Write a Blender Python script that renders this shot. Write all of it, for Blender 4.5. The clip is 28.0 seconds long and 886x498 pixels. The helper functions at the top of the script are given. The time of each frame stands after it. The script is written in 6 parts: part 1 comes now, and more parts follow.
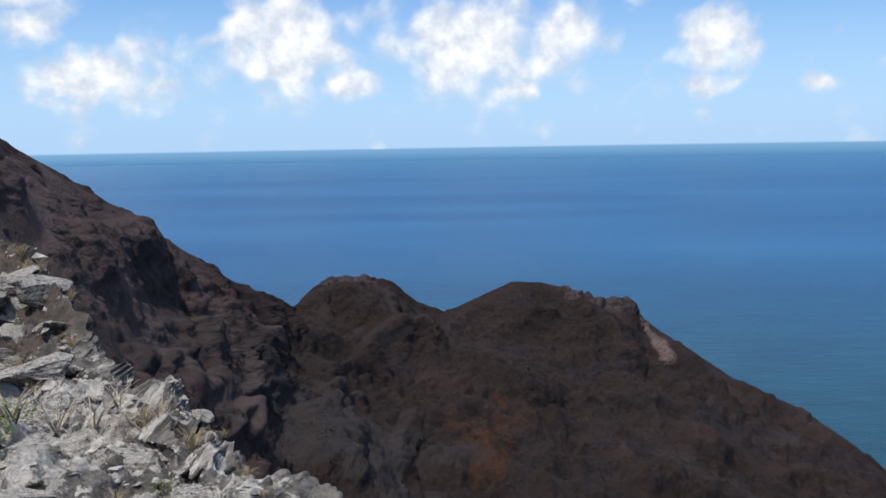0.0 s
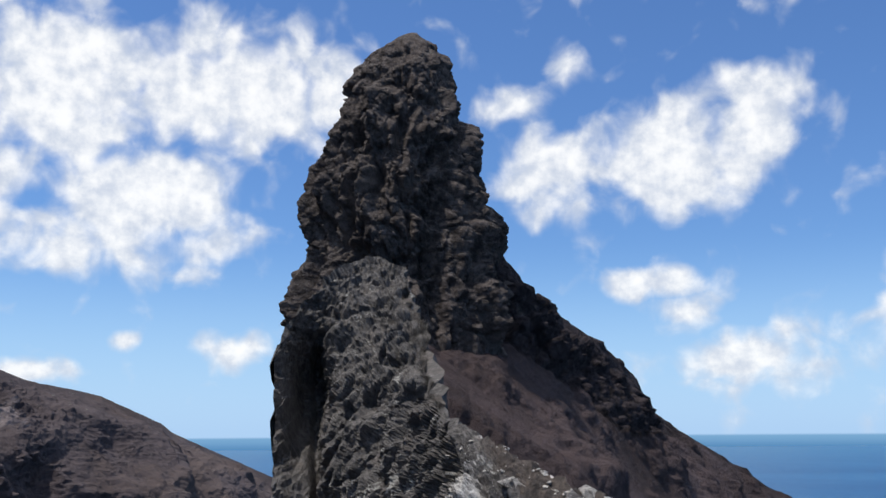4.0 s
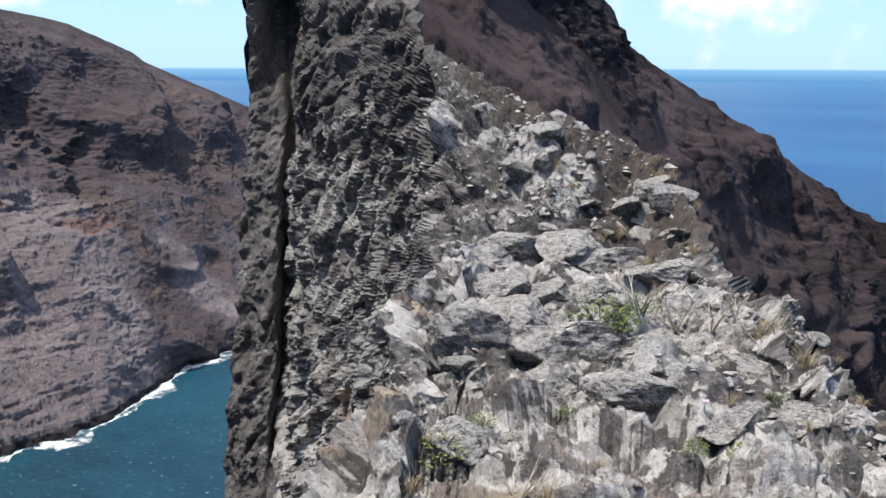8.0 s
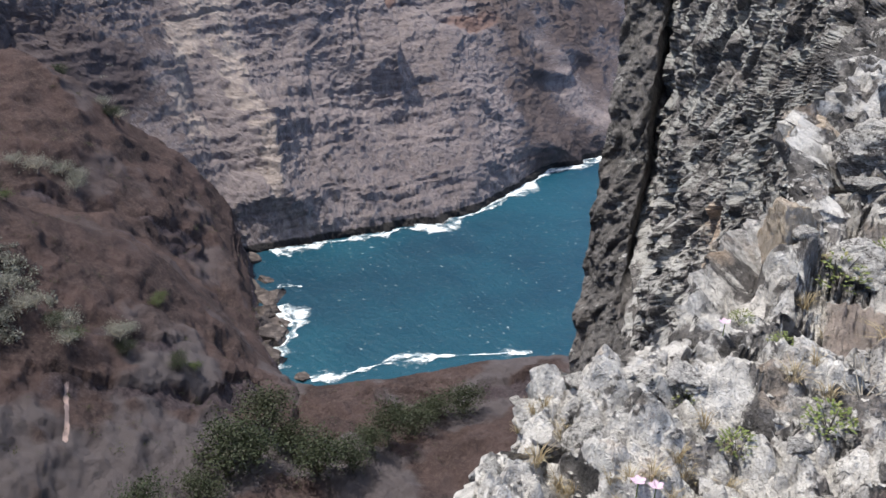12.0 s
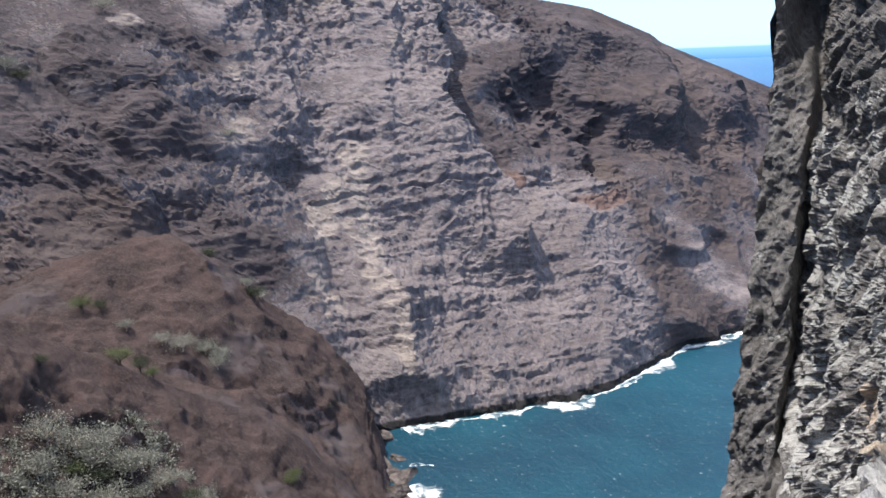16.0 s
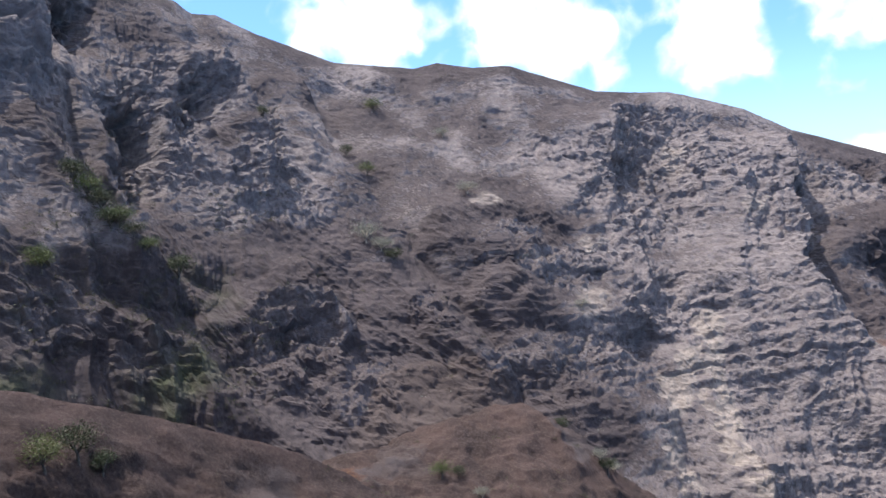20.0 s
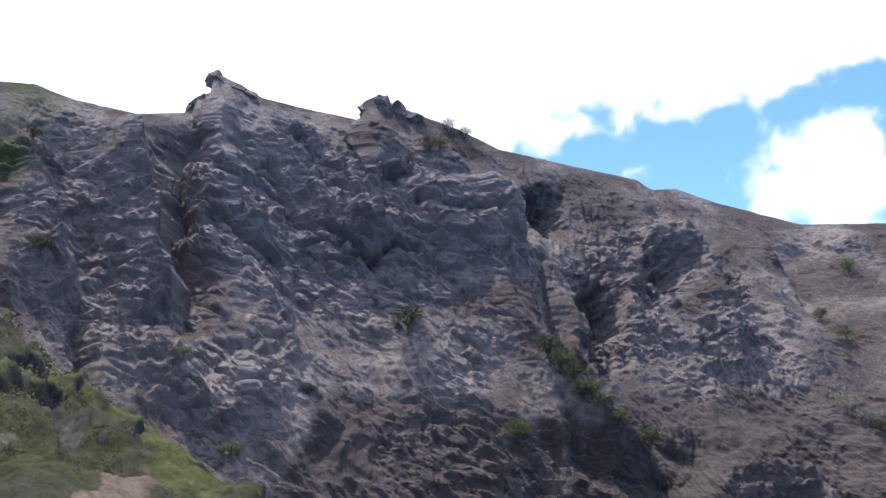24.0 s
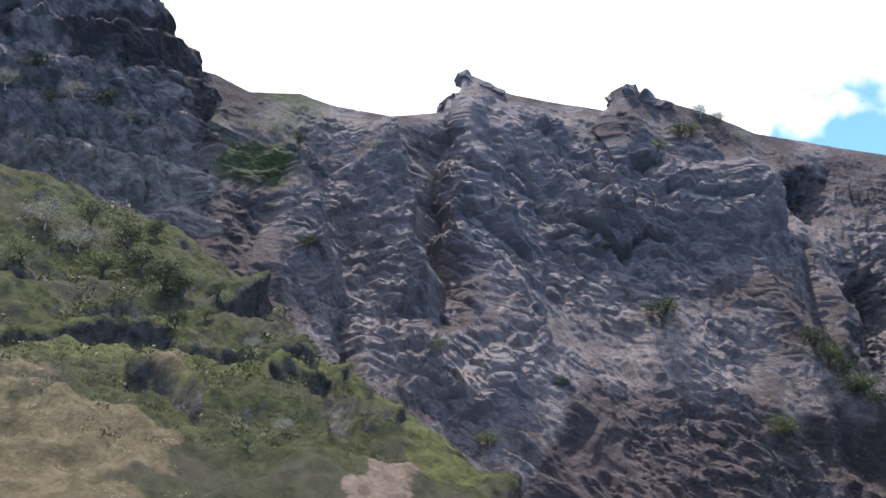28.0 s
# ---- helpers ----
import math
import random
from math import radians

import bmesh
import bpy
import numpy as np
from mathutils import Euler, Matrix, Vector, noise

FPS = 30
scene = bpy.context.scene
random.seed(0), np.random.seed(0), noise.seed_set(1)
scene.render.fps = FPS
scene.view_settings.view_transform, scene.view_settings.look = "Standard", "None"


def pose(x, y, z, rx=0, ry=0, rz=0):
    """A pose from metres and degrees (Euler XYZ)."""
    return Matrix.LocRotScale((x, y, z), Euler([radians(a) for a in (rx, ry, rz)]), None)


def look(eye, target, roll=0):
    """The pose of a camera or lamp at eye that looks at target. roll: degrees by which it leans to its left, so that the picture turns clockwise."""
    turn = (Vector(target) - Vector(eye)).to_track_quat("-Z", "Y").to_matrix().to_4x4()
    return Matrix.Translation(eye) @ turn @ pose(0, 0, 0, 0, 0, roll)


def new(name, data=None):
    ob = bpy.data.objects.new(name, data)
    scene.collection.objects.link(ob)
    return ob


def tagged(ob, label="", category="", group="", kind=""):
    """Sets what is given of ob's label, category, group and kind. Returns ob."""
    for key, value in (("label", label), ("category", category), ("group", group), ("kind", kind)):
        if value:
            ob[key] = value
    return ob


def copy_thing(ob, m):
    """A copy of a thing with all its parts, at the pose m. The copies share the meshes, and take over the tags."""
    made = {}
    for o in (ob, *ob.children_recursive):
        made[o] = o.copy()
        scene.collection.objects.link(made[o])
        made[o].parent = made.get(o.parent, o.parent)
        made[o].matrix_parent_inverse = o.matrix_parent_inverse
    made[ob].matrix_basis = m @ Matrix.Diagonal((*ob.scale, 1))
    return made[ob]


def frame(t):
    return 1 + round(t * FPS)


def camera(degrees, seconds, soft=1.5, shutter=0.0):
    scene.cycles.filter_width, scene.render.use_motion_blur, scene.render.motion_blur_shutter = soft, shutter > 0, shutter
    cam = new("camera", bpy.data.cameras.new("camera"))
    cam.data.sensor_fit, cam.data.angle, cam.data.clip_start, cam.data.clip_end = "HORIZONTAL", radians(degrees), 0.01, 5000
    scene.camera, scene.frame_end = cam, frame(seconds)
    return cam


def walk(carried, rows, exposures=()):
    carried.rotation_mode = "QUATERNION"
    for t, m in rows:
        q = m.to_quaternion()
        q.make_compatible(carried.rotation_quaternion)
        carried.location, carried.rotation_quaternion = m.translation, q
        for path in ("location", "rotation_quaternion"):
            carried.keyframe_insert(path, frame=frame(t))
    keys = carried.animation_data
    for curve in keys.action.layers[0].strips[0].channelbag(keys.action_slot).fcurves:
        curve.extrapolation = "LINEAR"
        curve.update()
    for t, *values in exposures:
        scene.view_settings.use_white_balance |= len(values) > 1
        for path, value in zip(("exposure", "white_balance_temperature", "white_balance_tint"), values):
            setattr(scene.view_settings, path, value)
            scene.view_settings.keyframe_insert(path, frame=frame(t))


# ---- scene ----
cam = camera(47.68, 28.0)
EYE = 90.0  # height of the lookout's first eye above the sea
# seconds; metres from the first eye; degrees of turn about x, y, z
ROWS = [
    (0.0, 0.000, 0.000, 0.000, 83.90, 0.96, -0.00),
    (0.5, -0.026, 0.001, 0.022, 86.12, 1.64, 9.02),
    (1.0, -0.050, -0.002, 0.043, 88.60, 2.05, 16.15),
    (1.5, -0.071, -0.007, 0.062, 90.67, 1.98, 22.04),
    (2.0, -0.089, -0.016, 0.079, 92.29, 1.81, 27.45),
    (2.5, -0.102, -0.027, 0.093, 94.55, 1.29, 31.26),
    (3.0, -0.107, -0.042, 0.101, 97.49, 1.06, 34.08),
    (3.5, -0.103, -0.057, 0.103, 100.59, 0.63, 35.67),
    (5.5, -0.068, -0.116, 0.087, 95.06, 0.60, 36.25),
    (6.0, -0.057, -0.130, 0.078, 91.73, 0.62, 36.20),
    (6.5, -0.047, -0.143, 0.063, 88.66, 0.64, 35.84),
    (7.0, -0.041, -0.154, 0.045, 85.13, 0.39, 35.07),
    (7.5, -0.039, -0.165, 0.028, 82.19, 0.13, 34.54),
    (8.0, -0.043, -0.176, 0.011, 79.46, -0.15, 34.43),
    (8.5, -0.051, -0.187, -0.003, 77.33, -0.37, 35.07),
    (9.0, -0.064, -0.199, -0.016, 75.48, -0.58, 36.76),
    (9.5, -0.080, -0.211, -0.027, 74.16, -0.70, 39.37),
    (10.0, -0.098, -0.224, -0.037, 72.96, -0.46, 43.26),
    (10.5, -0.118, -0.238, -0.046, 71.76, -0.20, 46.81),
    (11.0, -0.137, -0.251, -0.055, 70.44, -0.26, 49.98),
    (11.5, -0.154, -0.264, -0.062, 69.32, -0.15, 52.83),
    (12.0, -0.167, -0.273, -0.066, 68.62, -0.14, 55.67),
    (12.5, -0.175, -0.279, -0.067, 68.42, -0.05, 57.59),
    (14.5, -0.199, -0.294, -0.058, 73.02, 1.18, 60.76),
    (15.0, -0.204, -0.297, -0.052, 74.85, 1.49, 60.94),
    (15.5, -0.209, -0.303, -0.041, 76.69, 1.79, 61.46),
    (16.0, -0.216, -0.313, -0.027, 78.84, 2.26, 62.77),
    (16.5, -0.224, -0.326, -0.012, 80.63, 2.67, 64.65),
    (17.0, -0.233, -0.342, 0.001, 82.43, 3.05, 66.91),
    (17.5, -0.243, -0.358, 0.012, 83.95, 3.47, 68.95),
    (18.0, -0.253, -0.375, 0.021, 85.52, 3.87, 71.28),
    (18.5, -0.263, -0.391, 0.028, 86.87, 4.22, 73.78),
    (19.0, -0.272, -0.407, 0.032, 88.27, 4.53, 76.83),
    (19.5, -0.280, -0.423, 0.035, 89.24, 4.65, 79.70),
    (20.0, -0.284, -0.437, 0.037, 89.70, 4.61, 82.50),
    (20.5, -0.284, -0.452, 0.039, 89.88, 4.53, 85.13),
    (22.5, -0.269, -0.515, 0.053, 95.78, 4.19, 97.45),
    (23.0, -0.261, -0.534, 0.058, 98.33, 4.42, 101.84),
    (23.5, -0.249, -0.556, 0.064, 100.09, 4.47, 105.41),
    (24.0, -0.233, -0.576, 0.070, 101.52, 4.38, 108.77),
    (24.5, -0.215, -0.590, 0.073, 102.41, 4.26, 111.57),
    (25.0, -0.198, -0.598, 0.073, 102.95, 4.06, 114.39),
    (25.5, -0.182, -0.599, 0.071, 103.19, 3.91, 116.86),
    (26.0, -0.166, -0.595, 0.068, 103.21, 3.55, 119.69),
    (26.5, -0.151, -0.586, 0.062, 103.04, 3.16, 121.92),
    (27.0, -0.136, -0.574, 0.056, 102.62, 2.90, 123.02),
    (27.5, -0.122, -0.560, 0.049, 102.30, 2.81, 123.07),
    (28.0, -0.109, -0.545, 0.043, 102.00, 2.70, 122.96),
]
walk(cam, [(t, pose(x, y, EYE + z, rx, ry, rz)) for t, x, y, z, rx, ry, rz in ROWS],
     exposures=[(0, 0.02), (1, -0.15), (2, -0.1), (3, -0.06), (5.5, 0.02), (7, 0.36), (8, 0.45), (10, 0.46), (12.5, 0.66), (15, 0.88), (17, 0.96), (20, 0.95), (23, 1.1), (24, 0.86), (25, 0.7), (26, 0.74), (27, 0.88), (28, 1.02)])

# ---- sky, sun ----
SUN_BEARING, SUN_HEIGHT = 140.0, 70.5  # degrees; bearings run anticlockwise from the first view


def way(bearing, height):
    b, h = radians(bearing), radians(height)
    return Vector((-math.sin(b) * math.cos(h), math.cos(b) * math.cos(h), math.sin(h)))


sun = new("sun", bpy.data.lights.new("sun", "SUN"))
sun.data.energy, sun.data.angle, sun.data.color = 4.0, radians(0.6), (1.0, 0.955, 0.89)
sun.matrix_world = look(way(SUN_BEARING, SUN_HEIGHT) * 400, (0, 0, 0))


class Graph:
    """Short hand for a node tree."""

    def __init__(self, tree):
        self.tree = tree
        tree.nodes.clear()

    def put(self, kind, inputs=None):
        n = self.tree.nodes.new(kind)
        for k, v in (inputs or {}).items():
            if isinstance(v, bpy.types.NodeSocket):
                self.tree.links.new(v, n.inputs[k])
            else:
                n.inputs[k].default_value = v
        return n

    def math(self, op, a, b=0.0, c=0.0):
        n = self.put("ShaderNodeMath", {0: a, 1: b, 2: c})
        n.operation = op
        return n.outputs[0]

    def vec(self, op, a, b=(0, 0, 0), c=(0, 0, 0)):
        n = self.put("ShaderNodeVectorMath", {0: a, 1: b, 2: c})
        n.operation = op
        return n.outputs["Value"] if op == "LENGTH" else n.outputs[0]

    def ramp(self, a, lo, hi, to_lo=0.0, to_hi=1.0):
        n = self.put("ShaderNodeMapRange", {0: a, 1: lo, 2: hi, 3: to_lo, 4: to_hi})
        n.interpolation_type = "SMOOTHSTEP"
        return n.outputs[0]

    def mix(self, fac, a, b, blend="MIX"):
        n = self.put("ShaderNodeMix")
        n.data_type, n.blend_type = "RGBA", blend
        for k, v in ((0, fac), (6, a), (7, b)):
            if isinstance(v, bpy.types.NodeSocket):
                self.tree.links.new(v, n.inputs[k])
            else:
                n.inputs[k].default_value = v if k == 0 else (*v, 1.0)
        return n.outputs[2]

    def noise(self, vector, scale, detail=5.0, rough=0.55, distort=0.0):
        return self.put("ShaderNodeTexNoise", {"Vector": vector, "Scale": scale, "Detail": detail, "Roughness": rough, "Distortion": distort}).outputs[0]


# Cumulus seen from the lookout: bearing, height, half width, half depth (degrees), weight
CLOUDS_SEA = [
    (22.5, 6.3, 1.8, 1.1, 0.9), (18.0, 3.7, 3.4, 1.6, 0.9), (8.8, 5.6, 3.6, 2.9, 1.0),
    (5.2, 3.2, 2.8, 0.9, 0.7), (-1.5, 5.2, 4.2, 2.6, 1.0), (-7.0, 6.0, 2.2, 1.8, 0.9),
    (-15.0, 5.4, 2.2, 1.6, 1.0), (-14.2, 2.8, 2.2, 0.7, 0.6), (-20.5, 2.9, 1.0, 0.5, 0.6),
    (-4.0, 2.8, 3.5, 0.6, 0.6), (20.6, 2.2, 1.6, 0.7, 0.5),
]
CLOUDS_PEAK = [
    (29.8, 14.2, 2.6, 2.6, 1.0), (22.0, 15.0, 5.6, 2.9, 1.05), (17.6, 17.5, 3.0, 2.2, 0.9),
    (25.0, 8.1, 1.4, 1.0, 0.9), (22.8, 7.9, 1.4, 0.9, 0.9), (31.5, 18.6, 2.4, 1.3, 0.6),
    (28.3, 20.3, 1.4, 1.3, 0.6), (52.5, 12.5, 5.0, 3.6, 1.05), (57.5, 10.0, 3.4, 1.4, 0.9),
    (47.5, 19.0, 7.5, 3.4, 1.05), (57.5, 18.2, 5.5, 4.5, 1.05), (47.9, 4.5, 1.8, 1.1, 0.8),
    (53.4, 4.9, 0.8, 0.5, 0.7), (58.5, 3.2, 2.6, 0.6, 0.7), (63.0, 15.0, 5.0, 4.0, 0.9),
]
CLOUDS_LAND = [
    (57.0, 10.5, 3.4, 2.0, 0.7), (66.5, 10.5, 2.6, 3.0, 1.0), (62.0, 13.6, 4.0, 1.8, 0.9),
    (75.0, 11.2, 3.2, 2.6, 1.0), (78.0, 12.8, 2.2, 3.4, 1.0), (86.0, 12.8, 3.8, 2.9, 1.05),
    (96.0, 20.5, 7.0, 1.8, 0.8), (106.0, 23.5, 8.0, 4.6, 1.7), (118.0, 25.0, 13.0, 8.0, 2.0),
    (132.0, 27.0, 10.0, 6.0, 1.9), (99.5, 17.8, 1.6, 1.2, 0.8), (90.0, 24.0, 14.0, 3.0, 1.0),
    (102.5, 20.0, 4.5, 3.0, 1.2), (98.5, 22.5, 5.0, 2.6, 1.1), (86.0, 22.5, 13.0, 3.6, 1.7), (95.0, 22.0, 9.0, 3.4, 1.7), (105.0, 20.5, 5.0, 3.0, 1.4),
]
world = bpy.data.worlds.new("open_sky")
scene.world = world
world.use_nodes = True
g = Graph(world.node_tree)
sky = g.put("ShaderNodeTexSky")
sky.sky_type, sky.sun_disc = "NISHITA", False
sky.sun_elevation, sky.sun_rotation = radians(SUN_HEIGHT), radians(-SUN_BEARING)
sky.altitude, sky.air_density, sky.dust_density, sky.ozone_density = 100.0, 1.0, 0.6, 1.6
view = g.put("ShaderNodeTexCoord").outputs["Generated"]
split = g.put("ShaderNodeSeparateXYZ", {0: view})
bearing = g.math("MULTIPLY", g.math("ARCTAN2", g.math("MULTIPLY", split.outputs[0], -1.0), split.outputs[1]), 180 / math.pi)
height = g.math("MULTIPLY", g.math("ARCSINE", split.outputs[2]), 180 / math.pi)
flat = g.put("ShaderNodeCombineXYZ", {0: bearing, 1: height, 2: 0.0}).outputs[0]
puff = g.noise(flat, 0.42, 4.0, 0.44, 0.3)
field = 0.0
for b, h, w, d, k in CLOUDS_SEA + CLOUDS_PEAK + CLOUDS_LAND:
    far = g.vec("LENGTH", g.vec("MULTIPLY_ADD", flat, (1 / w, 1 / d, 1), (-b / w, -h / d, 0)))
    field = g.math("MAXIMUM", field, g.math("MULTIPLY_ADD", far, -0.62 * k, 0.95 * k))
dense = g.math("ADD", field, g.math("MULTIPLY_ADD", puff, 1.5, -0.85))
cover = g.ramp(dense, -0.02, 0.52)
body = g.ramp(g.math("ADD", g.noise(flat, 0.8, 5.0, 0.55), g.math("MULTIPLY", dense, 0.25)), 0.4, 0.85)
cloud = g.mix(body, (6.6, 7.2, 8.3), (11.0, 11.0, 10.9))
haze = g.ramp(height, -0.5, 11.0, 0.75, 0.0)
clear = g.mix(1.0, sky.outputs[0], (0.70, 1.00, 1.42), "MULTIPLY")
air = g.mix(haze, clear, (5.0, 7.5, 11.0))
overhead = g.math("MULTIPLY", g.ramp(height, 27.0, 48.0), g.ramp(g.noise(view, 2.4, 6.0, 0.55), 0.27, 0.47))
air = g.mix(g.math("MULTIPLY", g.math("MAXIMUM", cover, overhead), 0.92), air, cloud)
sea_far = g.ramp(height, -0.42, -0.26)
air = g.mix(sea_far, g.mix(g.ramp(height, -1.15, -0.35), (0.95, 2.55, 5.0), (2.0, 4.1, 6.6)), air)
back = g.put("ShaderNodeBackground", {"Color": air, "Strength": 0.1})
g.put("ShaderNodeOutputWorld", {0: back.outputs[0]})

# ---- number tools for the land ----


def lattice(ix, iy, iz, seed):
    h = (ix.astype(np.int64) * 374761393 + iy.astype(np.int64) * 668265263 + iz.astype(np.int64) * 2147483647 + seed * 974711) & 0xFFFFFFFF
    h = ((h ^ (h >> 13)) * 1274126177) & 0xFFFFFFFF
    h = ((h ^ (h >> 15)) * 2246822519) & 0xFFFFFFFF
    return (h ^ (h >> 16)) & 0xFFFFFFFF


def smooth_noise(p, seed=0):
    """Value noise from -1 to 1 at the rows of p."""
    i = np.floor(p).astype(np.int64)
    f = p - i
    f = f * f * f * (f * (f * 6 - 15) + 10)
    out = 0.0
    for dx in (0, 1):
        wx = f[:, 0] if dx else 1 - f[:, 0]
        for dy in (0, 1):
            wy = f[:, 1] if dy else 1 - f[:, 1]
            for dz in (0, 1):
                wz = f[:, 2] if dz else 1 - f[:, 2]
                out = out + wx * wy * wz * (lattice(i[:, 0] + dx, i[:, 1] + dy, i[:, 2] + dz, seed) / 2147483647.5 - 1)
    return out


def fbm(p, octaves=5, gain=0.5, seed=0):
    total, amp = 0.0, 1.0
    for k in range(octaves):
        total = total + amp * smooth_noise(p * 2.03 ** k + 17.3 * k, seed + k)
        amp *= gain
    return total


def ridged(p, octaves=5, gain=0.5, seed=0):
    total, amp = 0.0, 1.0
    for k in range(octaves):
        total = total + amp * (1 - 2.2 * np.abs(smooth_noise(p * 2.03 ** k + 9.1 * k, seed + k)))
        amp *= gain
    return total


def cells(p, seed=0):
    """Distances to the nearest and next nearest scattered points, and a number for each cell."""
    i = np.floor(p).astype(np.int64)
    f1 = np.full(len(p), 9.0)
    f2 = np.full(len(p), 9.0)
    tag = np.zeros(len(p))
    off = np.zeros_like(p)
    for dx in (-1, 0, 1):
        for dy in (-1, 0, 1):
            for dz in (-1, 0, 1):
                j = i + (dx, dy, dz)
                h = lattice(j[:, 0], j[:, 1], j[:, 2], seed)
                q = np.stack(((h & 1023) / 1023.0, ((h >> 10) & 1023) / 1023.0, ((h >> 20) & 1023) / 1023.0), 1)
                o = p - j - q
                d = np.linalg.norm(o, axis=1)
                near = d < f1
                f2 = np.where(near, f1, np.minimum(f2, d))
                tag = np.where(near, (h % 1009) / 1009.0, tag)
                f1 = np.where(near, d, f1)
                off = np.where(near[:, None], o, off)
    return f1, f2, tag, off


def facets(p, s, seed=0, tilt=1.0, cleft=0.5):
    """Angular blocks about s metres across: tilted flat tops at uneven levels, parted by clefts."""
    q = p / s + 0.22 * np.stack([smooth_noise(p / s * 1.7, seed + k) for k in range(3)], 1)
    f1, f2, tag, off = cells(q, seed)
    lean = np.stack((np.sin(tag * 91.7), np.sin(tag * 47.1 + 2), np.sin(tag * 133.3 + 4)), 1)
    return s * ((0.22 + 0.38 * tag + 0.42 * tilt * (off * lean).sum(1)) * step(f2 - f1, 0.0, 0.34) - cleft * 0.12 * (1 - step(f2 - f1, 0.0, 0.12)))


def line_distance(a, e, line):
    """Degrees from each seen direction to a broken line."""
    best = np.full(a.shape, 99.0)
    for (a0, e0), (a1, e1) in zip(line, line[1:]):
        ux, uy = a1 - a0, e1 - e0
        t = np.clip(((a - a0) * ux + (e - e0) * uy) / (ux * ux + uy * uy), 0, 1)
        best = np.minimum(best, np.hypot(a - a0 - t * ux, e - e0 - t * uy))
    return best


def step(a, lo, hi):
    t = np.clip((a - lo) / (hi - lo), 0, 1)
    return t * t * (3 - 2 * t)


def grid_normals(v):
    du = np.gradient(v, axis=0)
    dv = np.gradient(v, axis=1)
    n = np.cross(du, dv)
    return n / np.maximum(np.linalg.norm(n, axis=2, keepdims=True), 1e-9)


def sheet(name, v, material, masks=None, wrap=False, smooth=True):
    """A mesh object from a grid of points; masks become point attributes."""
    nu, nv = v.shape[:2]
    k = np.arange(nu * nv).reshape(nu, nv)
    if wrap:
        k = np.vstack((k, k[:1]))
    quads = np.stack((k[:-1, :-1], k[1:, :-1], k[1:, 1:], k[:-1, 1:]), 2).reshape(-1, 4)
    me = bpy.data.meshes.new(name)
    me.vertices.add(nu * nv)
    me.vertices.foreach_set("co", v.reshape(-1).astype(np.float32))
    me.loops.add(quads.size)
    me.loops.foreach_set("vertex_index", quads.reshape(-1).astype(np.int32))
    me.polygons.add(len(quads))
    me.polygons.foreach_set("loop_start", np.arange(0, quads.size, 4, dtype=np.int32))
    me.update(calc_edges=True)
    me.polygons.foreach_set("use_smooth", np.full(len(quads), smooth, dtype=bool))
    for key, values in (masks or {}).items():
        me.attributes.new(key, "FLOAT", "POINT").data.foreach_set("value", values.reshape(-1).astype(np.float32))
    me.materials.append(material)
    return new(name, me)


def spot(bearing, height, distance):
    """The place seen from the lookout under that bearing and height (degrees), at that level distance (metres)."""
    b = np.radians(bearing)
    return np.stack((-np.sin(b) * distance, np.cos(b) * distance, EYE + distance * np.tan(np.radians(height))), -1)


def loft(az, lines, rows, crest, blur=0.25):
    """A grid over the bearings az, lofted from line to line (each of bearing, height, distance), rows[k] steps between two."""
    pts = []
    for line in lines:
        a = np.array(sorted(line))
        pts.append(spot(az, np.interp(az, a[:, 0], a[:, 1]), np.interp(az, a[:, 0], a[:, 2])))
    cols = []
    marks = [0]
    for k, n in enumerate(rows):
        for s in range(n):
            u = s / n
            cols.append(pts[k] * (1 - u) + pts[k + 1] * u)
        marks.append(len(cols))
    cols.append(pts[-1])
    v = np.stack(cols, 1)
    # round the bends between the lines but keep the crest and both ends
    for lo, hi in ((0, marks[crest]), (marks[crest], v.shape[1] - 1)):
        n = max(1, int(blur * (hi - lo) / 2))
        part_ = v[:, lo:hi + 1]
        if part_.shape[1] < 2 * n + 2:
            continue
        pad = np.concatenate((2 * part_[:, :1] - part_[:, n:0:-1], part_, 2 * part_[:, -1:] - part_[:, -2:-n - 2:-1]), 1)
        c = np.cumsum(np.concatenate((np.zeros_like(pad[:, :1]), pad), 1), 1)
        v[:, lo:hi + 1] = (c[:, 2 * n + 1:] - c[:, :-2 * n - 1]) / (2 * n + 1)
    return v, marks


def seen_angles(v):
    """Bearing and height of points from the lookout."""
    d = v - np.array((0, 0, EYE))
    return np.degrees(np.arctan2(-d[..., 0], d[..., 1])), np.degrees(np.arctan2(d[..., 2], np.hypot(d[..., 0], d[..., 1])))


# ---- materials ----


def material(name):
    m = bpy.data.materials.new(name)
    m.use_nodes = True
    g = Graph(m.node_tree)
    return m, g, g.put("ShaderNodeTexCoord").outputs["Object"]


def finish(g, colour, rough=0.9, bump=(), specular=0.25):
    """bump: pairs of height socket and depth in metres."""
    ins = {"Base Color": colour, "Roughness": rough, "Specular IOR Level": specular}
    normal = None
    for height_, depth in bump:
        b = g.put("ShaderNodeBump", {"Height": height_, "Distance": depth, "Strength": 1.0})
        if normal is not None:
            g.tree.links.new(normal, b.inputs["Normal"])
        normal = b.outputs[0]
    if normal is not None:
        ins["Normal"] = normal
    shader = g.put("ShaderNodeBsdfPrincipled", ins)
    g.put("ShaderNodeOutputMaterial", {0: shader.outputs[0]})


def mask(g, key):
    n = g.put("ShaderNodeAttribute")
    n.attribute_name = key
    return n.outputs["Fac"]


def upness(g, lo, hi):
    n = g.put("ShaderNodeSeparateXYZ", {0: g.put("ShaderNodeNewGeometry").outputs["Normal"]})
    return g.ramp(n.outputs[2], lo, hi)


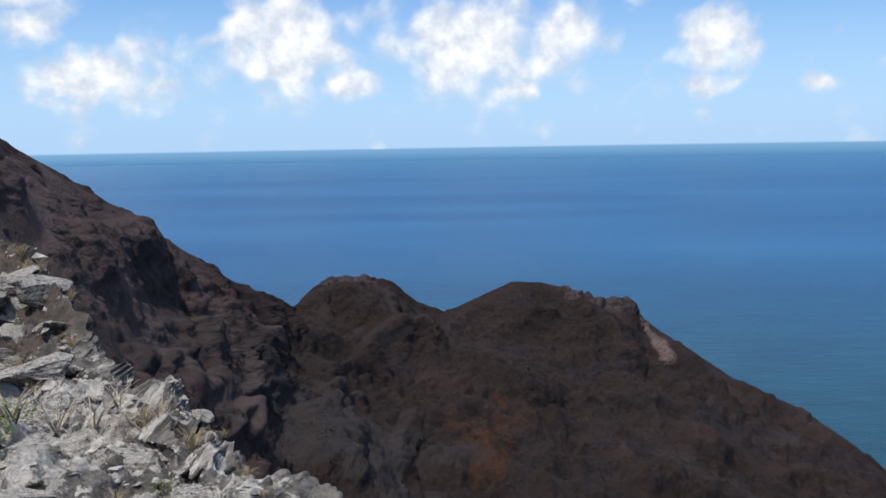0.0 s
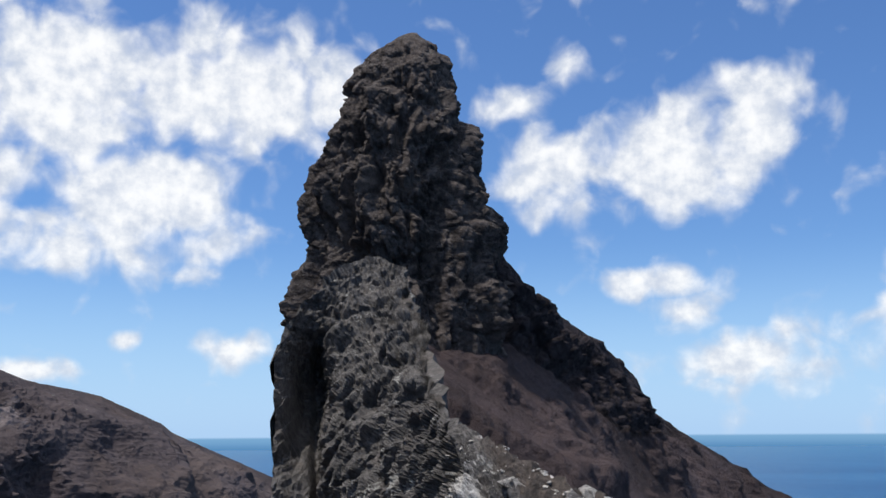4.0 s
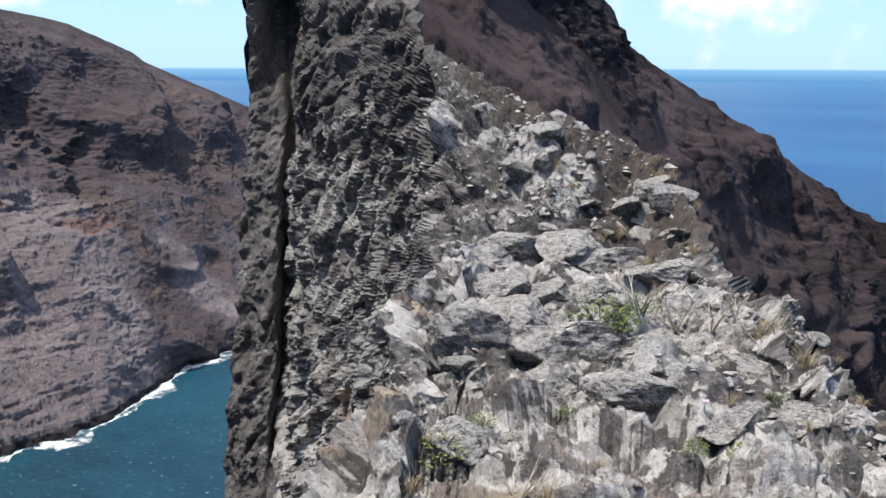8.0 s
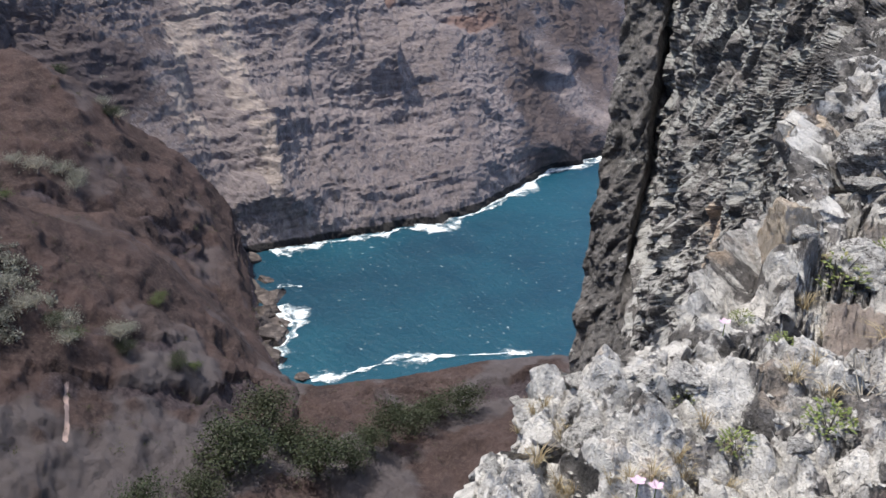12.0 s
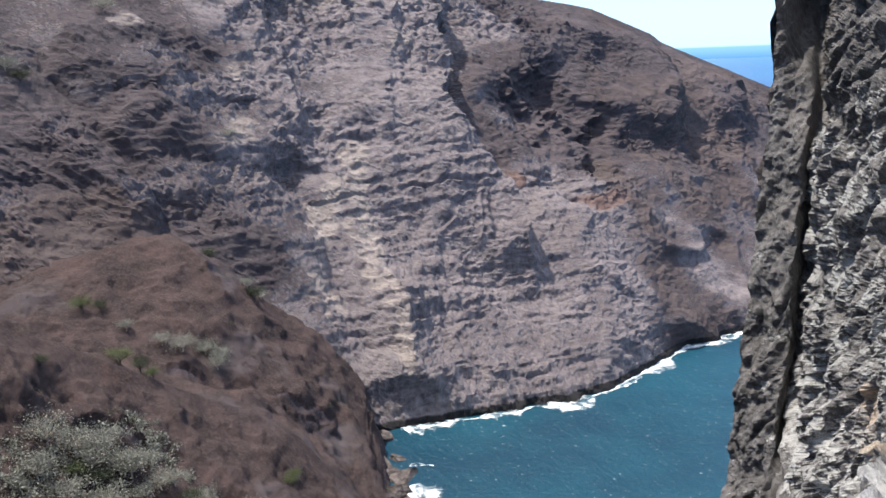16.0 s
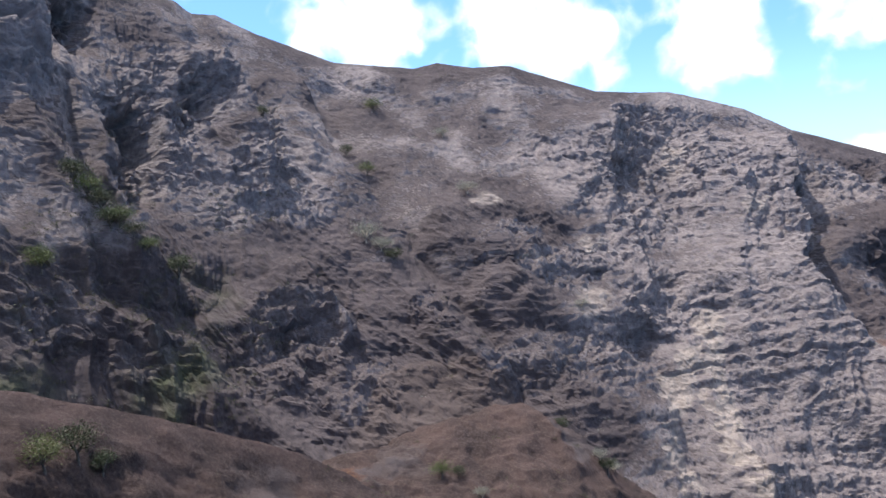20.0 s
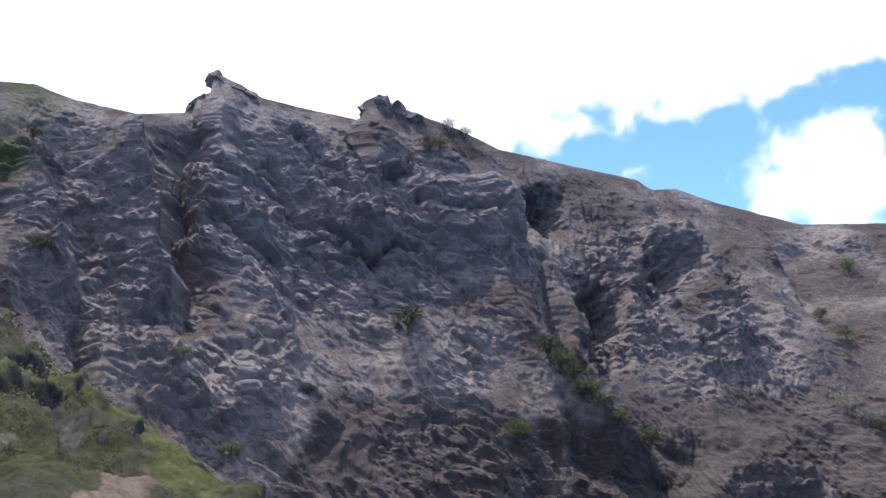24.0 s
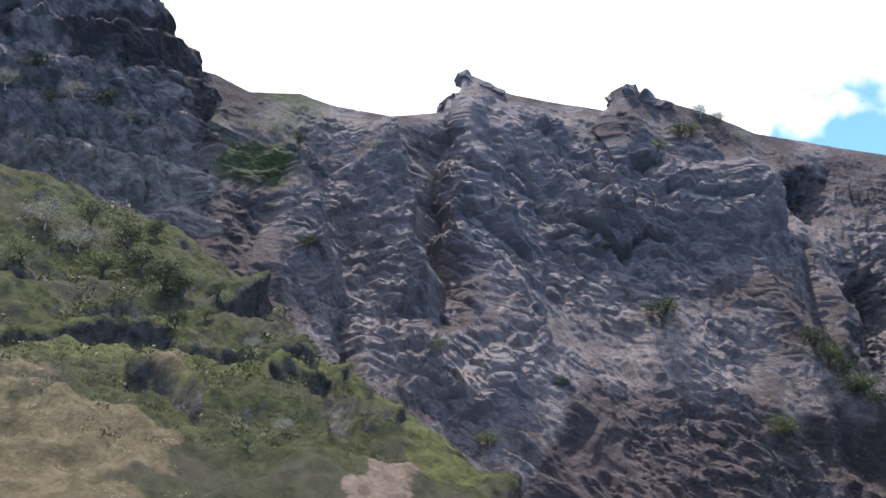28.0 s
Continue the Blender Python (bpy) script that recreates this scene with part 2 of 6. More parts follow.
def lava_cliffs():
    """Layered grey-brown basalt flows with scree, dry soil and thin green."""
    m, g, p = material("layered_lava")
    warp = g.vec("MULTIPLY_ADD", g.put("ShaderNodeTexNoise", {"Vector": p, "Scale": 0.02, "Detail": 3.0}).outputs[1], (0, 0, 30), p)
    beds = g.noise(g.vec("MULTIPLY", warp, (0.05, 0.05, 0.75)), 1.0, 6.0, 0.7)
    blot = g.noise(p, 0.035, 6.0, 0.6)
    grain = g.noise(p, 0.5, 8.0, 0.7)
    streak = g.noise(g.vec("MULTIPLY", p, (0.35, 0.35, 0.04)), 1.0, 5.0, 0.65)
    rock = g.mix(g.ramp(beds, 0.3, 0.7), (0.092, 0.076, 0.080), (0.200, 0.168, 0.170))
    rock = g.mix(g.ramp(grain, 0.35, 0.7), rock, (0.275, 0.235, 0.228))
    rock = g.mix(g.math("MULTIPLY", g.ramp(streak, 0.52, 0.72), 0.5), rock, (0.055, 0.047, 0.047))
    # soil kept dark enough to hold the cloud shade on the face too
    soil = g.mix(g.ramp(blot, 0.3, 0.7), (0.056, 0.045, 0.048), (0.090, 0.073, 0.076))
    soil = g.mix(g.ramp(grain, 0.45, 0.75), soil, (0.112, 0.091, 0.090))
    tan = g.mix(g.ramp(grain, 0.3, 0.7), (0.22, 0.182, 0.165), (0.33, 0.28, 0.252))
    green = g.mix(g.ramp(grain, 0.3, 0.7), (0.032, 0.045, 0.020), (0.085, 0.095, 0.045))
    wash = g.noise(g.vec("MULTIPLY", p, (0.22, 0.22, 0.018)), 1.0, 6.0, 0.7)
    rock = g.mix(g.math("MULTIPLY", g.ramp(wash, 0.56, 0.74), 0.55), rock, (0.28, 0.245, 0.24))
    # lighter inland rock; sunlight on part of it is painted in here
    rock = g.mix(g.math("MULTIPLY", mask(g, "pale"), 0.7), rock, (0.235, 0.208, 0.212))
    soil_shade = g.math("ADD", mask(g, "soil"), g.math("MULTIPLY_ADD", grain, 0.9, -0.45))
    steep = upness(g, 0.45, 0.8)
    c = g.mix(g.ramp(g.math("ADD", soil_shade, g.math("MULTIPLY", steep, 0.35)), 0.35, 0.65), rock, soil)
    c = g.mix(g.ramp(g.math("ADD", mask(g, "brown"), g.math("MULTIPLY_ADD", grain, 0.6, -0.3)), 0.35, 0.75), c, g.mix(g.ramp(blot, 0.3, 0.7), (0.070, 0.054, 0.052), (0.115, 0.089, 0.084)))
    c = g.mix(g.ramp(g.math("ADD", mask(g, "tan"), g.math("MULTIPLY_ADD", beds, 0.5, -0.25)), 0.35, 0.75), c, tan)
    c = g.mix(g.ramp(g.math("ADD", mask(g, "red"), g.math("MULTIPLY_ADD", grain, 0.6, -0.3)), 0.4, 0.75), c, (0.150, 0.100, 0.088))
    c = g.mix(g.ramp(g.math("ADD", mask(g, "green"), g.math("MULTIPLY_ADD", blot, 1.2, -0.6)), 0.4, 0.8), c, green)
    c = g.mix(g.ramp(g.math("ADD", mask(g, "wet"), g.math("MULTIPLY_ADD", grain, 0.6, -0.3)), 0.4, 0.7), c, (0.028, 0.026, 0.026))
    finish(g, c, 0.95, ((beds, 0.4), (grain, 0.7), (g.noise(p, 1.9, 6.0, 0.7), 0.3)), 0.15)
    return m


def dry_slope(name, gain):
    """Brown volcanic soil with thin dry grass and small rubble."""
    m, g, p = material(name)
    blot = g.noise(p, 0.11, 6.0, 0.6)
    grain = g.noise(p, 1.8, 8.0, 0.7)
    c = g.mix(g.ramp(blot, 0.32, 0.68), (0.034, 0.026, 0.022), (0.070, 0.050, 0.040))
    c = g.mix(g.math("MULTIPLY", g.ramp(grain, 0.42, 0.72), 0.65), c, (0.105, 0.082, 0.064))
    c = g.mix(g.ramp(g.math("ADD", mask(g, "orange"), g.math("MULTIPLY_ADD", grain, 0.8, -0.4)), 0.4, 0.8), c, (0.12, 0.062, 0.032))
    c = g.mix(g.ramp(g.math("ADD", mask(g, "grey"), g.math("MULTIPLY_ADD", blot, 0.8, -0.4)), 0.35, 0.75), c, (0.085, 0.078, 0.070))
    rock = g.mix(g.ramp(grain, 0.35, 0.65), (0.050, 0.044, 0.041), (0.175, 0.152, 0.136))
    c = g.mix(g.ramp(g.math("ADD", mask(g, "rock"), g.math("MULTIPLY_ADD", grain, 0.8, -0.4)), 0.4, 0.7), c, rock)
    c = g.mix(g.ramp(g.math("ADD", mask(g, "dark"), g.math("MULTIPLY_ADD", grain, 0.9, -0.45)), 0.35, 0.65), c, g.mix(g.ramp(grain, 0.35, 0.65), (0.030, 0.025, 0.025), (0.072, 0.060, 0.056)))
    c = g.mix(g.ramp(g.math("ADD", mask(g, "sand"), g.math("MULTIPLY_ADD", grain, 0.5, -0.25)), 0.4, 0.7), c, (0.36, 0.29, 0.23))
    c = g.mix(g.ramp(g.math("ADD", mask(g, "scree"), g.math("MULTIPLY_ADD", grain, 0.8, -0.4)), 0.3, 0.8), c, g.mix(g.ramp(blot, 0.35, 0.65), (0.15, 0.118, 0.100), (0.23, 0.185, 0.160)))
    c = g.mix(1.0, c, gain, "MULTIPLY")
    finish(g, c, 0.95, ((blot, 1.5), (grain, 0.6), (g.noise(p, 6.0, 5.0, 0.7), 0.12)), 0.15)
    return m


def green_slope():
    """Grass and low scrub on dark rock ledges, yellow where it has dried."""
    m, g, p = material("grassy_ledges")
    blot = g.noise(p, 0.09, 6.0, 0.62)
    grain = g.noise(p, 1.1, 8.0, 0.7)
    rock = g.mix(g.ramp(grain, 0.35, 0.68), (0.035, 0.033, 0.031), (0.12, 0.112, 0.104))
    grass = g.mix(g.ramp(grain, 0.3, 0.7), (0.024, 0.028, 0.014), (0.082, 0.088, 0.036))
    grass = g.mix(g.ramp(blot, 0.45, 0.62), grass, (0.066, 0.062, 0.046))
    dry = g.mix(g.ramp(grain, 0.3, 0.7), (0.098, 0.080, 0.050), (0.20, 0.162, 0.100))
    soil = g.mix(g.ramp(grain, 0.3, 0.7), (0.15, 0.105, 0.082), (0.26, 0.205, 0.17))
    c = g.mix(g.math("MULTIPLY", upness(g, 0.42, 0.66), g.ramp(g.math("ADD", mask(g, "ledge"), g.math("MULTIPLY_ADD", grain, 0.8, -0.4)), 0.3, 0.6, 1.0, 0.0)), rock, grass)
    c = g.mix(g.math("MULTIPLY", g.ramp(g.math("ADD", mask(g, "fresh"), g.math("MULTIPLY_ADD", grain, 0.8, -0.4)), 0.35, 0.8), upness(g, 0.3, 0.6)), c, g.mix(g.ramp(grain, 0.3, 0.7), (0.058, 0.066, 0.026), (0.125, 0.130, 0.052)))
    c = g.mix(g.ramp(g.math("ADD", mask(g, "dry"), g.math("MULTIPLY_ADD", blot, 0.7, -0.35)), 0.38, 0.66), c, dry)
    c = g.mix(g.ramp(g.math("ADD", mask(g, "bare"), g.math("MULTIPLY_ADD", grain, 0.7, -0.35)), 0.38, 0.66), c, soil)
    tufts = g.noise(p, 3.6, 6.0, 0.75)
    c = g.mix(g.ramp(tufts, 0.52, 0.74, 0.0, 0.6), c, (0.022, 0.023, 0.016))
    finish(g, c, 0.95, ((blot, 0.8), (grain, 0.4), (tufts, 0.25)), 0.15)
    return m


def crag(name, dark, mid, pale, lichen, scale=1.0, amount=0.5):
    """Rough volcanic rock with pale lichen blotches."""
    m, g, p = material(name)
    big = g.noise(p, 0.45 * scale, 6.0, 0.6)
    fine = g.noise(p, 5.0 * scale, 8.0, 0.72)
    pit = g.noise(p, 17.0 * scale, 4.0, 0.7)
    blotch = g.noise(p, 1.9 * scale, 9.0, 0.74, 0.5)
    speck = g.noise(p, 11.0 * scale, 6.0, 0.7, 0.3)
    c = g.mix(g.ramp(big, 0.3, 0.7), dark, mid)
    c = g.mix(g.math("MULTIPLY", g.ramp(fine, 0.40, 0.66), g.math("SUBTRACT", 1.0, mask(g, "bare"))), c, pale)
    tint = g.ramp(g.noise(p, 0.9 * scale, 4.0, 0.6), 0.5, 0.7)
    c = g.mix(g.math("MULTIPLY", tint, 0.3), c, (0.135, 0.108, 0.09))
    lit = g.math("ADD", g.math("MULTIPLY_ADD", blotch, 0.62, -0.31), g.math("MULTIPLY_ADD", speck, 0.5, -0.25))
    lit = g.math("ADD", lit, g.math("MULTIPLY_ADD", mask(g, "lichen"), 0.22, amount))
    lit = g.math("ADD", lit, g.math("MULTIPLY", upness(g, -0.2, 0.9), 0.07))
    crust = g.ramp(lit, 0.02, 0.10)
    worn = g.ramp(g.noise(p, 6.5 * scale, 7.0, 0.72), 0.38, 0.6, 0.5, 1.0)
    tone = g.mix(1.0, lichen, g.put("ShaderNodeCombineXYZ", {0: worn, 1: worn, 2: worn}).outputs[0], "MULTIPLY")
    c = g.mix(g.math("MULTIPLY", crust, 0.9), c, g.mix(mask(g, "aged"), tone, (0.30, 0.295, 0.275)))
    rust = g.ramp(g.math("ADD", mask(g, "rust"), g.math("MULTIPLY_ADD", fine, 0.8, -0.4)), 0.4, 0.75)
    c = g.mix(rust, c, g.mix(g.ramp(fine, 0.35, 0.65), (0.27, 0.20, 0.145), (0.50, 0.39, 0.30)))
    soil = g.ramp(g.math("ADD", mask(g, "soil"), g.math("MULTIPLY_ADD", fine, 0.9, -0.45)), 0.38, 0.68)
    c = g.mix(soil, c, g.mix(g.ramp(fine, 0.35, 0.65), (0.165, 0.132, 0.116), (0.36, 0.30, 0.262)))
    rubble = g.ramp(g.math("ADD", mask(g, "rubble"), g.math("MULTIPLY_ADD", fine, 0.9, -0.45)), 0.35, 0.7)
    c = g.mix(rubble, c, g.mix(g.ramp(fine, 0.35, 0.65), (0.050, 0.040, 0.036), (0.150, 0.122, 0.106)))
    c = g.mix(g.ramp(pit, 0.3, 0.42, 0.55, 0.0), c, dark)
    finish(g, c, 0.93, ((fine, 0.11 / scale), (pit, 0.03 / scale), (crust, 0.006)), 0.2)
    return m


def sea_water():
    m, g, p = material("sea_water")
    swell = g.noise(g.vec("MULTIPLY", p, (0.05, 0.11, 1)), 1.0, 5.0, 0.6)
    chop = g.noise(p, 0.55, 5.0, 0.65)
    wide = g.noise(g.vec("MULTIPLY", p, (0.0012, 0.0035, 1)), 1.0, 4.0, 0.55)
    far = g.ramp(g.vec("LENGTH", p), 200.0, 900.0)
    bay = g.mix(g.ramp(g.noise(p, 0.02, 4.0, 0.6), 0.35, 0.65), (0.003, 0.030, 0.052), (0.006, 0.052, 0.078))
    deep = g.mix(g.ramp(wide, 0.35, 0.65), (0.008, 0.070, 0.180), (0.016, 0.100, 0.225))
    # horizon haze and sky sheen painted into the far water's colour
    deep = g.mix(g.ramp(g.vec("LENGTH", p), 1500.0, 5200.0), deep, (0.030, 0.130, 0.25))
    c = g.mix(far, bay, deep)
    cap = g.ramp(g.noise(p, 0.8, 5.0, 0.7), 0.618, 0.70)
    c = g.mix(g.math("MULTIPLY", cap, g.ramp(far, 0.0, 1.0, 0.6, 0.0)), c, (0.55, 0.62, 0.64))
    finish(g, c, 0.4, ((swell, 0.8), (chop, 0.4)), 0.3)
    return m


def foam_white():
    m, g, p = material("sea_foam")
    lace = g.noise(p, 0.38, 8.0, 0.8)
    c = g.mix(g.ramp(lace, 0.35, 0.6), (0.5, 0.62, 0.66), (0.86, 0.88, 0.88))
    ins = {"Base Color": c, "Roughness": 0.8, "Alpha": g.ramp(g.math("ADD", g.math("MULTIPLY_ADD", g.noise(p, 1.7, 6.0, 0.75), 0.5, -0.25), g.math("ADD", lace, mask(g, "thick"))), 0.52, 0.98)}
    shader = g.put("ShaderNodeBsdfPrincipled", ins)
    g.put("ShaderNodeOutputMaterial", {0: shader.outputs[0]})
    return m


LAVA, GREEN = lava_cliffs(), green_slope()
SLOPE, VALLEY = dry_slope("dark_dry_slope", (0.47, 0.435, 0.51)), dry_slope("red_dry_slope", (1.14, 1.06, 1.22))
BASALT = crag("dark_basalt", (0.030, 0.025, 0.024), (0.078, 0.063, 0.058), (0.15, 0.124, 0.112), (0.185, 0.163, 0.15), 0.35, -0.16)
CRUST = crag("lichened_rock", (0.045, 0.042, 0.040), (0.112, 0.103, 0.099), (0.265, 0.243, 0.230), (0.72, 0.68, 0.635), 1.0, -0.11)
SEA, FOAM = sea_water(), foam_white()

# ---- sea ----
a, r = np.meshgrid(np.radians(np.linspace(0, 360, 181)), np.geomspace(20, 5600, 40), indexing="ij")
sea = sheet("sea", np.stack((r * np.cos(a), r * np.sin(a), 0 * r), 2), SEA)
tagged(sea, "deep blue open sea with small wind waves", "sea", kind="structure")

# ---- far mountain across the bay ----
CREST = [(44, -3.2, 560), (45, -2.6, 540), (47.9, -1.3, 510), (50.8, 0.0, 480), (51.4, 0.5, 475), (53.8, 1.6, 455), (54.5, 1.95, 450),
         (56.5, 2.4, 440), (58.4, 2.8, 430), (61.4, 4.0, 415), (63.0, 4.6, 410), (65.4, 6.0, 400), (69.3, 7.35, 390), (73.3, 7.8, 380), (78.0, 9.7, 375),
         (80.0, 9.75, 375), (82.1, 10.2, 378), (83.4, 10.0, 380), (87.9, 10.6, 382), (92.2, 12.4, 378), (94.3, 13.5, 372), (95.6, 13.6, 368)]
CREST_HIGH = [(96.5, 14.3, 362), (98.3, 14.9, 358), (104.3, 16.9, 345), (106.9, 18.4, 340), (108.8, 19.15, 337), (110.3, 19.9, 335), (111.1, 20.45, 334), (112.05, 20.1, 334), (112.35, 19.1, 334),
              (113.6, 19.4, 332), (116, 19.95, 330), (118, 20.5, 329), (119.3, 21.25, 328), (120.5, 21.85, 327), (120.75, 21.8, 327), (120.95, 20.8, 327), (121.75, 20.6, 326), (122.0, 19.9, 326), (122.4, 19.7, 325),
              (125.2, 19.6, 322), (128.2, 20.2, 320), (130.6, 20.9, 318), (133.5, 21.0, 316), (135.5, 21.9, 314), (137.2, 22.2, 312),
              (140, 22.6, 310), (150, 24, 305), (160, 24, 300)]
crest = CREST + CREST_HIGH
FOOT = [(44, -15.2, 330), (46.3, -15.9, 314), (49.4, -17.0, 292), (50.5, -17.8, 279), (54.2, -19.7, 250), (57.0, -20.1, 244), (62.8, -21.0, 235),
        (66.8, -21.6, 228), (70.6, -20.5, 226), (73.7, -18.0, 228), (78.4, -15.5, 228), (86, -13.8, 226), (92, -12.8, 225), (100, -9, 232),
        (110, -7, 225), (120, -5, 215), (135, -2, 205), (160, 0, 200)]


def between(lower, upper, share, out):
    """A line part of the way up from lower to upper, pushed out by some metres."""
    az_ = np.linspace(44, 160, 30)
    lo, up = np.array(lower), np.array(upper)
    rows_ = []
    push = out
    for b in az_:
        out = np.interp(b, (44, 90, 112), push)
        d0, d1 = np.interp(b, lo[:, 0], lo[:, 2]), np.interp(b, up[:, 0], up[:, 2])
        z0 = d0 * math.tan(radians(np.interp(b, lo[:, 0], lo[:, 1])))
        z1 = d1 * math.tan(radians(np.interp(b, up[:, 0], up[:, 1])))
        d, z = d0 + (d1 - d0) * share + out, z0 + (z1 - z0) * share
        rows_.append((b, math.degrees(math.atan2(z, d)), d))
    return rows_


FACE_COLUMNS = 1400
az = np.linspace(44, 158, FACE_COLUMNS)
under = [(b, h - 3.5, d - 2) for b, h, d in FOOT]
mid = between(FOOT, crest, 0.45, (-8, -3, 7))
high = between(FOOT, crest, 0.80, (-2, -1, 2))
behind = [(b, h - 5.5, d + 60) for b, h, d in crest]
v, marks = loft(az, (under, FOOT, mid, high, crest, behind), (10, 168, 135, 92, 12), 4, 0.18)
shape = v.shape
P = v.reshape(-1, 3)
n = grid_normals(v).reshape(-1, 3)
A, E = seen_angles(v)
A, E = A.reshape(-1), E.reshape(-1)
U = np.repeat(np.arange(shape[1])[None], shape[0], 0).reshape(-1)
calm = np.where(U < marks[4], 0.06 + 0.94 * step(marks[4] - U, 0, 30), 0.2) * (0.35 + 0.65 * step(U, 0, 30))
# spurs and gullies: line of bearing and height, half width in degrees, metres out of the face (minus: a gully), 1 where the seaward flank is steep
SPURS_SEAWARD = [
    ([(64.7, 3.4), (64.8, 0.7), (64.3, -1.7), (65.0, -3.4), (63.7, -4.8), (61.7, -7.1), (60.0, -9.8), (58.2, -14.5)], 2.27, 15, 1),
    ([(72.6, 7.4), (72.9, 5.5), (73.1, 3.3), (72.8, 0.4), (71.9, -2.6), (71.8, -5.8)], 1.78, 5, 1),
    ([(53.4, 1.2), (52.9, -1.0), (52.0, -3.2), (50.2, -6.6)], 2.27, 12, 1),
    ([(57.3, 0.7), (58.2, -1.1), (59.5, -2.3), (60.8, -3.2)], 1.94, 9, 0),
    ([(49.4, -0.8), (48.1, -3.0), (45.9, -6.1)], 1.62, 10, 1),
    ([(56.2, -9.4), (54.9, -12.3), (53.6, -14.6)], 1.3, 2, 0),
    ([(66.5, -13.6), (66.4, -17.4), (64.5, -20.1)], 1.62, 6, 0),
    ([(71.9, -6.2), (70.5, -9.5), (69.5, -13.4), (68.3, -16.7)], 1.30, -5, 0),
    ([(66.7, 2.5), (66.6, -0.1), (67.6, -2.9), (67.3, -6.1)], 1.30, 3, 1),
]
SPURS_MIDDLE = [
    ([(95.3, 10.8), (94.0, 8.2), (93.1, 5.3), (92.2, 2.4)], 1.46, 9, 1),
    ([(89.2, 8.2), (86.8, 4.2), (84.6, 1.3), (83.8, -1.5), (80.3, -5.6), (78.6, -8.9)], 1.30, -7, 0),
    ([(90.4, 9.6), (87.8, 5.3), (85.8, 1.9)], 1.30, 5, 1),
    ([(90.9, -1.2), (88.6, -4.0), (87.7, -5.7)], 1.13, 6, 1),
    ([(102.2, -2.5), (98.1, -4.7), (95.0, -7.9), (91.4, -11.0), (87.1, -14.0)], 1.46, 5, 1),
    ([(82.9, 1.7), (79.6, -0.5), (78.8, -3.2), (76.8, -6.5)], 1.62, 5, 0),
    ([(95.0, -1.2), (97.2, -4.2), (93.0, -7.8), (88.8, -10.7)], 1.30, -4, 0),
    ([(82.8, -4.2), (80.1, -7.2), (77.2, -10.2)], 1.30, 4, 1),
    ([(72.4, 6.5), (73.2, 4.3), (74.3, 2.5), (78.2, 0.7)], 1.30, 2.5, 0),
    ([(106.1, 13.8), (104.2, 10.2), (103.9, 8.2), (102.4, 3.3), (98.9, -0.2), (95.3, -3.3)], 1.78, 12, 1),
    ([(104.0, 9.2), (103.0, 6.5), (102.4, 4.2), (99.7, 1.4), (97.1, -1.6)], 1.13, -9, 0),
]
SPURS_INLAND = [
    ([(126.1, 18.2), (125.5, 15.1), (124.8, 12.9), (123.8, 10.3), (123.3, 8.1)], 1.62, 12, 1),
    ([(131.0, 17.6), (130.1, 14.2), (129.5, 11.1), (129.2, 8.6)], 1.46, 6, 1),
    ([(123.4, 7.1), (122.5, 4.2), (120.5, 1.9)], 2.27, 8, 0),
    ([(122.7, 18.2), (123.5, 14.7), (123.2, 11.5), (122.7, 8.3)], 1.30, -8, 0),
    ([(120.6, 20.4), (120.7, 17.8), (118.9, 14.6), (117.1, 11.2)], 1.94, 6, 1),
    ([(116.3, 18.9), (115.4, 16.6), (112.9, 14.2), (110.5, 11.7)], 1.62, 6, 1),
    ([(111.8, 18.9), (110.7, 16.3), (108.7, 13.2), (107.3, 9.9)], 1.62, 6, 1),
    ([(108.0, 17.0), (106.3, 13.6), (104.7, 10.2)], 1.46, 5, 1),
    ([(128.3, 8.6), (128.2, 6.7), (128.1, 4.9)], 0.58, -6, 0),
    ([(118.5, 9.4), (117.1, 6.1), (115.7, 2.9), (114.0, -0.1)], 1.94, 2.5, 1),
    ([(110.2, 7.5), (108.5, 4.2), (107.0, 0.4)], 1.94, 2, 1),
]
CREASES = [
    ([(121.5, 14.0), (119.6, 13.1), (117.7, 11.6)], 0.29, -4, 0),
    ([(116.4, 17.5), (114.8, 15.9), (112.6, 14.3)], 0.39, -4.5, 0),
    ([(114.9, 13.7), (113.4, 12.3), (112.2, 10.8)], 0.29, -4, 0),
    ([(120.9, 12.7), (120.0, 12.0), (118.4, 11.6)], 0.26, -3, 0),
    ([(118.1, 16.8), (116.8, 15.1), (115.6, 13.4)], 0.29, -3.5, 0),
    ([(112.5, 11.2), (111.1, 11.8), (110.0, 11.2)], 0.29, -4, 0),
    ([(111.1, 15.3), (110.1, 15.6)], 0.52, -4, 0),
    ([(109.6, 13.6), (108.0, 12.8), (106.1, 12.3)], 0.26, -3, 0),
    ([(120.8, 16.6), (119.2, 15.5), (118.2, 14.5)], 0.29, -3.5, 0),
    ([(105.9, 14.2), (104.8, 12.5), (104.1, 9.9)], 0.39, -4.5, 0),
]
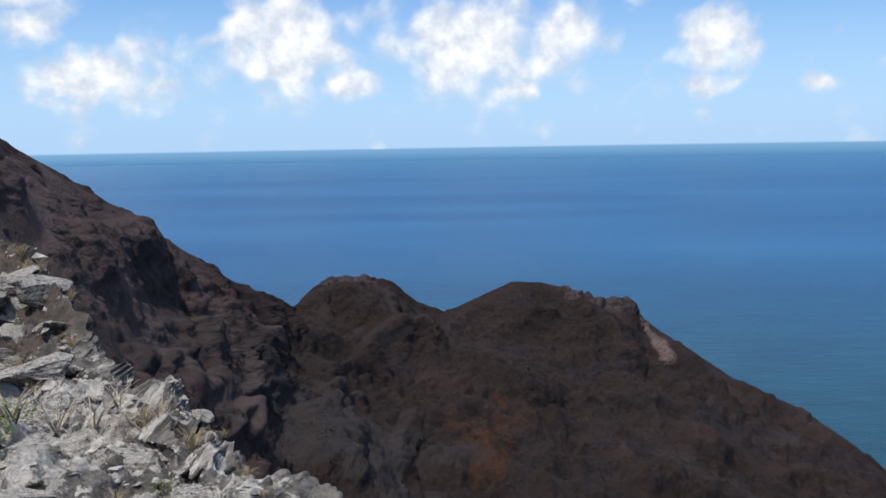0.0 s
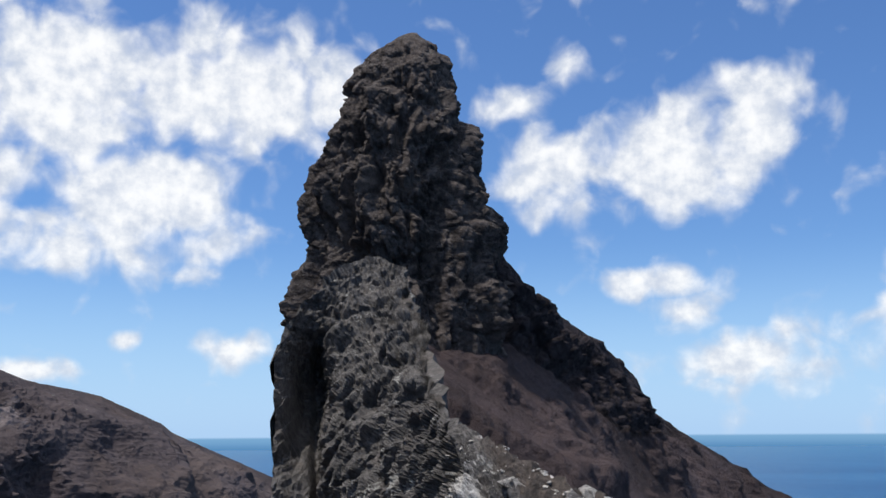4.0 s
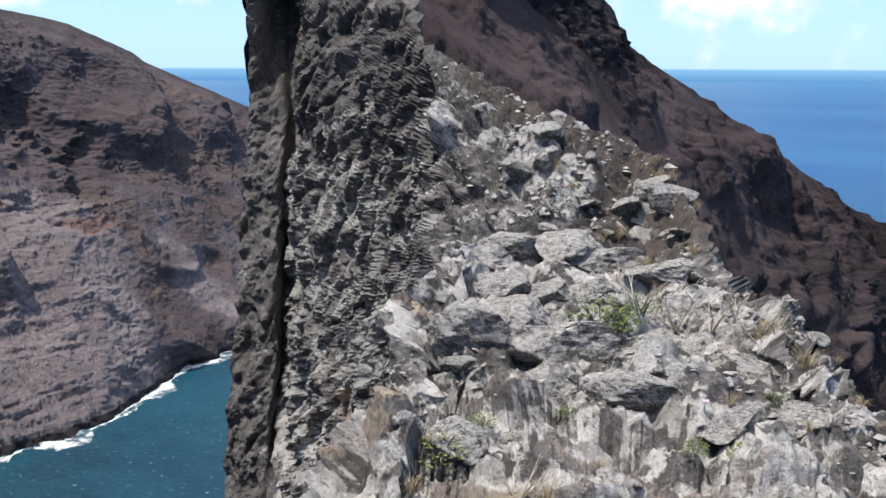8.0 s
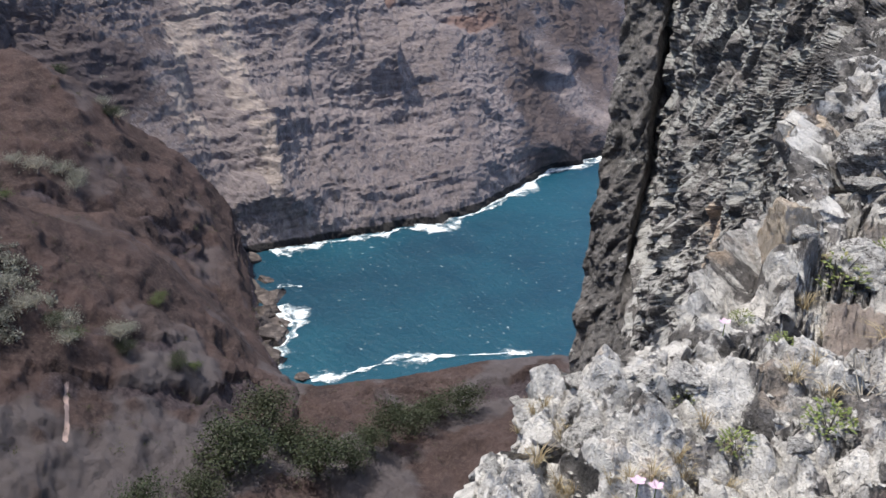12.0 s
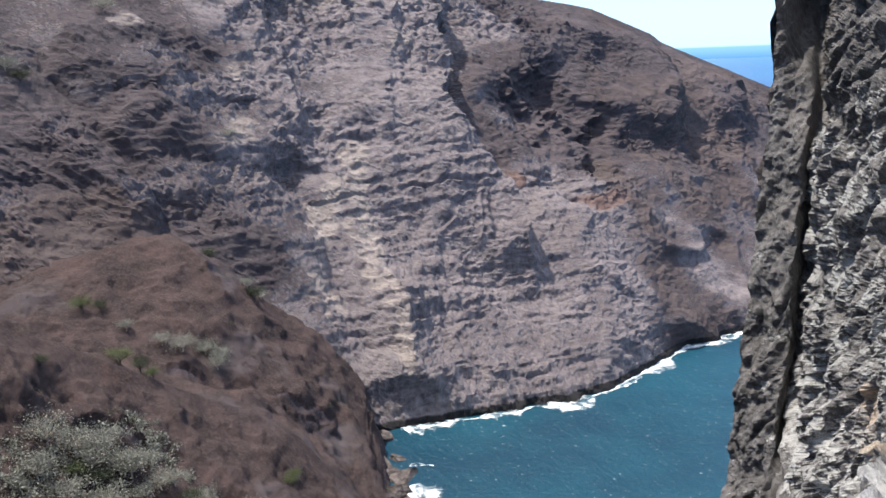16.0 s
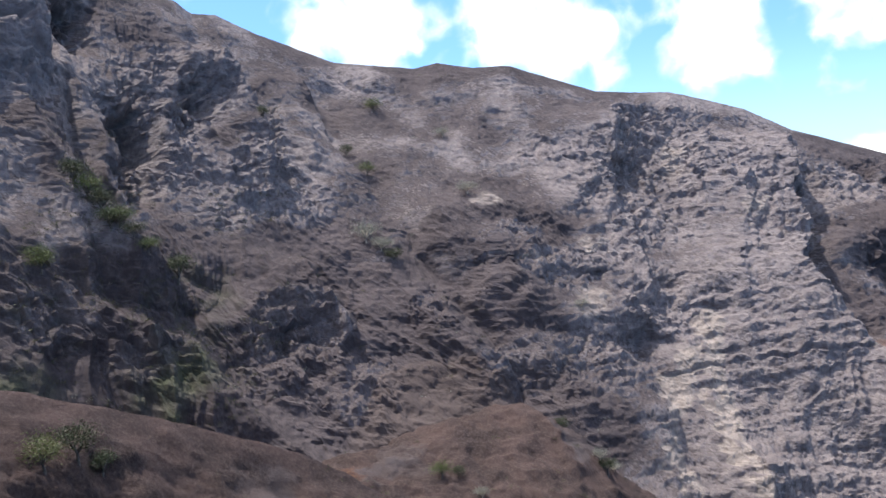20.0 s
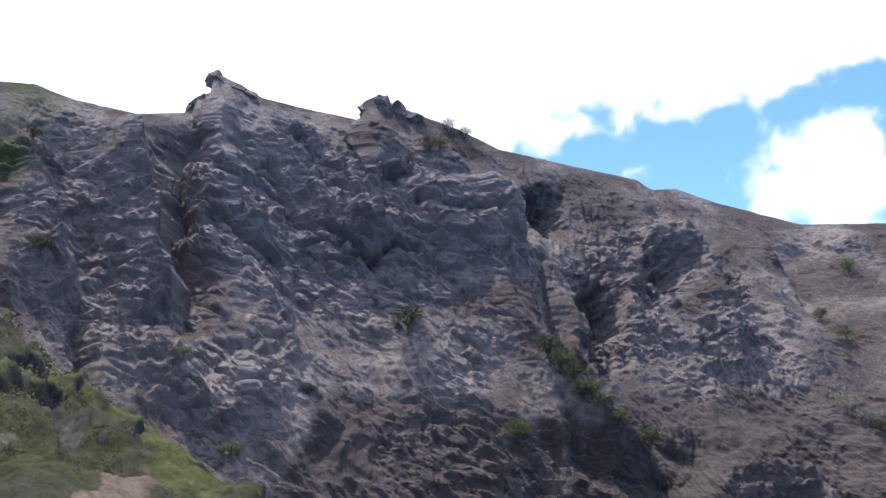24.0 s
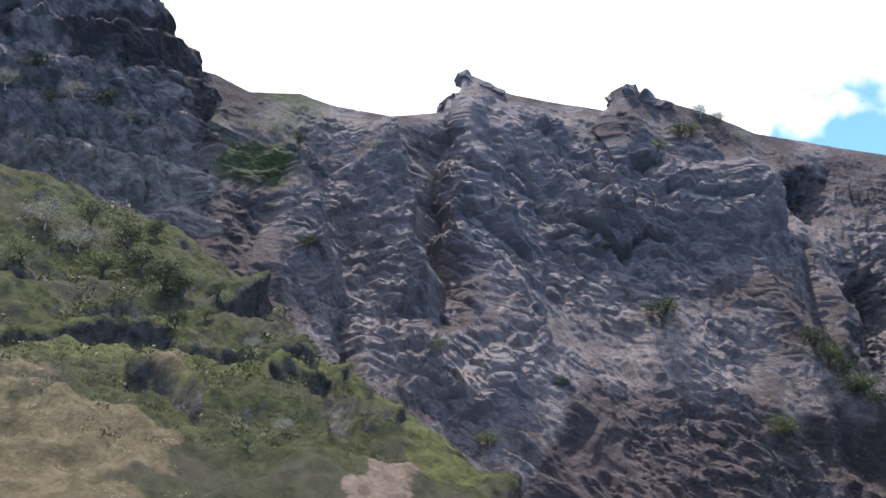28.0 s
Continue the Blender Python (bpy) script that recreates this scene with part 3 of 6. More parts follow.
HOLLOWS_SEAWARD = [
    (63.2, -0.0, 1.10, 1.94, 5, 7), (57.0, -3.6, 3.56, 1.94, 20, 10), (59.4, 1.2, 1.62, 0.81, 0, 3), (71.5, 3.3, 1.46, 1.04, -20, 4),
    (67.9, 2.2, 1.30, 0.84, -30, 4), (71.5, -6.0, 1.94, 0.71, 0, 5), (68.5, -5.1, 1.36, 0.78, 0, 4), (60.1, -6.4, 1.81, 0.49, 0, 4),
    (56.6, -7.8, 1.94, 0.78, 15, 5), (54.2, -4.7, 0.97, 1.94, 15, 8), (79.8, -1.7, 1.94, 0.84, 0, 4),
    (75.0, -2.5, 1.94, 0.42, 8, 3), (79.4, -3.5, 0.97, 0.65, 0, 2.5), (68.6, 1.0, 1.30, 0.65, 0, 3),
]
HOLLOWS_INLAND = [
    (102.3, 13.6, 2.01, 1.10, 0, 12), (99.3, 7.5, 1.6, 2.75, 5, 19), (96.0, 8.5, 1.62, 1.56, 20, 9),
    (105.7, 14.2, 0.84, 0.52, 0, 4), (110.7, 15.4, 0.91, 0.52, 15, 3), (104.2, -2.9, 2.59, 1.43, 10, 2.5), (90.2, -4.2, 2.92, 0.84, -12, 5),
    (86.2, -6.1, 1.62, 0.71, 0, 3), (97.1, -3.1, 1.30, 0.84, 30, 3), (123.8, 13.8, 1.10, 2.27, 5, 6), (124.6, 8.4, 1.46, 0.58, -8, 6),
    (133.1, 14.2, 1.94, 1.94, 0, 5), (122.0, 3.0, 1.94, 0.71, -30, 1), (109.7, 1.8, 2.59, 0.97, 0, 1.5), (128.3, 5.8, 0.52, 1.46, 0, 4),
    (97.4, 17.9, 1.94, 0.65, 0, 0.0), (91.1, -4.8, 2.92, 1.17, 5, 4), (109.0, 1.5, 1.62, 0.91, 0, 1.5), (100.0, 6.4, 0.91, 1.62, 0, 4),
]
CRAGS_SEAWARD = [
    (69.5, 2.5, 6.0, 4.5, 0, 0.75), (65.0, 0.5, 3.0, 4.0, 0, 0.8),
    (71.4, 4.4, 2.43, 2.59, 0, 1), (68.3, 2.6, 2.27, 1.62, 0, 1), (70.7, -4.3, 2.59, 2.59, 0, 1), (76.7, -1.6, 4.21, 1.30, 0, 0.8),
    (64.6, -0.6, 1.46, 4.21, 0, 1), (66.5, -3.9, 2.59, 2.59, 0, 0.8), (78.5, 0.5, 1.94, 0.97, 0, 0.8), (60.6, 1.0, 3.89, 1.62, 0, 0.8),
    (56.1, -7.8, 3.89, 1.62, 0, 0.8), (51.4, -5.4, 4.54, 1.30, 10, 0.7),
]
CRAGS_MIDDLE = [
    (97.4, 8.7, 3.89, 2.92, 0, 1), (93.0, 5.0, 1.94, 3.24, 20, 1), (90.8, -3.5, 3.89, 1.62, 15, 1), (87.3, -8.0, 1.94, 2.92, 0, 0.8),
    (104.8, -2.5, 2.92, 1.94, 0, 1), (99.7, -5.2, 2.92, 1.62, 0, 0.9), (92.2, 2.7, 3.56, 1.30, 0, 0.8), (76.0, 4.9, 2.27, 0.97, 0, 0.6),
    (84.0, -4.0, 1.94, 1.30, 0, 0.7), (77.3, -7.7, 6.16, 2.27, 0, 0.7), (91.7, -6.6, 5.18, 1.62, 0, 0.7),
]
CRAGS_INLAND = [
    (115.0, 13.5, 10.69, 4.86, 15, 1), (109.1, -0.7, 4.54, 2.92, 0, 0.6), (104.8, -2.9, 2.92, 1.94, 0, 1), (97.5, 8.3, 3.56, 4.54, 0, 1),
    (91.1, -4.2, 3.89, 1.94, 0, 1), (126.7, 12.3, 5.83, 6.48, 0, 1), (116.2, 14.4, 9.72, 3.89, 10, 1), (121.3, 4.5, 3.56, 2.92, 0, 0.9),
    (110.0, 1.8, 4.54, 1.62, 0, 0.9), (118.3, 6.8, 1.94, 1.30, 0, 0.8), (106.8, 6.0, 2.27, 2.27, 0, 0.7), (119.0, 5.4, 2.59, 2.59, 0, 0.8),
]
# hollows: bearing, height, half width, half height, turn in degrees, metres into the face; crags alike, with the share of bare rock


def side_distance(a, e, line):
    """Degrees from each seen direction to a broken line, minus on its inland side."""
    best, side_of = np.full(a.shape, 99.0), np.ones(a.shape)
    for (a0, e0), (a1, e1) in zip(line, line[1:]):
        ux, uy = a1 - a0, e1 - e0
        t = np.clip(((a - a0) * ux + (e - e0) * uy) / (ux * ux + uy * uy), 0, 1)
        d = np.hypot(a - a0 - t * ux, e - e0 - t * uy)
        side_of = np.where(d < best, np.sign(a0 + t * ux - a), side_of)
        best = np.minimum(best, d)
    return best * side_of


def oval(a, e, b, h, w, t_, turn_):
    """1 on the rim of a turned oval, 0 in its middle."""
    c, s_ = math.cos(radians(turn_)), math.sin(radians(turn_))
    x, y = -(a - b), e - h
    return np.hypot((x * c - y * s_) / w, (x * s_ + y * c) / t_)


bend = fbm(P / 60, 3, 0.5, 3)
bumps = fbm(P / 14, 5, 0.55, 5)
jag = fbm(P / 5, 3, 0.55, 6)
Aw, Ew = A + 0.45 * fbm(P / 24, 3, 0.5, 7) + 0.12 * jag, E + 0.4 * fbm(P / 24, 3, 0.5, 8) + 0.12 * jag
relief = 0.0
for line, half, metres, steep_side in SPURS_SEAWARD + SPURS_MIDDLE + SPURS_INLAND + CREASES:
    d = side_distance(Aw, Ew, line)
    if metres < 0:
        relief = relief + 1.3 * metres * np.maximum(0, 1 - np.abs(d) / (1.5 * half)) ** 1.3
    else:
        reach_ = np.where(d > 0, (0.65 if steep_side else 1.6) * half, 2.2 * half)
        ends = step(line[0][1] + half - Ew, 0, half) * step(Ew - line[-1][1], 0, max(half, line[-2][1] - line[-1][1]))
        relief = relief + 1.6 * metres * ends * np.maximum(0, 1 - np.abs(d) / reach_) ** 1.25
for b, h, w, t_, turn_, metres in HOLLOWS_SEAWARD + HOLLOWS_INLAND:
    # a sharp roof, an uneven rim and a floor that runs out
    r = oval(Aw, np.where(Ew > h, Ew, h + 0.6 * (Ew - h)), b, h, w, t_, turn_) + 0.3 * jag + 0.2 * bumps
    relief = relief - 1.2 * metres * (1 - step(r, 0.1, 1.2)) * (0.8 + 0.5 * jag)
rocky = 0.22 * step(fbm(P / 26, 4, 0.55, 21), -0.1, 0.5)
for b, h, w, t_, turn_, share in CRAGS_SEAWARD + CRAGS_MIDDLE + CRAGS_INLAND:
    rocky = np.maximum(rocky, share * (1 - step(oval(Aw, Ew, b, h, w, t_, turn_) + 0.3 * bumps, 0.6, 1.25)))
shelf = step(np.interp(A, (44, 47.4, 53.9, 57.7, 60, 63), (-6, -4.5, -6, -7.6, -8.6, -10)) - E, 0, 2.0) * step(63 - A, 0, 9)
along = np.radians(A) * 300
# beds fall towards the sea, more steeply inland
lean_at = np.linspace(44, 158, 60)
fall = np.cumsum(np.interp(lean_at, (44, 76, 84, 98, 104, 126, 134, 158), (0, 0, 0.15, 0.25, 0.55, 0.5, 0.15, 0.1)) * np.radians(114 / 59) * 300)
bed_level = P[:, 2] - np.interp(A, lean_at, fall)
lean = np.interp(A, (44, 66, 74, 94, 104, 130), (0.9, 0.7, 1.2, 1.2, 0.5, 0.35))
across = along - lean * P[:, 2] + 12 * fbm(P / 34, 3, 0.5, 10)


def run_off(wave, octaves, seed):
    """Sharp ribs with hollows between, running down the slope."""
    return ridged(np.stack((across / wave, P[:, 2] / (3.0 * wave), 0 * across), 1), octaves, 0.45, seed)


gullies = run_off(46, 1, 11)
ribs = 1.6 * run_off(19, 2, 12) + 0.5 * run_off(7, 2, 16)
runnels = run_off(4.5, 2, 13)


def layers(d, seed):
    """Hard and soft beds: out and in along the height d."""
    q = np.stack((d, 0 * d, 0 * d), 1)
    return 0.2 * smooth_noise(q / 2.6, seed) + 0.6 * smooth_noise(q / 1.2, seed + 1) + 0.7 * smooth_noise(q / 0.7, seed + 2)


def ledges(d, tall, seed):
    """Broken shelves with an undercut below each."""
    q = (d + 0.55 * tall * fbm(P / (3.2 * tall), 3, 0.55, seed)) / tall
    q = q - np.floor(q)
    return step(q, 0, 0.75) - step(q, 0.8, 0.96)


tilted = np.stack((P[:, 0], P[:, 1], 1.7 * bed_level), 1)
broken = step(fbm(P / 13, 4, 0.6, 32), -0.2, 0.45)
inland = step(A, 97, 103)
crags = rocky * ((0.28 + 0.22 * inland) * facets(tilted, 8.0, 28, 1.2) + 0.36 * facets(tilted, 3.2, 29, 1.3) + (0.3 - 0.23 * inland) * facets(tilted, 1.4, 34, 1.3) - 1.1)
crags = crags + (0.4 + 0.6 * rocky) * broken * ((0.9 + 0.4 * inland) * ledges(bed_level, 5.2, 30) + (0.8 - 0.25 * inland) * ledges(bed_level, 2.2, 35))
rugged = fbm(P / 3.6, 5, 0.68, 25)
coarse = ridged(P * (1 / 11, 1 / 11, 1 / 16), 4, 0.55, 27)
strata = step(A, 49, 57) * step(74 - A, 0, 6) * step(np.interp(A, (46, 60, 66, 74), (-5, -5, 0, 0)) - E, 0, 4)
bedded = 0.15 + 0.95 * strata + 0.35 * step(A, 72, 76) * step(100 - A, 0, 6) * step(-2 - E + 2 * bend, 0, 3)
bare_soil = step(-0.2 * bumps + E, -24, -20) * step(np.interp(A, (66.8, 69.7, 73.4, 76.5, 78.8, 80.7, 82.7, 85.2, 90), (-19, -16.5, -13.5, -10.5, -8.9, -7.1, -5.5, -6, -10)) - E + 0.8 * bumps, 0, 1.2) * step(A, 67.5, 69) * step(91 - A, 0, 5)
n *= np.where(n[:, 2:3] < 0, -1, 1)
level = n * (1, 1, 0.25)
low_part = step(marks[4] - U, 5, 72)
P = P + level * (low_part * (relief + 6 * shelf + 4.2 * gullies + (1.0 - 0.35 * strata) * (1 - 0.6 * bare_soil) * ribs))[:, None]
dip = bed_level + 2.2 * bend
beds = layers(dip + 0.7 * fbm(P / 6, 3, 0.55, 14), 15) * (0.35 + 1.0 * step(fbm(P / (16, 16, 5), 3, 0.5, 33), -0.4, 0.4))
P = P + n * (calm * (0.9 * bumps + (1 - 0.85 * strata) * (1 - 0.75 * bare_soil) * crags + 0.3 * runnels + bedded * 0.75 * beds * (0.8 + 0.4 * bumps) + (0.5 - 0.34 * inland) * (0.4 + 0.6 * np.maximum(rocky, strata)) * rugged + (0.8 - 0.5 * inland) * (0.3 + 0.7 * rocky) * coarse))[:, None]
patchy = fbm(P / 22, 4, 0.55, 31)
# soil cover, with cloud shade painted in from bearing 73 to 102
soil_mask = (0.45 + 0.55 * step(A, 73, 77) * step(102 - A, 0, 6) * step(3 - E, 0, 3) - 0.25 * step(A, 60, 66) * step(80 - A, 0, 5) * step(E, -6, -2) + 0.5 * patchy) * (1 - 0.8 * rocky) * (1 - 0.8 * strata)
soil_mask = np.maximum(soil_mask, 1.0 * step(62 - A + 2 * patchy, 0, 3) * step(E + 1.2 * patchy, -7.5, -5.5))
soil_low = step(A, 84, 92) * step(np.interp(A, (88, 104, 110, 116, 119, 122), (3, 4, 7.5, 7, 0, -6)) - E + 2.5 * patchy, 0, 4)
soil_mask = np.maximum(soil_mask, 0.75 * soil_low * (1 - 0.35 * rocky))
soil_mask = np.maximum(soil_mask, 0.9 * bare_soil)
TAN = [(74.6, -0.8, 0.9, 0.7), (77.5, -1.4, 0.8, 0.5),
       (66.4, 0.1, 0.8, 1.0), (69.5, 3.5, 1.2, 1.0), (74.8, -4.0, 1.4, 1.0), (80.3, 2.6, 0.9, 0.9), (122.8, 5.6, 1.4, 1.9), (121.6, 3.2, 1.4, 1.3), (119.0, 8.2, 0.9, 0.4)]
# broad base tone: tan strata, with the sun patch on them painted in
tan_mask = 0.38 * step(A, 52, 61) * step(71 - A, 0, 5) * step(-5 - E, 0, 5)
for b, h, w, d in TAN:
    tan_mask = np.maximum(tan_mask, 0.66 * (1 - step(np.hypot((Aw + 0.5 * rugged - b) / w, (Ew + 0.5 * bumps - h) / d), 0.1, 1.7)))
chute = np.minimum(line_distance(A + 0.25 * rugged, E, [(68.4, -5.5), (68.2, -9.0), (67.5, -12.4), (66.9, -15), (66.6, -17.8)]) / 0.6, line_distance(A + 0.25 * rugged, E, [(69.6, -7.5), (70.4, -10), (71.0, -12.5), (69.6, -14.5)]) / 0.7)
tan_mask = np.maximum(tan_mask, 0.78 * (1 - step(chute + 0.45 * bumps + 0.3 * rugged, 0.3, 1.7)))
red_mask = 0.95 * (1 - step(np.hypot((Aw - 59.6) / 1.5, (Ew + 7.6) / 0.8), 0.5, 1.1)) + 0.75 * (1 - step(np.hypot((Aw - 54.6) / 2.2, (Ew + 8.6) / 0.8), 0.4, 1.2))
wet_mask = step(3.4 - P[:, 2], 0, 3)
# thin green; its first term also paints cloud shade at the mountain's foot
green_mask = 0.35 * step(A, 92, 96) * step(112 - A, 0, 6) * step(2 - E + 2 * patchy, 0, 4) + 0.45 * step(A, 126, 132) * step(E, 14, 17) + 0.15
# pale: grey inland rock, plus painted sun between bearings 115 and 125
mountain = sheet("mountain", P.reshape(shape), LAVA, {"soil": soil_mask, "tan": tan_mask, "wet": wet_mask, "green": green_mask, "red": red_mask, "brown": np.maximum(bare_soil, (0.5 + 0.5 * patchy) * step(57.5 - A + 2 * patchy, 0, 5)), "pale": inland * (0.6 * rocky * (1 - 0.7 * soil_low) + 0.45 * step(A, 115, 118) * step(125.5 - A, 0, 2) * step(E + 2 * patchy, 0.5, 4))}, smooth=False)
tagged(mountain, "steep grey-brown layered lava mountain above the bay", "mountain", kind="structure")

# ---- valley and beach below ----
az = np.concatenate((np.linspace(40, 92, 400), np.linspace(92.4, 158, 130)))
NEAR = [(40, -55, 55), (70, -54, 56), (100, -52, 52), (125, -45, 40), (158, -40, 40)]
FLOOR = [(40, -35, 112), (55, -36, 112), (70, -36.5, 105), (90, -34, 100), (110, -28, 85), (130, -20, 70), (158, -14, 60)]
SPUR = [(40, -28.6, 150), (48, -27.3, 154), (54, -28.0, 153), (58.7, -28.7, 152), (63.7, -29.0, 150), (65.2, -28.7, 155), (67.5, -27.0, 158), (70, -24.0, 164),
        (72.3, -21.3, 168), (74.2, -20.1, 166), (80.5, -17, 160), (86.9, -13.7, 154), (91.8, -10.9, 150), (100, -8, 140), (110, -5, 130), (125, -3, 110), (158, 0, 100)]
DIP = [(40, -31, 156), (48, -30, 160), (58.7, -31, 158), (63.7, -31.5, 155), (65.5, -29.3, 161), (67.5, -26.0, 176), (70, -23.3, 188),
       (74.2, -19.5, 192), (80.5, -17.2, 190), (92, -13, 185), (100, -10.5, 180), (110, -8, 170), (158, -3, 140)]
RISE = [(40, -31, 165), (58, -31, 165), (64.0, -30.0, 164), (66.4, -27.4, 176), (67.2, -24.4, 199), (67.8, -22.0, 216), (68.3, -20.2, 224), (68.6, -18.6, 233), (69.6, -16.8, 235), (71.5, -14.9, 235), (73.1, -13.5, 233), (74.9, -12.1, 233), (76.5, -10.5, 236), (78.8, -9.3, 239), (80.7, -9.2, 240), (83, -9.6, 238), (86, -10.6, 234),
        (92, -11.9, 226), (96, -11.5, 225), (110, -8, 215), (158, 1, 205)]
END = [(40, -31.5, 175), (58, -31.5, 175), (64.0, -30.6, 170), (66.0, -27.6, 182), (66.6, -24.9, 205), (67.3, -22.4, 222), (67.9, -20.8, 230), (68.6, -19.5, 245), (69.6, -17.7, 247), (71.5, -15.8, 247), (73.1, -14.4, 245), (74.9, -13.0, 245), (76.5, -11.4, 248), (78.8, -10.2, 251), (80.7, -10.1, 252), (83, -10.5, 250), (86, -11.5, 246),
       (92, -12.5, 236), (96, -12.5, 235), (110, -9, 225), (158, 1, 210)]
v, marks = loft(az, (NEAR, FLOOR, SPUR, DIP, RISE, END), (24, 100, 18, 96, 8), 2, 0.15)
shape = v.shape
P = v.reshape(-1, 3)
n = grid_normals(v).reshape(-1, 3)
n *= np.where(n[:, 2:3] < 0, -1, 1)
A, E = (q.reshape(-1) for q in seen_angles(v))
bumps = fbm(P / 16, 5, 0.5, 41)
rills = ridged(P * (1 / 11, 1 / 11, 1 / 40), 3, 0.5, 47)
low = step(P[:, 2], -2, 8)
U = np.repeat(np.arange(shape[1])[None], shape[0], 0).reshape(-1)
quiet = 0.3 + 0.7 * step(np.abs(U - marks[2]), 0, 14)
terrace = (P[:, 2] + 2 * fbm(P / 14, 3, 0.5, 42)) / 4.5
terrace = terrace - np.floor(terrace)
P = P + n * ((0.9 * bumps + 0.9 * quiet * rills + 0.5 * fbm(P / 2.5, 4, 0.6, 49) + 0.7 * step(bumps, -0.2, 0.5) * (step(terrace, 0, 0.75) - step(terrace, 0.8, 0.97))) * (0.25 + 0.75 * low) * quiet)[:, None]
# banks: broken steps of dark rock across the slope; line of bearing and height, metres, reach below in degrees
BANKS = [
    ([(84, -12.1), (80.2, -13.9), (77.3, -15.8), (75.2, -17.2), (72.5, -19.2), (69.5, -20.6)], 0.5, 0.6),
    ([(89, -12.4), (86.5, -13.1), (83.5, -14.4), (80.5, -16.4), (75.6, -18.0), (72.5, -20.0), (69.4, -21.1)], 0.8, 0.8),
    ([(90, -17.6), (87.2, -18.2), (83, -19.5), (80.4, -21.1), (79.3, -22.6), (75.6, -25.0), (72, -26.5)], 0.8, 0.9),
    ([(86, -25.6), (82.3, -26.5), (80.5, -26.7), (76.4, -27.6), (73, -28.3), (70.2, -28.5), (67.5, -28.7)], 0.9, 1.5),
    ([(62.5, -30.0), (60.6, -29.7), (58.7, -29.5), (55.8, -29.2), (52, -28.9), (46, -28.6)], 0.9, 1.7),
]
wobble = 0.5 * fbm(P / 9, 4, 0.6, 45)
bank_rock = 0.0
for line, metres, reach_ in BANKS:
    s_ = E + wobble - np.interp(A, [q[0] for q in line[::-1]], [q[1] for q in line[::-1]])
    on = step(A, line[-1][0] - 0.5, line[-1][0] + 1) * step(line[0][0] - A, 0, 1.5) * (0.2 + 0.9 * step(bumps, -0.4, 0.5))
    P = P + n * (metres * on * np.where(s_ > 0, 0.4 * np.exp(-s_ / 1.3), -0.9 * step(s_, -2.2 * reach_, -0.25)))[:, None]
    bank_rock = np.maximum(bank_rock, on * step(s_, -reach_, -0.6 * reach_) * step(0.15 - s_, 0, 0.3))
valley = sheet("valley", P.reshape(shape), VALLEY, {
    "orange": 0.35 * step(fbm(P / 25, 3, 0.5, 43), 0.1, 0.7) + 0.25 * step(E, -25, -23) * step(-20 - E, 0, 2) + 0.3 * step(A, 78, 84) * step(95 - A, 0, 6) * step(E, -20, -14),
    "grey": 0.5 * step(fbm(P / 14, 4, 0.55, 44), -0.2, 0.5) + 0.35 * step(-24.5 - E, 0, 3), "rock": 0.8 * step(6 - P[:, 2], 0, 6) + 0.25 * step(bumps, 0.1, 0.7), "dark": 0.62 * bank_rock + 0.75 * step(5 - P[:, 2], 0, 5) * step(A, 64, 66),
    "sand": 0.9 * step(0.3 - np.abs(A - 79 + 0.2 * (E + 28)), 0, 0.25) * step(E, -30.6, -30) * step(-26.8 - E, 0, 0.5) + 0.5 * step(0.16 - np.abs(A - 87.5 + 0.45 * (E + 17)), 0, 0.14) * step(E, -20, -19) * step(-15.5 - E, 0, 1)})
tagged(valley, "dry brown valley slopes running down to the bay", "valley", kind="structure")

# ---- slope and hills beyond the ridge, towards the open sea ----
az = np.concatenate((np.linspace(-62, -26, 100), np.linspace(-25.8, 40.5, 660)))
SKYLINE = [(-62, -24, 230), (-40, -21, 210), (-24.2, -17.4, 190), (-22.3, -16.1, 188), (-19.3, -14.4, 186), (-16.3, -13.2, 184), (-13.2, -11.35, 182), (-11.3, -10.2, 180),
           (-10.4, -9.1, 178), (-9.1, -9.2, 176), (-7.2, -8.5, 174), (-5.6, -8.1, 172), (-3.8, -8.0, 170), (-2.0, -8.8, 166), (0.0, -9.7, 160), (1.6, -9.1, 154), (3.2, -8.0, 150),
           (4.9, -7.65, 148), (6.6, -7.8, 145), (7.4, -8.1, 142), (8.6, -9.25, 136), (9.6, -8.6, 128), (11.8, -7.8, 116), (13.9, -6.3, 106),
           (16.4, -4.5, 96), (18.0, -3.5, 90), (21.1, -1.2, 80), (23.0, 0.0, 75), (24.5, 1.2, 71), (25.1, 2.8, 67), (26.5, 4.3, 64)]
SKYLINE_UP = [(28.0, 5.5, 61), (29.6, 6.5, 58), (30.4, 7.2, 56), (31.3, 8.3, 54), (32.1, 9.4, 52), (33, 10, 51.5), (48, 10, 51.5)]
skyline = SKYLINE + SKYLINE_UP
LOW = [(-62, -50, 40), (-30, -46, 44), (-10, -40, 48), (5, -36, 46), (14, -30, 40), (22, -20, 32), (30, -9, 30), (36, -2, 31), (48, -2, 31)]
MID = [(-62, -36, 100), (-30, -27, 105), (-10, -21, 108), (2, -19, 104), (10, -16, 88), (16, -12, 70), (22, -8, 56), (28, -2.5, 46), (33, 1.0, 43), (37, 4, 43), (48, 4, 43)]
UPPER = [(-62, -29, 165), (-30, -21.5, 158), (-10, -14.0, 152), (-4, -12.5, 148), (2, -13.0, 136), (8.6, -12.2, 118), (12, -10.5, 98), (17, -7.0, 84), (22, -3.2, 68), (26.5, 0.5, 57), (30, 3.4, 51), (33, 5.0, 49), (48, 6, 49)]
OVER = [(b, h - 9, d + 22) for b, h, d in skyline]
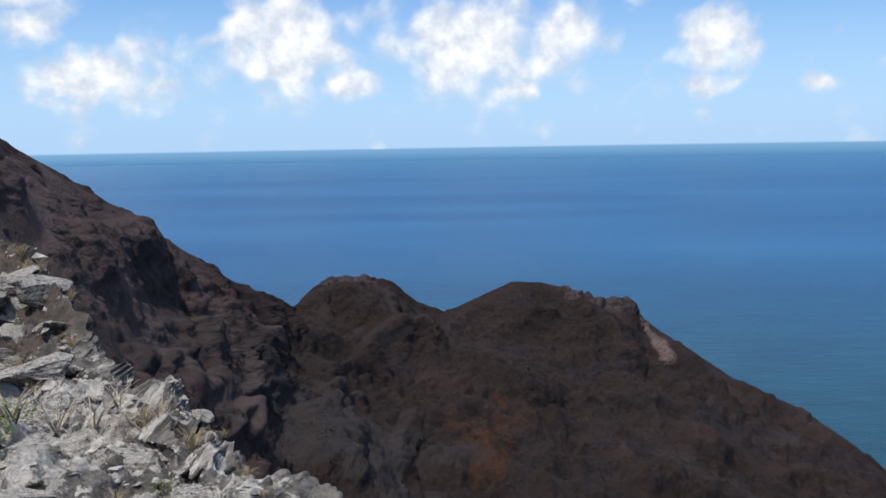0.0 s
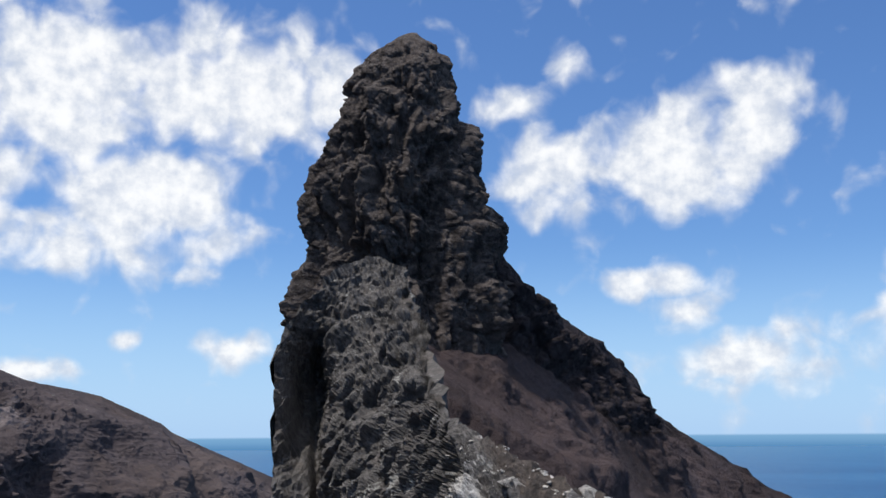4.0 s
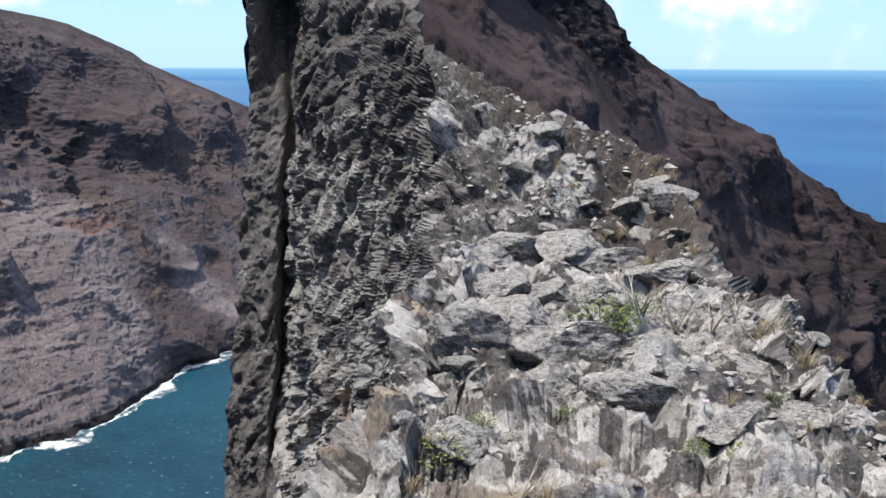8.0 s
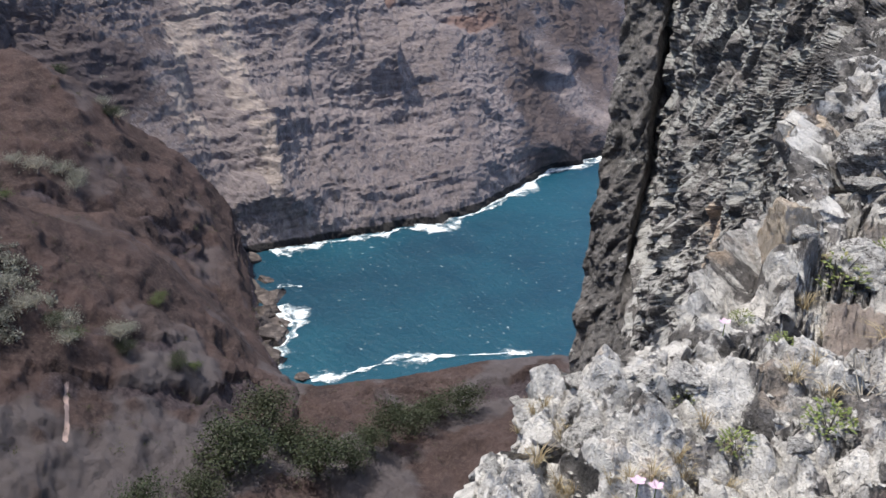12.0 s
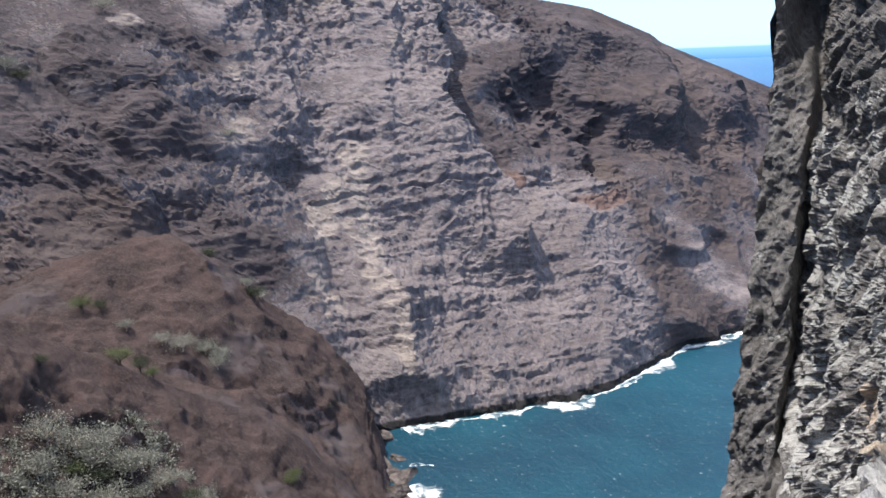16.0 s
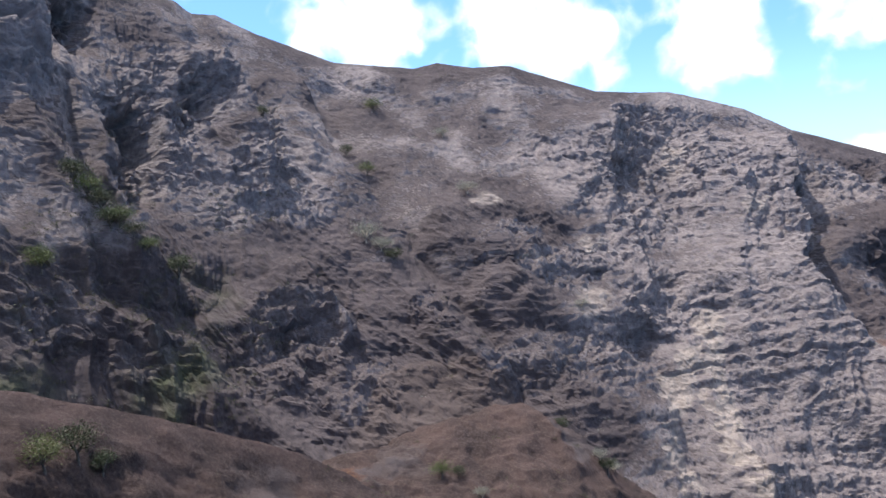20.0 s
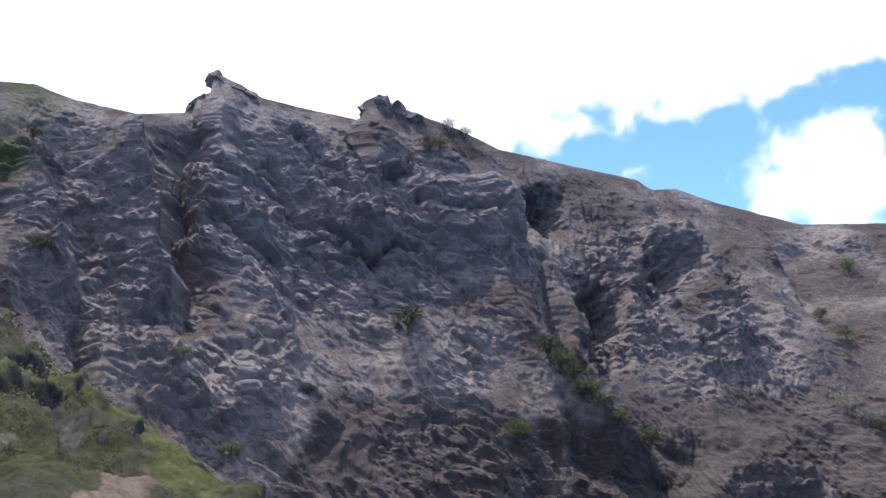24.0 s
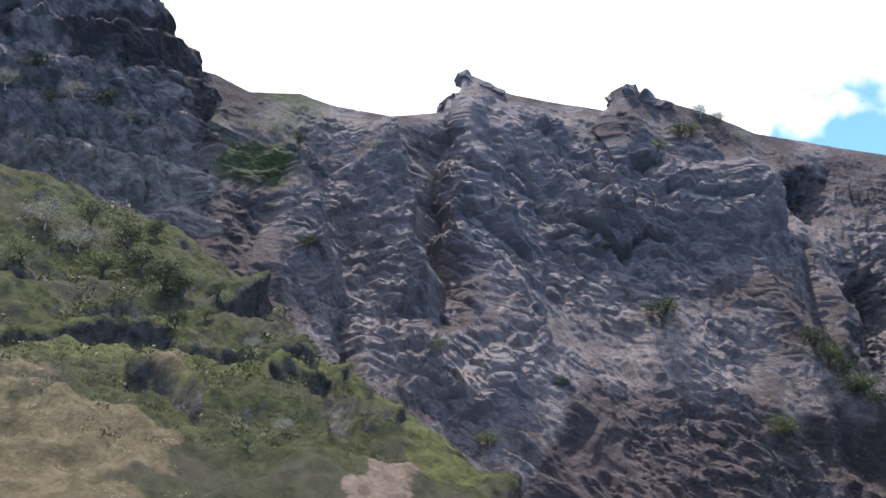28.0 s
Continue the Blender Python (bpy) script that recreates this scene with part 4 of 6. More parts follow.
DOWN = [(b, -25 if b > 0 else -21, d + 60) for b, h, d in skyline]
v, marks = loft(az, (LOW, MID, UPPER, skyline, OVER, DOWN), (70, 96, 64, 12, 12), 3, 0.2)
shape = v.shape
P = v.reshape(-1, 3)
n = grid_normals(v).reshape(-1, 3)
n *= np.where(n[:, 2:3] < 0, -1, 1)
A, E = (q.reshape(-1) for q in seen_angles(v))
U = np.repeat(np.arange(shape[1])[None], shape[0], 0).reshape(-1)
calm = (0.12 + 0.88 * step(np.abs(U - marks[3]), 0, 30)) * (1 - 0.72 * step(A, 15, 23))
bumps = fbm(P / 9, 6, 0.55, 61)
rills = ridged(P * (1 / 18, 1 / 18, 1 / 60), 3, 0.5, 67)
scarp = step(A, 22.4, 24.2) * step(marks[3] + 4 - U, 0, 6) * step(E - np.interp(A, (22.5, 26.2, 29.4, 32.5, 35.8, 40), (-0.8, -0.4, 2.2, 4.5, 5.8, 6.2)) + 0.5 * bumps, -0.3, 0.5)
outcrop = step(A, -12.5, -10.5) * step(-6 - A, 0, 1.5) * step(U, marks[3] - 20, marks[3] - 6) * step(marks[3] + 5 - U, 0, 4) + step(A, 3, 5) * step(8 - A, 0, 1.5) * step(U, marks[3] - 14, marks[3] - 4) * step(marks[3] + 5 - U, 0, 4)
lumps = np.maximum(0, fbm(P / 2.2, 4, 0.6, 68))
terrace = (P[:, 2] + 2 * fbm(P / 20, 3, 0.5, 72)) / 7
terrace = terrace - np.floor(terrace)
P = P + n * (0.8 * outcrop * facets(P * (1, 1, 1.5), 2.2, 74) + calm * step(bumps, -0.3, 0.4) * 1.4 * (step(terrace, 0, 0.8) - step(terrace, 0.85, 1)))[:, None]
P = P + n * (calm * (1.2 * bumps + 1.5 * rills) + scarp * (0.45 * facets(P * (1, 1, 0.8), 2.6, 69, 1.2) + 0.6 * facets(P, 1.0, 70, 1.2) + 0.5 * facets(P, 0.45, 73, 1.2) - 0.6) * step(marks[3] - U, 0, 26) + 0.42 * lumps)[:, None]
patchy = fbm(P / 5, 5, 0.6, 65)
dark_scrub = 0.35 * step(fbm(P / 12, 3, 0.5, 66), 0.1, 0.5)
for b, h, w, d in ((5, -12.6, 2.4, 1.6), (-8.6, -18.2, 1.8, 1.6), (-9, -13.2, 2.2, 1.0), (13, -9.5, 2.6, 1.2), (-3.6, -11.6, 1.6, 0.9), (17, -6.6, 2.5, 1.0), (-15, -16.5, 2.6, 1.2)):
    dark_scrub = np.maximum(dark_scrub, 1 - step(np.hypot((A - b) / w, (E - h) / d), 0.2, 1.3))
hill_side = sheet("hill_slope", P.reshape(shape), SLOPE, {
    "scree": (0.58 * step(A, 7, 14) + 0.25 * step(A, 19, 25) + 0.2 * patchy) * (1 - scarp),
    "orange": 0.7 * (1 - step(np.hypot((A + 2.5) / 3.5, (E + 17.5) / 2.5) + 0.5 * patchy, 0.2, 1.2)) + 0.35 * step(A, 24, 30) * step(4 - E, 0, 6),
    "grey": 0.5 * step(fbm(P / (9, 9, 4), 4, 0.6, 67), 0.05, 0.4) + 0.85 * (1 - step(line_distance(A, E, [(20, -9), (12, -13.5), (5.5, -17.5), (3, -23)]) + 0.9 * patchy, 0.8, 2.8)),
    "rock": np.maximum(0.8 * scarp, 0.9 * outcrop), "dark": 0.75 * (1 - 0.6 * step(A, 8, 14)) * step(dark_scrub + 0.5 * patchy, 0.35, 0.75), "sand": 0.42 * (1 - step(line_distance(A, E, [(-4.4, -14), (-8.5, -16.6), (-12.7, -19.5)]) + 0.12 * bumps, 0.05, 0.3)) + 0.6 * step(0.6 - np.abs(A + 11.6 - 0.75 * (E + 11)), 0, 0.5) * step(E, -13.6, -12.2) * step(-9.6 - E, 0, 0.6)})
tagged(hill_side, "dark brown dry hill slope falling to the open sea", "hill", kind="structure")

# ---- rocky ridge from the lookout to the peak ----
az = np.linspace(7, 46.2, 540)
BASE = [(7, -42, 1.9), (20, -42, 1.9), (33, -42, 1.95), (40, -40, 2.0), (46.2, -38, 2.1)]
STEP = [(7, -23.5, 3.6), (14, -21, 4.1), (19, -19, 4.6), (24, -18, 4.7), (30, -17, 4.9), (34, -17.5, 4.9), (37, -19.5, 4.4), (40, -24, 3.5), (43, -27, 3.1), (46.2, -28.5, 3.0)]
BROW = [(7, -22.0, 3.9), (9.4, -20.4, 4.2), (13.9, -17.7, 4.8), (16.7, -15.2, 5.6), (19, -13.2, 6.6), (24, -11.8, 7.4), (29, -11.0, 7.8), (33, -10.8, 7.8), (34.4, -10.4, 7.4), (36, -12.2, 6.8), (37.4, -13.2, 6.0), (38.2, -15.6, 5.4),
        (39, -18.8, 5.0), (41, -21.0, 4.5), (42.4, -22.4, 4.2), (44.8, -24.8, 3.6), (46.2, -27.4, 3.1)]
BACK = [(b, h - 0.05 - 1.8 * min(1, max(0, (b - 33.5) / 3)), d + 0.3) for b, h, d in BROW if b < 37] + [(38.2, -18.5, 9.5), (39, -21.5, 11), (41, -24, 13), (42.7, -26.5, 14.5), (43.6, -28, 19), (44.8, -29, 20), (46.2, -30, 20.5)]
FOOT_OF_LEDGE = [(b, h - 0.05 - 14 * min(1, max(0, (b - 33.8) / 3)), d + 0.25) for b, h, d in BROW]
WALL = [(7, -22.2, 4.5), (13.9, -17.6, 5.2), (16.7, -15.4, 6.0), (19, -13.0, 7.2), (20.4, -9.6, 8.6), (24, -8.0, 9.4), (29, -7.0, 10.2), (33, -7.4, 10.6), (36, -9, 12), (38.2, -10.5, 15.5), (40, -12, 18), (42.7, -13.5, 20.5), (43.6, -14.5, 22.8), (44.8, -15, 23.4), (46.2, -15.5, 23.8)]
RIDGE = [(7, -22.6, 5.2), (13.9, -18.2, 5.8), (16.7, -15.8, 6.6), (19, -13.2, 7.8), (20.4, -9.1, 9.0), (21.8, -6.9, 10.2), (24.3, -4.5, 11.6), (27, -4.0, 12.2), (29.8, -2.6, 13.4), (32.3, -1.2, 14.8),
         (35.8, 0.8, 17.5), (37.3, 2.5, 22), (40, 2.6, 25.5), (42.7, 2.6, 27.5), (43.6, 2.6, 28.5), (46.2, 2.0, 28.8)]
TOP = [(7, -22.8, 5.4), (13.9, -18.5, 6.0), (16.7, -16.0, 6.8), (19, -13.5, 8.0), (20.4, -9.3, 9.3), (21.8, -7.1, 10.5), (24.3, -4.7, 12.0), (27, -4.2, 12.6), (29.8, -2.8, 13.8), (32.3, -1.4, 15.2),
       (35.8, 0.6, 18), (36.5, 2.5, 22), (37.3, 6.0, 28), (38.4, 9.2, 33), (39.8, 10.0, 35), (41.5, 9.6, 34.5), (43.5, 8.8, 33), (44.6, 7.9, 32), (45.4, 6.6, 31), (46.2, 4.6, 30)]
DROP = [(b, h - 6, d + 1.2 + 0.05 * d) for b, h, d in TOP]
v, marks = loft(az, (BASE, STEP, BROW, FOOT_OF_LEDGE, BACK, WALL, RIDGE, TOP, DROP), (30, 180, 8, 4, 130, 130, 64, 8), 7, 0.012)
shape = v.shape
A, E = seen_angles(v)
row = np.repeat(np.arange(shape[1])[None], shape[0], 0)
# the wall's far edge, bearing by height
swing = (np.interp(E, (-30, -25, -21.5, -18.3, -15, -11.5, -8, -5, -3, 1, 4, 7.2, 8.4, 10), (48.6, 48.3, 47.9, 47.35, 46.9, 46.7, 46.3, 45.9, 45.7, 45.55, 45.6, 45.2, 44.6, 44.1)) - 46.2) * step(A, 40, 46.2) * (row > marks[4])
D = np.hypot(v[..., 0], v[..., 1])
v = spot(A + swing, E, D)
P = v.reshape(-1, 3)
D, row = D.reshape(-1), row.reshape(-1)
n = grid_normals(v).reshape(-1, 3)
n *= np.where((n * (P - (0, 0, EYE))).sum(1, keepdims=True) > 0, -1, 1)
A, E = A.reshape(-1), E.reshape(-1)


def knobs(p, s, seed):
    """Rounded lumps with dark clefts, about s metres across."""
    q = p / s + 0.35 * np.stack([fbm(p / s * 0.9, 2, 0.5, seed + k) for k in range(3)], 1)
    f1, f2, tag, _ = cells(q, seed)
    return s * ((0.6 - f1) + 0.55 * step(f2 - f1, 0.0, 0.28) + 0.6 * tag - 0.5)


near_ = (row <= marks[4]) * 1.0
wall = step(A - np.interp(E, (-25, -15, -10, -3, 2, 10), (35, 35.5, 36, 36.3, 36.6, 36.4)), -0.8, 0.8) * (1 - near_)
face = step(A, 43.3, 44.0) * (1 - near_)  # the buttress at the far end, square to the view
near_edge = 1 - step(np.abs(row - marks[2]), 0, 24) * near_
big = facets(P * (1, 1, 0.7), 2.2, 71, 1.0)
lumps = facets(P * (1, 1, 0.75), 0.95, 77, 1.2)
block = facets(P * (1, 1, 0.9), 0.55, 73, 1.2)
scales = facets(P * (1, 1, 0.9), 0.27, 74, 1.3)
chips = facets(P, 0.13, 75, 1.3)
grit = fbm(P / 0.25, 4, 0.6, 76)
pleat = ridged(P * (1 / 0.9, 1 / 0.9, 1 / 2.6), 4, 0.55, 72)
chimney = np.exp(-((A - 43.5) / 0.45) ** 2) * step(E, -27, -22) * step(7 - E, 0, 3) * (1 - near_)
hollow = np.exp(-((A - 44.3) / 1.1) ** 2 - ((E - 2.0) / 4.0) ** 2) * (1 - near_)
far_part = 0.45 * big + (0.55 + 0.2 * wall) * lumps + 0.55 * block + 0.5 * scales + 0.28 * pleat * (0.3 + 0.7 * wall) - 0.8
far_part = far_part * np.clip(D / 16, 0.3, 1) * (wall + (1 - wall) * 0.8 * (0.08 + 0.92 * step(marks[6] - 4 - row, 0, 40))) * (1 - 0.35 * face) + 0.10 * grit
cracks = 0.0
for line, half, metres in (([(25.6, -16.1), (24.8, -17.6), (22.1, -19.4), (19.6, -21.0), (17.8, -23.3), (14.3, -25.6)], 0.28, 0.11), ([(36.6, -14.5), (36.3, -16.3), (35.2, -18.3), (34.6, -19.8)], 0.55, 0.22), ([(34.0, -12.4), (31.3, -13.2), (28.5, -12.9), (25.0, -13.6)], 0.35, 0.14), ([(31.5, -15.4), (28.2, -14.9), (24.6, -15.6), (21.0, -15.2)], 0.30, 0.12), ([(30.5, -18.6), (27.5, -20.2), (24.0, -21.0)], 0.35, 0.10), ([(21.0, -14.4), (19.8, -17.0), (18.6, -19.0)], 0.3, 0.09)):
    cracks = cracks + metres * np.maximum(0, 1 - line_distance(A + 0.5 * grit, E + 0.3 * grit, line) / (2 * half))
soil_ground = step(-21.6 - E + 1.1 * fbm(P / 0.5, 3, 0.5, 86), 0, 1.6) * near_ * step(39 - A, 0, 3)
near_part = (0.34 - 0.24 * soil_ground) * knobs(P * (1, 1, 1.3), 0.55, 100) + 0.14 * (1 - 0.7 * soil_ground) * block + 0.2 * (1 - 0.5 * soil_ground) * scales + 0.35 * chips + 0.05 * fbm(P / 0.4, 5, 0.6, 99) + 0.02 * grit + 0.010 * fbm(P / 0.05, 3, 0.6, 82) - 0.16
towards = -np.stack((P[:, 0], P[:, 1], 0 * D), 1) / D[:, None]
oblique = np.maximum(wall, face)[:, None]
P = P + n * (near_ * (near_part * (1 - 0.5 * near_edge) - cracks))[:, None]
P = P + (1 - near_)[:, None] * (n * (1 - oblique) * far_part[:, None] + (0.5 * n + 0.5 * towards) * oblique * (0.72 * far_part)[:, None] - towards * oblique * (2.0 * chimney + 3.5 * hollow)[:, None])
side_soil = step(np.interp(E, (-12, -9, -4, -1.5, 2, 6), (25.5, 27.5, 30.3, 34.3, 35.3, 36.0)) - A + 0.8 * fbm(P / 1.5, 3, 0.5, 80), 0, 1.6) * step(D, 8.0, 9.0)
soil_mask = 0.62 * soil_ground + 0.2 * step(fbm(P / 1.4, 3, 0.5, 78), 0.1, 0.7)
rust_mask = 0.55 * np.maximum(0, 1 - np.hypot((A - 40.9) / 2.3, (E + 20.4) / 3.4)) ** 0.5 + 0.7 * np.maximum(0, 1 - np.hypot((A - 37.4) / 1.6, (E + 13.4) / 1.5)) + 0.45 * step(fbm(P / 0.5, 3, 0.5, 79), 0.25, 0.7) * near_ + 0.3 * step(fbm(P / 0.9, 3, 0.5, 87), 0.35, 0.7) * wall
outcrop_pale = 1 - step(line_distance(A + 0.6 * grit, E, [(36.0, -2.6), (33.6, -4.0), (30.4, -5.2), (28.0, -6.4)]), 0.3, 1.5)
ledge_pale = near_ * step(E, -16.5, -13.0) * (1 - 0.4 * step(A, 33, 36))
blots = np.where(near_ > 0.5, fbm(P / 0.18, 4, 0.65, 70), fbm(P / 0.45, 4, 0.6, 70))
lichen = 0.55 * wall - (0.35 + 0.4 * wall) * step(E, -9, 2) * (1 - near_) - 0.7 * face + (0.25 + 0.75 * outcrop_pale) * (1 - near_) * (1 - wall) + near_ * (0.30 + 0.38 * step(A, 15, 22) + 0.25 * ledge_pale) + (0.55 + 0.35 * near_) * blots
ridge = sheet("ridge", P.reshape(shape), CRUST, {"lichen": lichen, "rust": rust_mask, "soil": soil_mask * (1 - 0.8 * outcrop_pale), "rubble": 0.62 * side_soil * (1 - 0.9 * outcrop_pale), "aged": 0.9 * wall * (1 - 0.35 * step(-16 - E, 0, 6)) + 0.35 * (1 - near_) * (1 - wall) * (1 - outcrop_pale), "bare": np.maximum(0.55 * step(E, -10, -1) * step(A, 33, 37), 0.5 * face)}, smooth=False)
tagged(ridge, "narrow rocky ridge crusted with pale lichen", "ridge", kind="structure")

# ---- platform of rock at the lookout ----
az = np.concatenate((np.linspace(-110, -11, 90), np.linspace(-10, 66, 460), np.linspace(67, 250, 120)))
FEET = [(-110, -89, 0.03), (-75, -89, 0.03), (250, -89, 0.03)]
PAD = [(-110, -50, 1.4), (-75, -46, 1.55), (0, -44, 1.65), (46, -40, 1.9), (60, -44, 1.7), (75, -55, 1.15), (110, -62, 0.9), (250, -50, 1.4)]
RIM = [(-110, -40, 2.0), (-75, -36, 2.2), (-20, -32, 2.7), (-5, -28, 3.0), (5, -24.5, 3.5), (9.4, -21.3, 4.0), (14, -20.5, 4.0), (30, -25, 3.3), (40, -27, 3.0), (46, -27.4, 3.05), (48.0, -27.4, 3.05), (51, -28.0, 3.0), (54.1, -29.2, 2.9), (55.6, -30.3, 2.8), (57.2, -31.2, 2.7),
       (59.7, -33.8, 2.45), (64, -39, 2.0), (75, -50, 1.4), (110, -58, 1.05), (250, -40, 2.0)]
LIP = [(b, h - 5, d + 0.25) for b, h, d in RIM]
FALL = [(b, -62, d + 6.0) for b, h, d in RIM]
v, marks = loft(az, (FEET, PAD, RIM, LIP, FALL), (30, 96, 12, 26), 2, 0.1)
shape = v.shape
P = v.reshape(-1, 3)
n = grid_normals(v).reshape(-1, 3)
n *= np.where(n[:, 2:3] < 0, -1, 1)
A, E = (q.reshape(-1) for q in seen_angles(v))
D = np.hypot(P[:, 0], P[:, 1])
P = P + n * (0.06 * fbm(P / 0.5, 6, 0.6, 81) + 0.2 * facets(P * (1, 1, 1.2), 0.45, 83) + 0.3 * knobs(P, 0.42, 98) + 0.28 * knobs(P, 0.16, 101) + 0.35 * facets(P, 0.11, 85, 1.2) + 0.4 * facets(P, 0.05, 88, 1.2) + 0.014 * fbm(P / 0.09, 3, 0.6, 84) - 0.12)[:, None]
pale_edge = step(A, 43, 50) * step(110 - A, 0, 20)
platform = sheet("lookout_rock", P.reshape(shape), CRUST, {"lichen": 1.0 + 0.5 * pale_edge + 1.3 * fbm(P / 0.16, 4, 0.65, 90), "rust": 0.5 * step(fbm(P / 0.3, 3, 0.5, 92), 0.2, 0.7),
                 "soil": 0.42 * step(44 - A, 0, 6) * step(fbm(P / 0.5, 3, 0.5, 86), -0.6, 0.2) + 0.5 * step(fbm(P / 0.4, 3, 0.5, 89), 0.1, 0.6) * (1 - 0.6 * pale_edge)}, smooth=False)
tagged(platform, "pale lichened rock platform with dry soil at the lookout", "rock", kind="structure")

# ---- the peak ----
PEAK_AWAY = 50.0
# height angle, left and right bearing of the peak's outline
PEAK = [(-30, 45.6, 34.0), (-8, 45.0, 33.0), (2, 44.6, 32.2), (7, 44.2, 31.6), (8.2, 44.1, 32.0), (9.2, 43.9, 32.5), (11.2, 43.5, 33.2), (14, 43.5, 33.9), (15.2, 43.4, 34.1),
        (16.8, 42.9, 34.2), (18.0, 42.2, 34.6), (19.0, 41.3, 34.9), (19.9, 40.8, 35.2), (20.6, 40.3, 35.5), (21.2, 39.6, 35.7), (21.9, 39.2, 36.2), (22.3, 38.6, 37.0), (22.5, 38.0, 37.3)]
rows_ = np.array(PEAK)
hs = np.concatenate((np.linspace(-30, 5, 50), np.linspace(5.1, 22.5, 175)))
left, right = np.interp(hs, rows_[:, 0], rows_[:, 1]), np.interp(hs, rows_[:, 0], rows_[:, 2])
turn = np.linspace(0, 2 * math.pi, 330, endpoint=False)
centre = spot((left + right) / 2, 0 * hs, PEAK_AWAY)
wide = PEAK_AWAY * np.tan(np.radians((left - right) / 2))
deep = np.minimum(wide * 0.9, 7.0)
b = np.radians((left + right) / 2)
axis_u = np.stack((-np.cos(b), -np.sin(b), 0 * b), -1)
axis_v = np.stack((-np.sin(b), np.cos(b), 0 * b), -1)
cs, sn = np.cos(turn)[:, None, None], np.sin(turn)[:, None, None]
v = centre[None] + axis_u[None] * wide[None, :, None] * np.sign(cs) * np.abs(cs) ** 0.85 + axis_v[None] * deep[None, :, None] * np.sign(sn) * np.abs(sn) ** 0.85
near = np.hypot(v[..., 0], v[..., 1])
v[..., 2] = EYE + near * np.tan(np.radians(hs))[None]
shape = v.shape
P = v.reshape(-1, 3)
c = np.repeat(centre[None], shape[0], 0).reshape(-1, 3)
n = P - c
n[:, 2] = 0
n /= np.maximum(np.linalg.norm(n, axis=1, keepdims=True), 1e-6)
taper = np.repeat(np.clip(wide / 3.0, 0.12, 1)[None], shape[0], 0).reshape(-1)
ribs = ridged(P * (1 / 3.2, 1 / 3.2, 1 / 11), 4, 0.55, 91)
P = P + n * (taper * (0.6 * ribs + 0.5 * facets(P * (1, 1, 0.45), 2.6, 93, 1.2) - 1.6 * np.exp(-((np.degrees(np.arctan2(-P[:, 0], P[:, 1])) - 36.6) / 1.4) ** 2 - ((P[:, 2] - 96.5) / 4.5) ** 2) + 0.5 * facets(P * (1, 1, 0.7), 1.0, 94, 1.2) + 0.5 * facets(P * (1, 1, 0.7), 0.45, 95, 1.2) + 0.2 * knobs(P, 0.5, 96) + 0.5 * fbm(P / 4, 4, 0.5, 97) - 1.15))[:, None]
cap = np.repeat(P.reshape(shape)[:, -1].mean(0)[None, None], shape[0], 0)
peak = sheet("rock_peak", np.concatenate((P.reshape(shape), cap), 1), BASALT, {"lichen": np.concatenate((0.4 + 0 * taper.reshape(shape[:2]), np.zeros((shape[0], 1))), 1)}, wrap=True, smooth=False)
tagged(peak, "tall dark basalt rock peak rising from the ridge", "rock peak", kind="structure")

# ---- green spur and its cliff, inland ----
az = np.linspace(104, 162, 430)
G_NEAR = [(104, -30, 14), (112, -22, 16), (125, -14, 18), (140, -12, 22), (162, -10, 24)]
G_LOW = [(104, -22, 22), (112, -13, 24), (118, -8, 27), (125, -5, 30), (137, -3, 34), (146, -2, 36), (162, 0, 38)]
G_MID = [(104, -18, 30), (112, -9.5, 33), (115, -7.2, 36), (118, -5.0, 42), (121, -3.4, 48), (125, -1.2, 52), (130, 2.0, 58), (138, 5.2, 70), (147, 6.4, 74), (162, 8, 80)]
G_TOP = [(104, -17, 36), (112, -9, 42), (115, -7.0, 48), (118, -4.6, 58), (121.0, -0.9, 76), (124.9, 1.9, 84), (127.4, 3.9, 92), (129.9, 5.9, 100), (132.4, 8.5, 110), (134.3, 10.4, 118), (138, 13.4, 130), (143.2, 15.2, 138), (147, 16.4, 142), (162, 19, 150)]
G_BACK = [(b, h - 6, d + 14) for b, h, d in G_TOP]
v, marks = loft(az, (G_NEAR, G_LOW, G_MID, G_TOP, G_BACK), (26, 76, 136, 10), 3, 0.15)
shape = v.shape
P = v.reshape(-1, 3)
n = grid_normals(v).reshape(-1, 3)
n *= np.where(n[:, 2:3] < 0, -1, 1)
A, E = (q.reshape(-1) for q in seen_angles(v))
U = np.repeat(np.arange(shape[1])[None], shape[0], 0).reshape(-1)
calm = 0.3 + 0.7 * step(np.abs(U - marks[3]), 0, 25)
dip = P[:, 2] * 0.9 + 0.22 * (A - 130) + 2.2 * fbm(P / 22, 3, 0.5, 101)
ledge = dip / 5.5
ledge = ledge - np.floor(ledge)
upper = step(U, marks[1] - 20, marks[2] - 30)
LEDGES = [[(147.5, 6.9), (146.2, 7.0), (143.4, 7.2), (141.1, 7.0), (138.6, 6.5)], [(139.0, 6.5), (137.2, 5.7), (134.5, 5.5), (132.0, 5.6), (130.5, 5.4)], [(129.2, 3.5), (128.0, 2.2), (126.1, 1.5)], [(140.2, 4.6), (138.1, 4.1), (136.6, 3.2)],
          [(147.5, 10.1), (145.2, 10.0)], [(136.0, 8.5), (132.9, 8.6)], [(132.7, 4.1), (130.2, 3.4), (129.0, 1.8)]]
Aw, Ew = A + 0.4 * fbm(P / 6, 3, 0.5, 108), E + 0.22 * fbm(P / 6, 3, 0.5, 109)
ledge_mask = 0.0
lip = 0.0
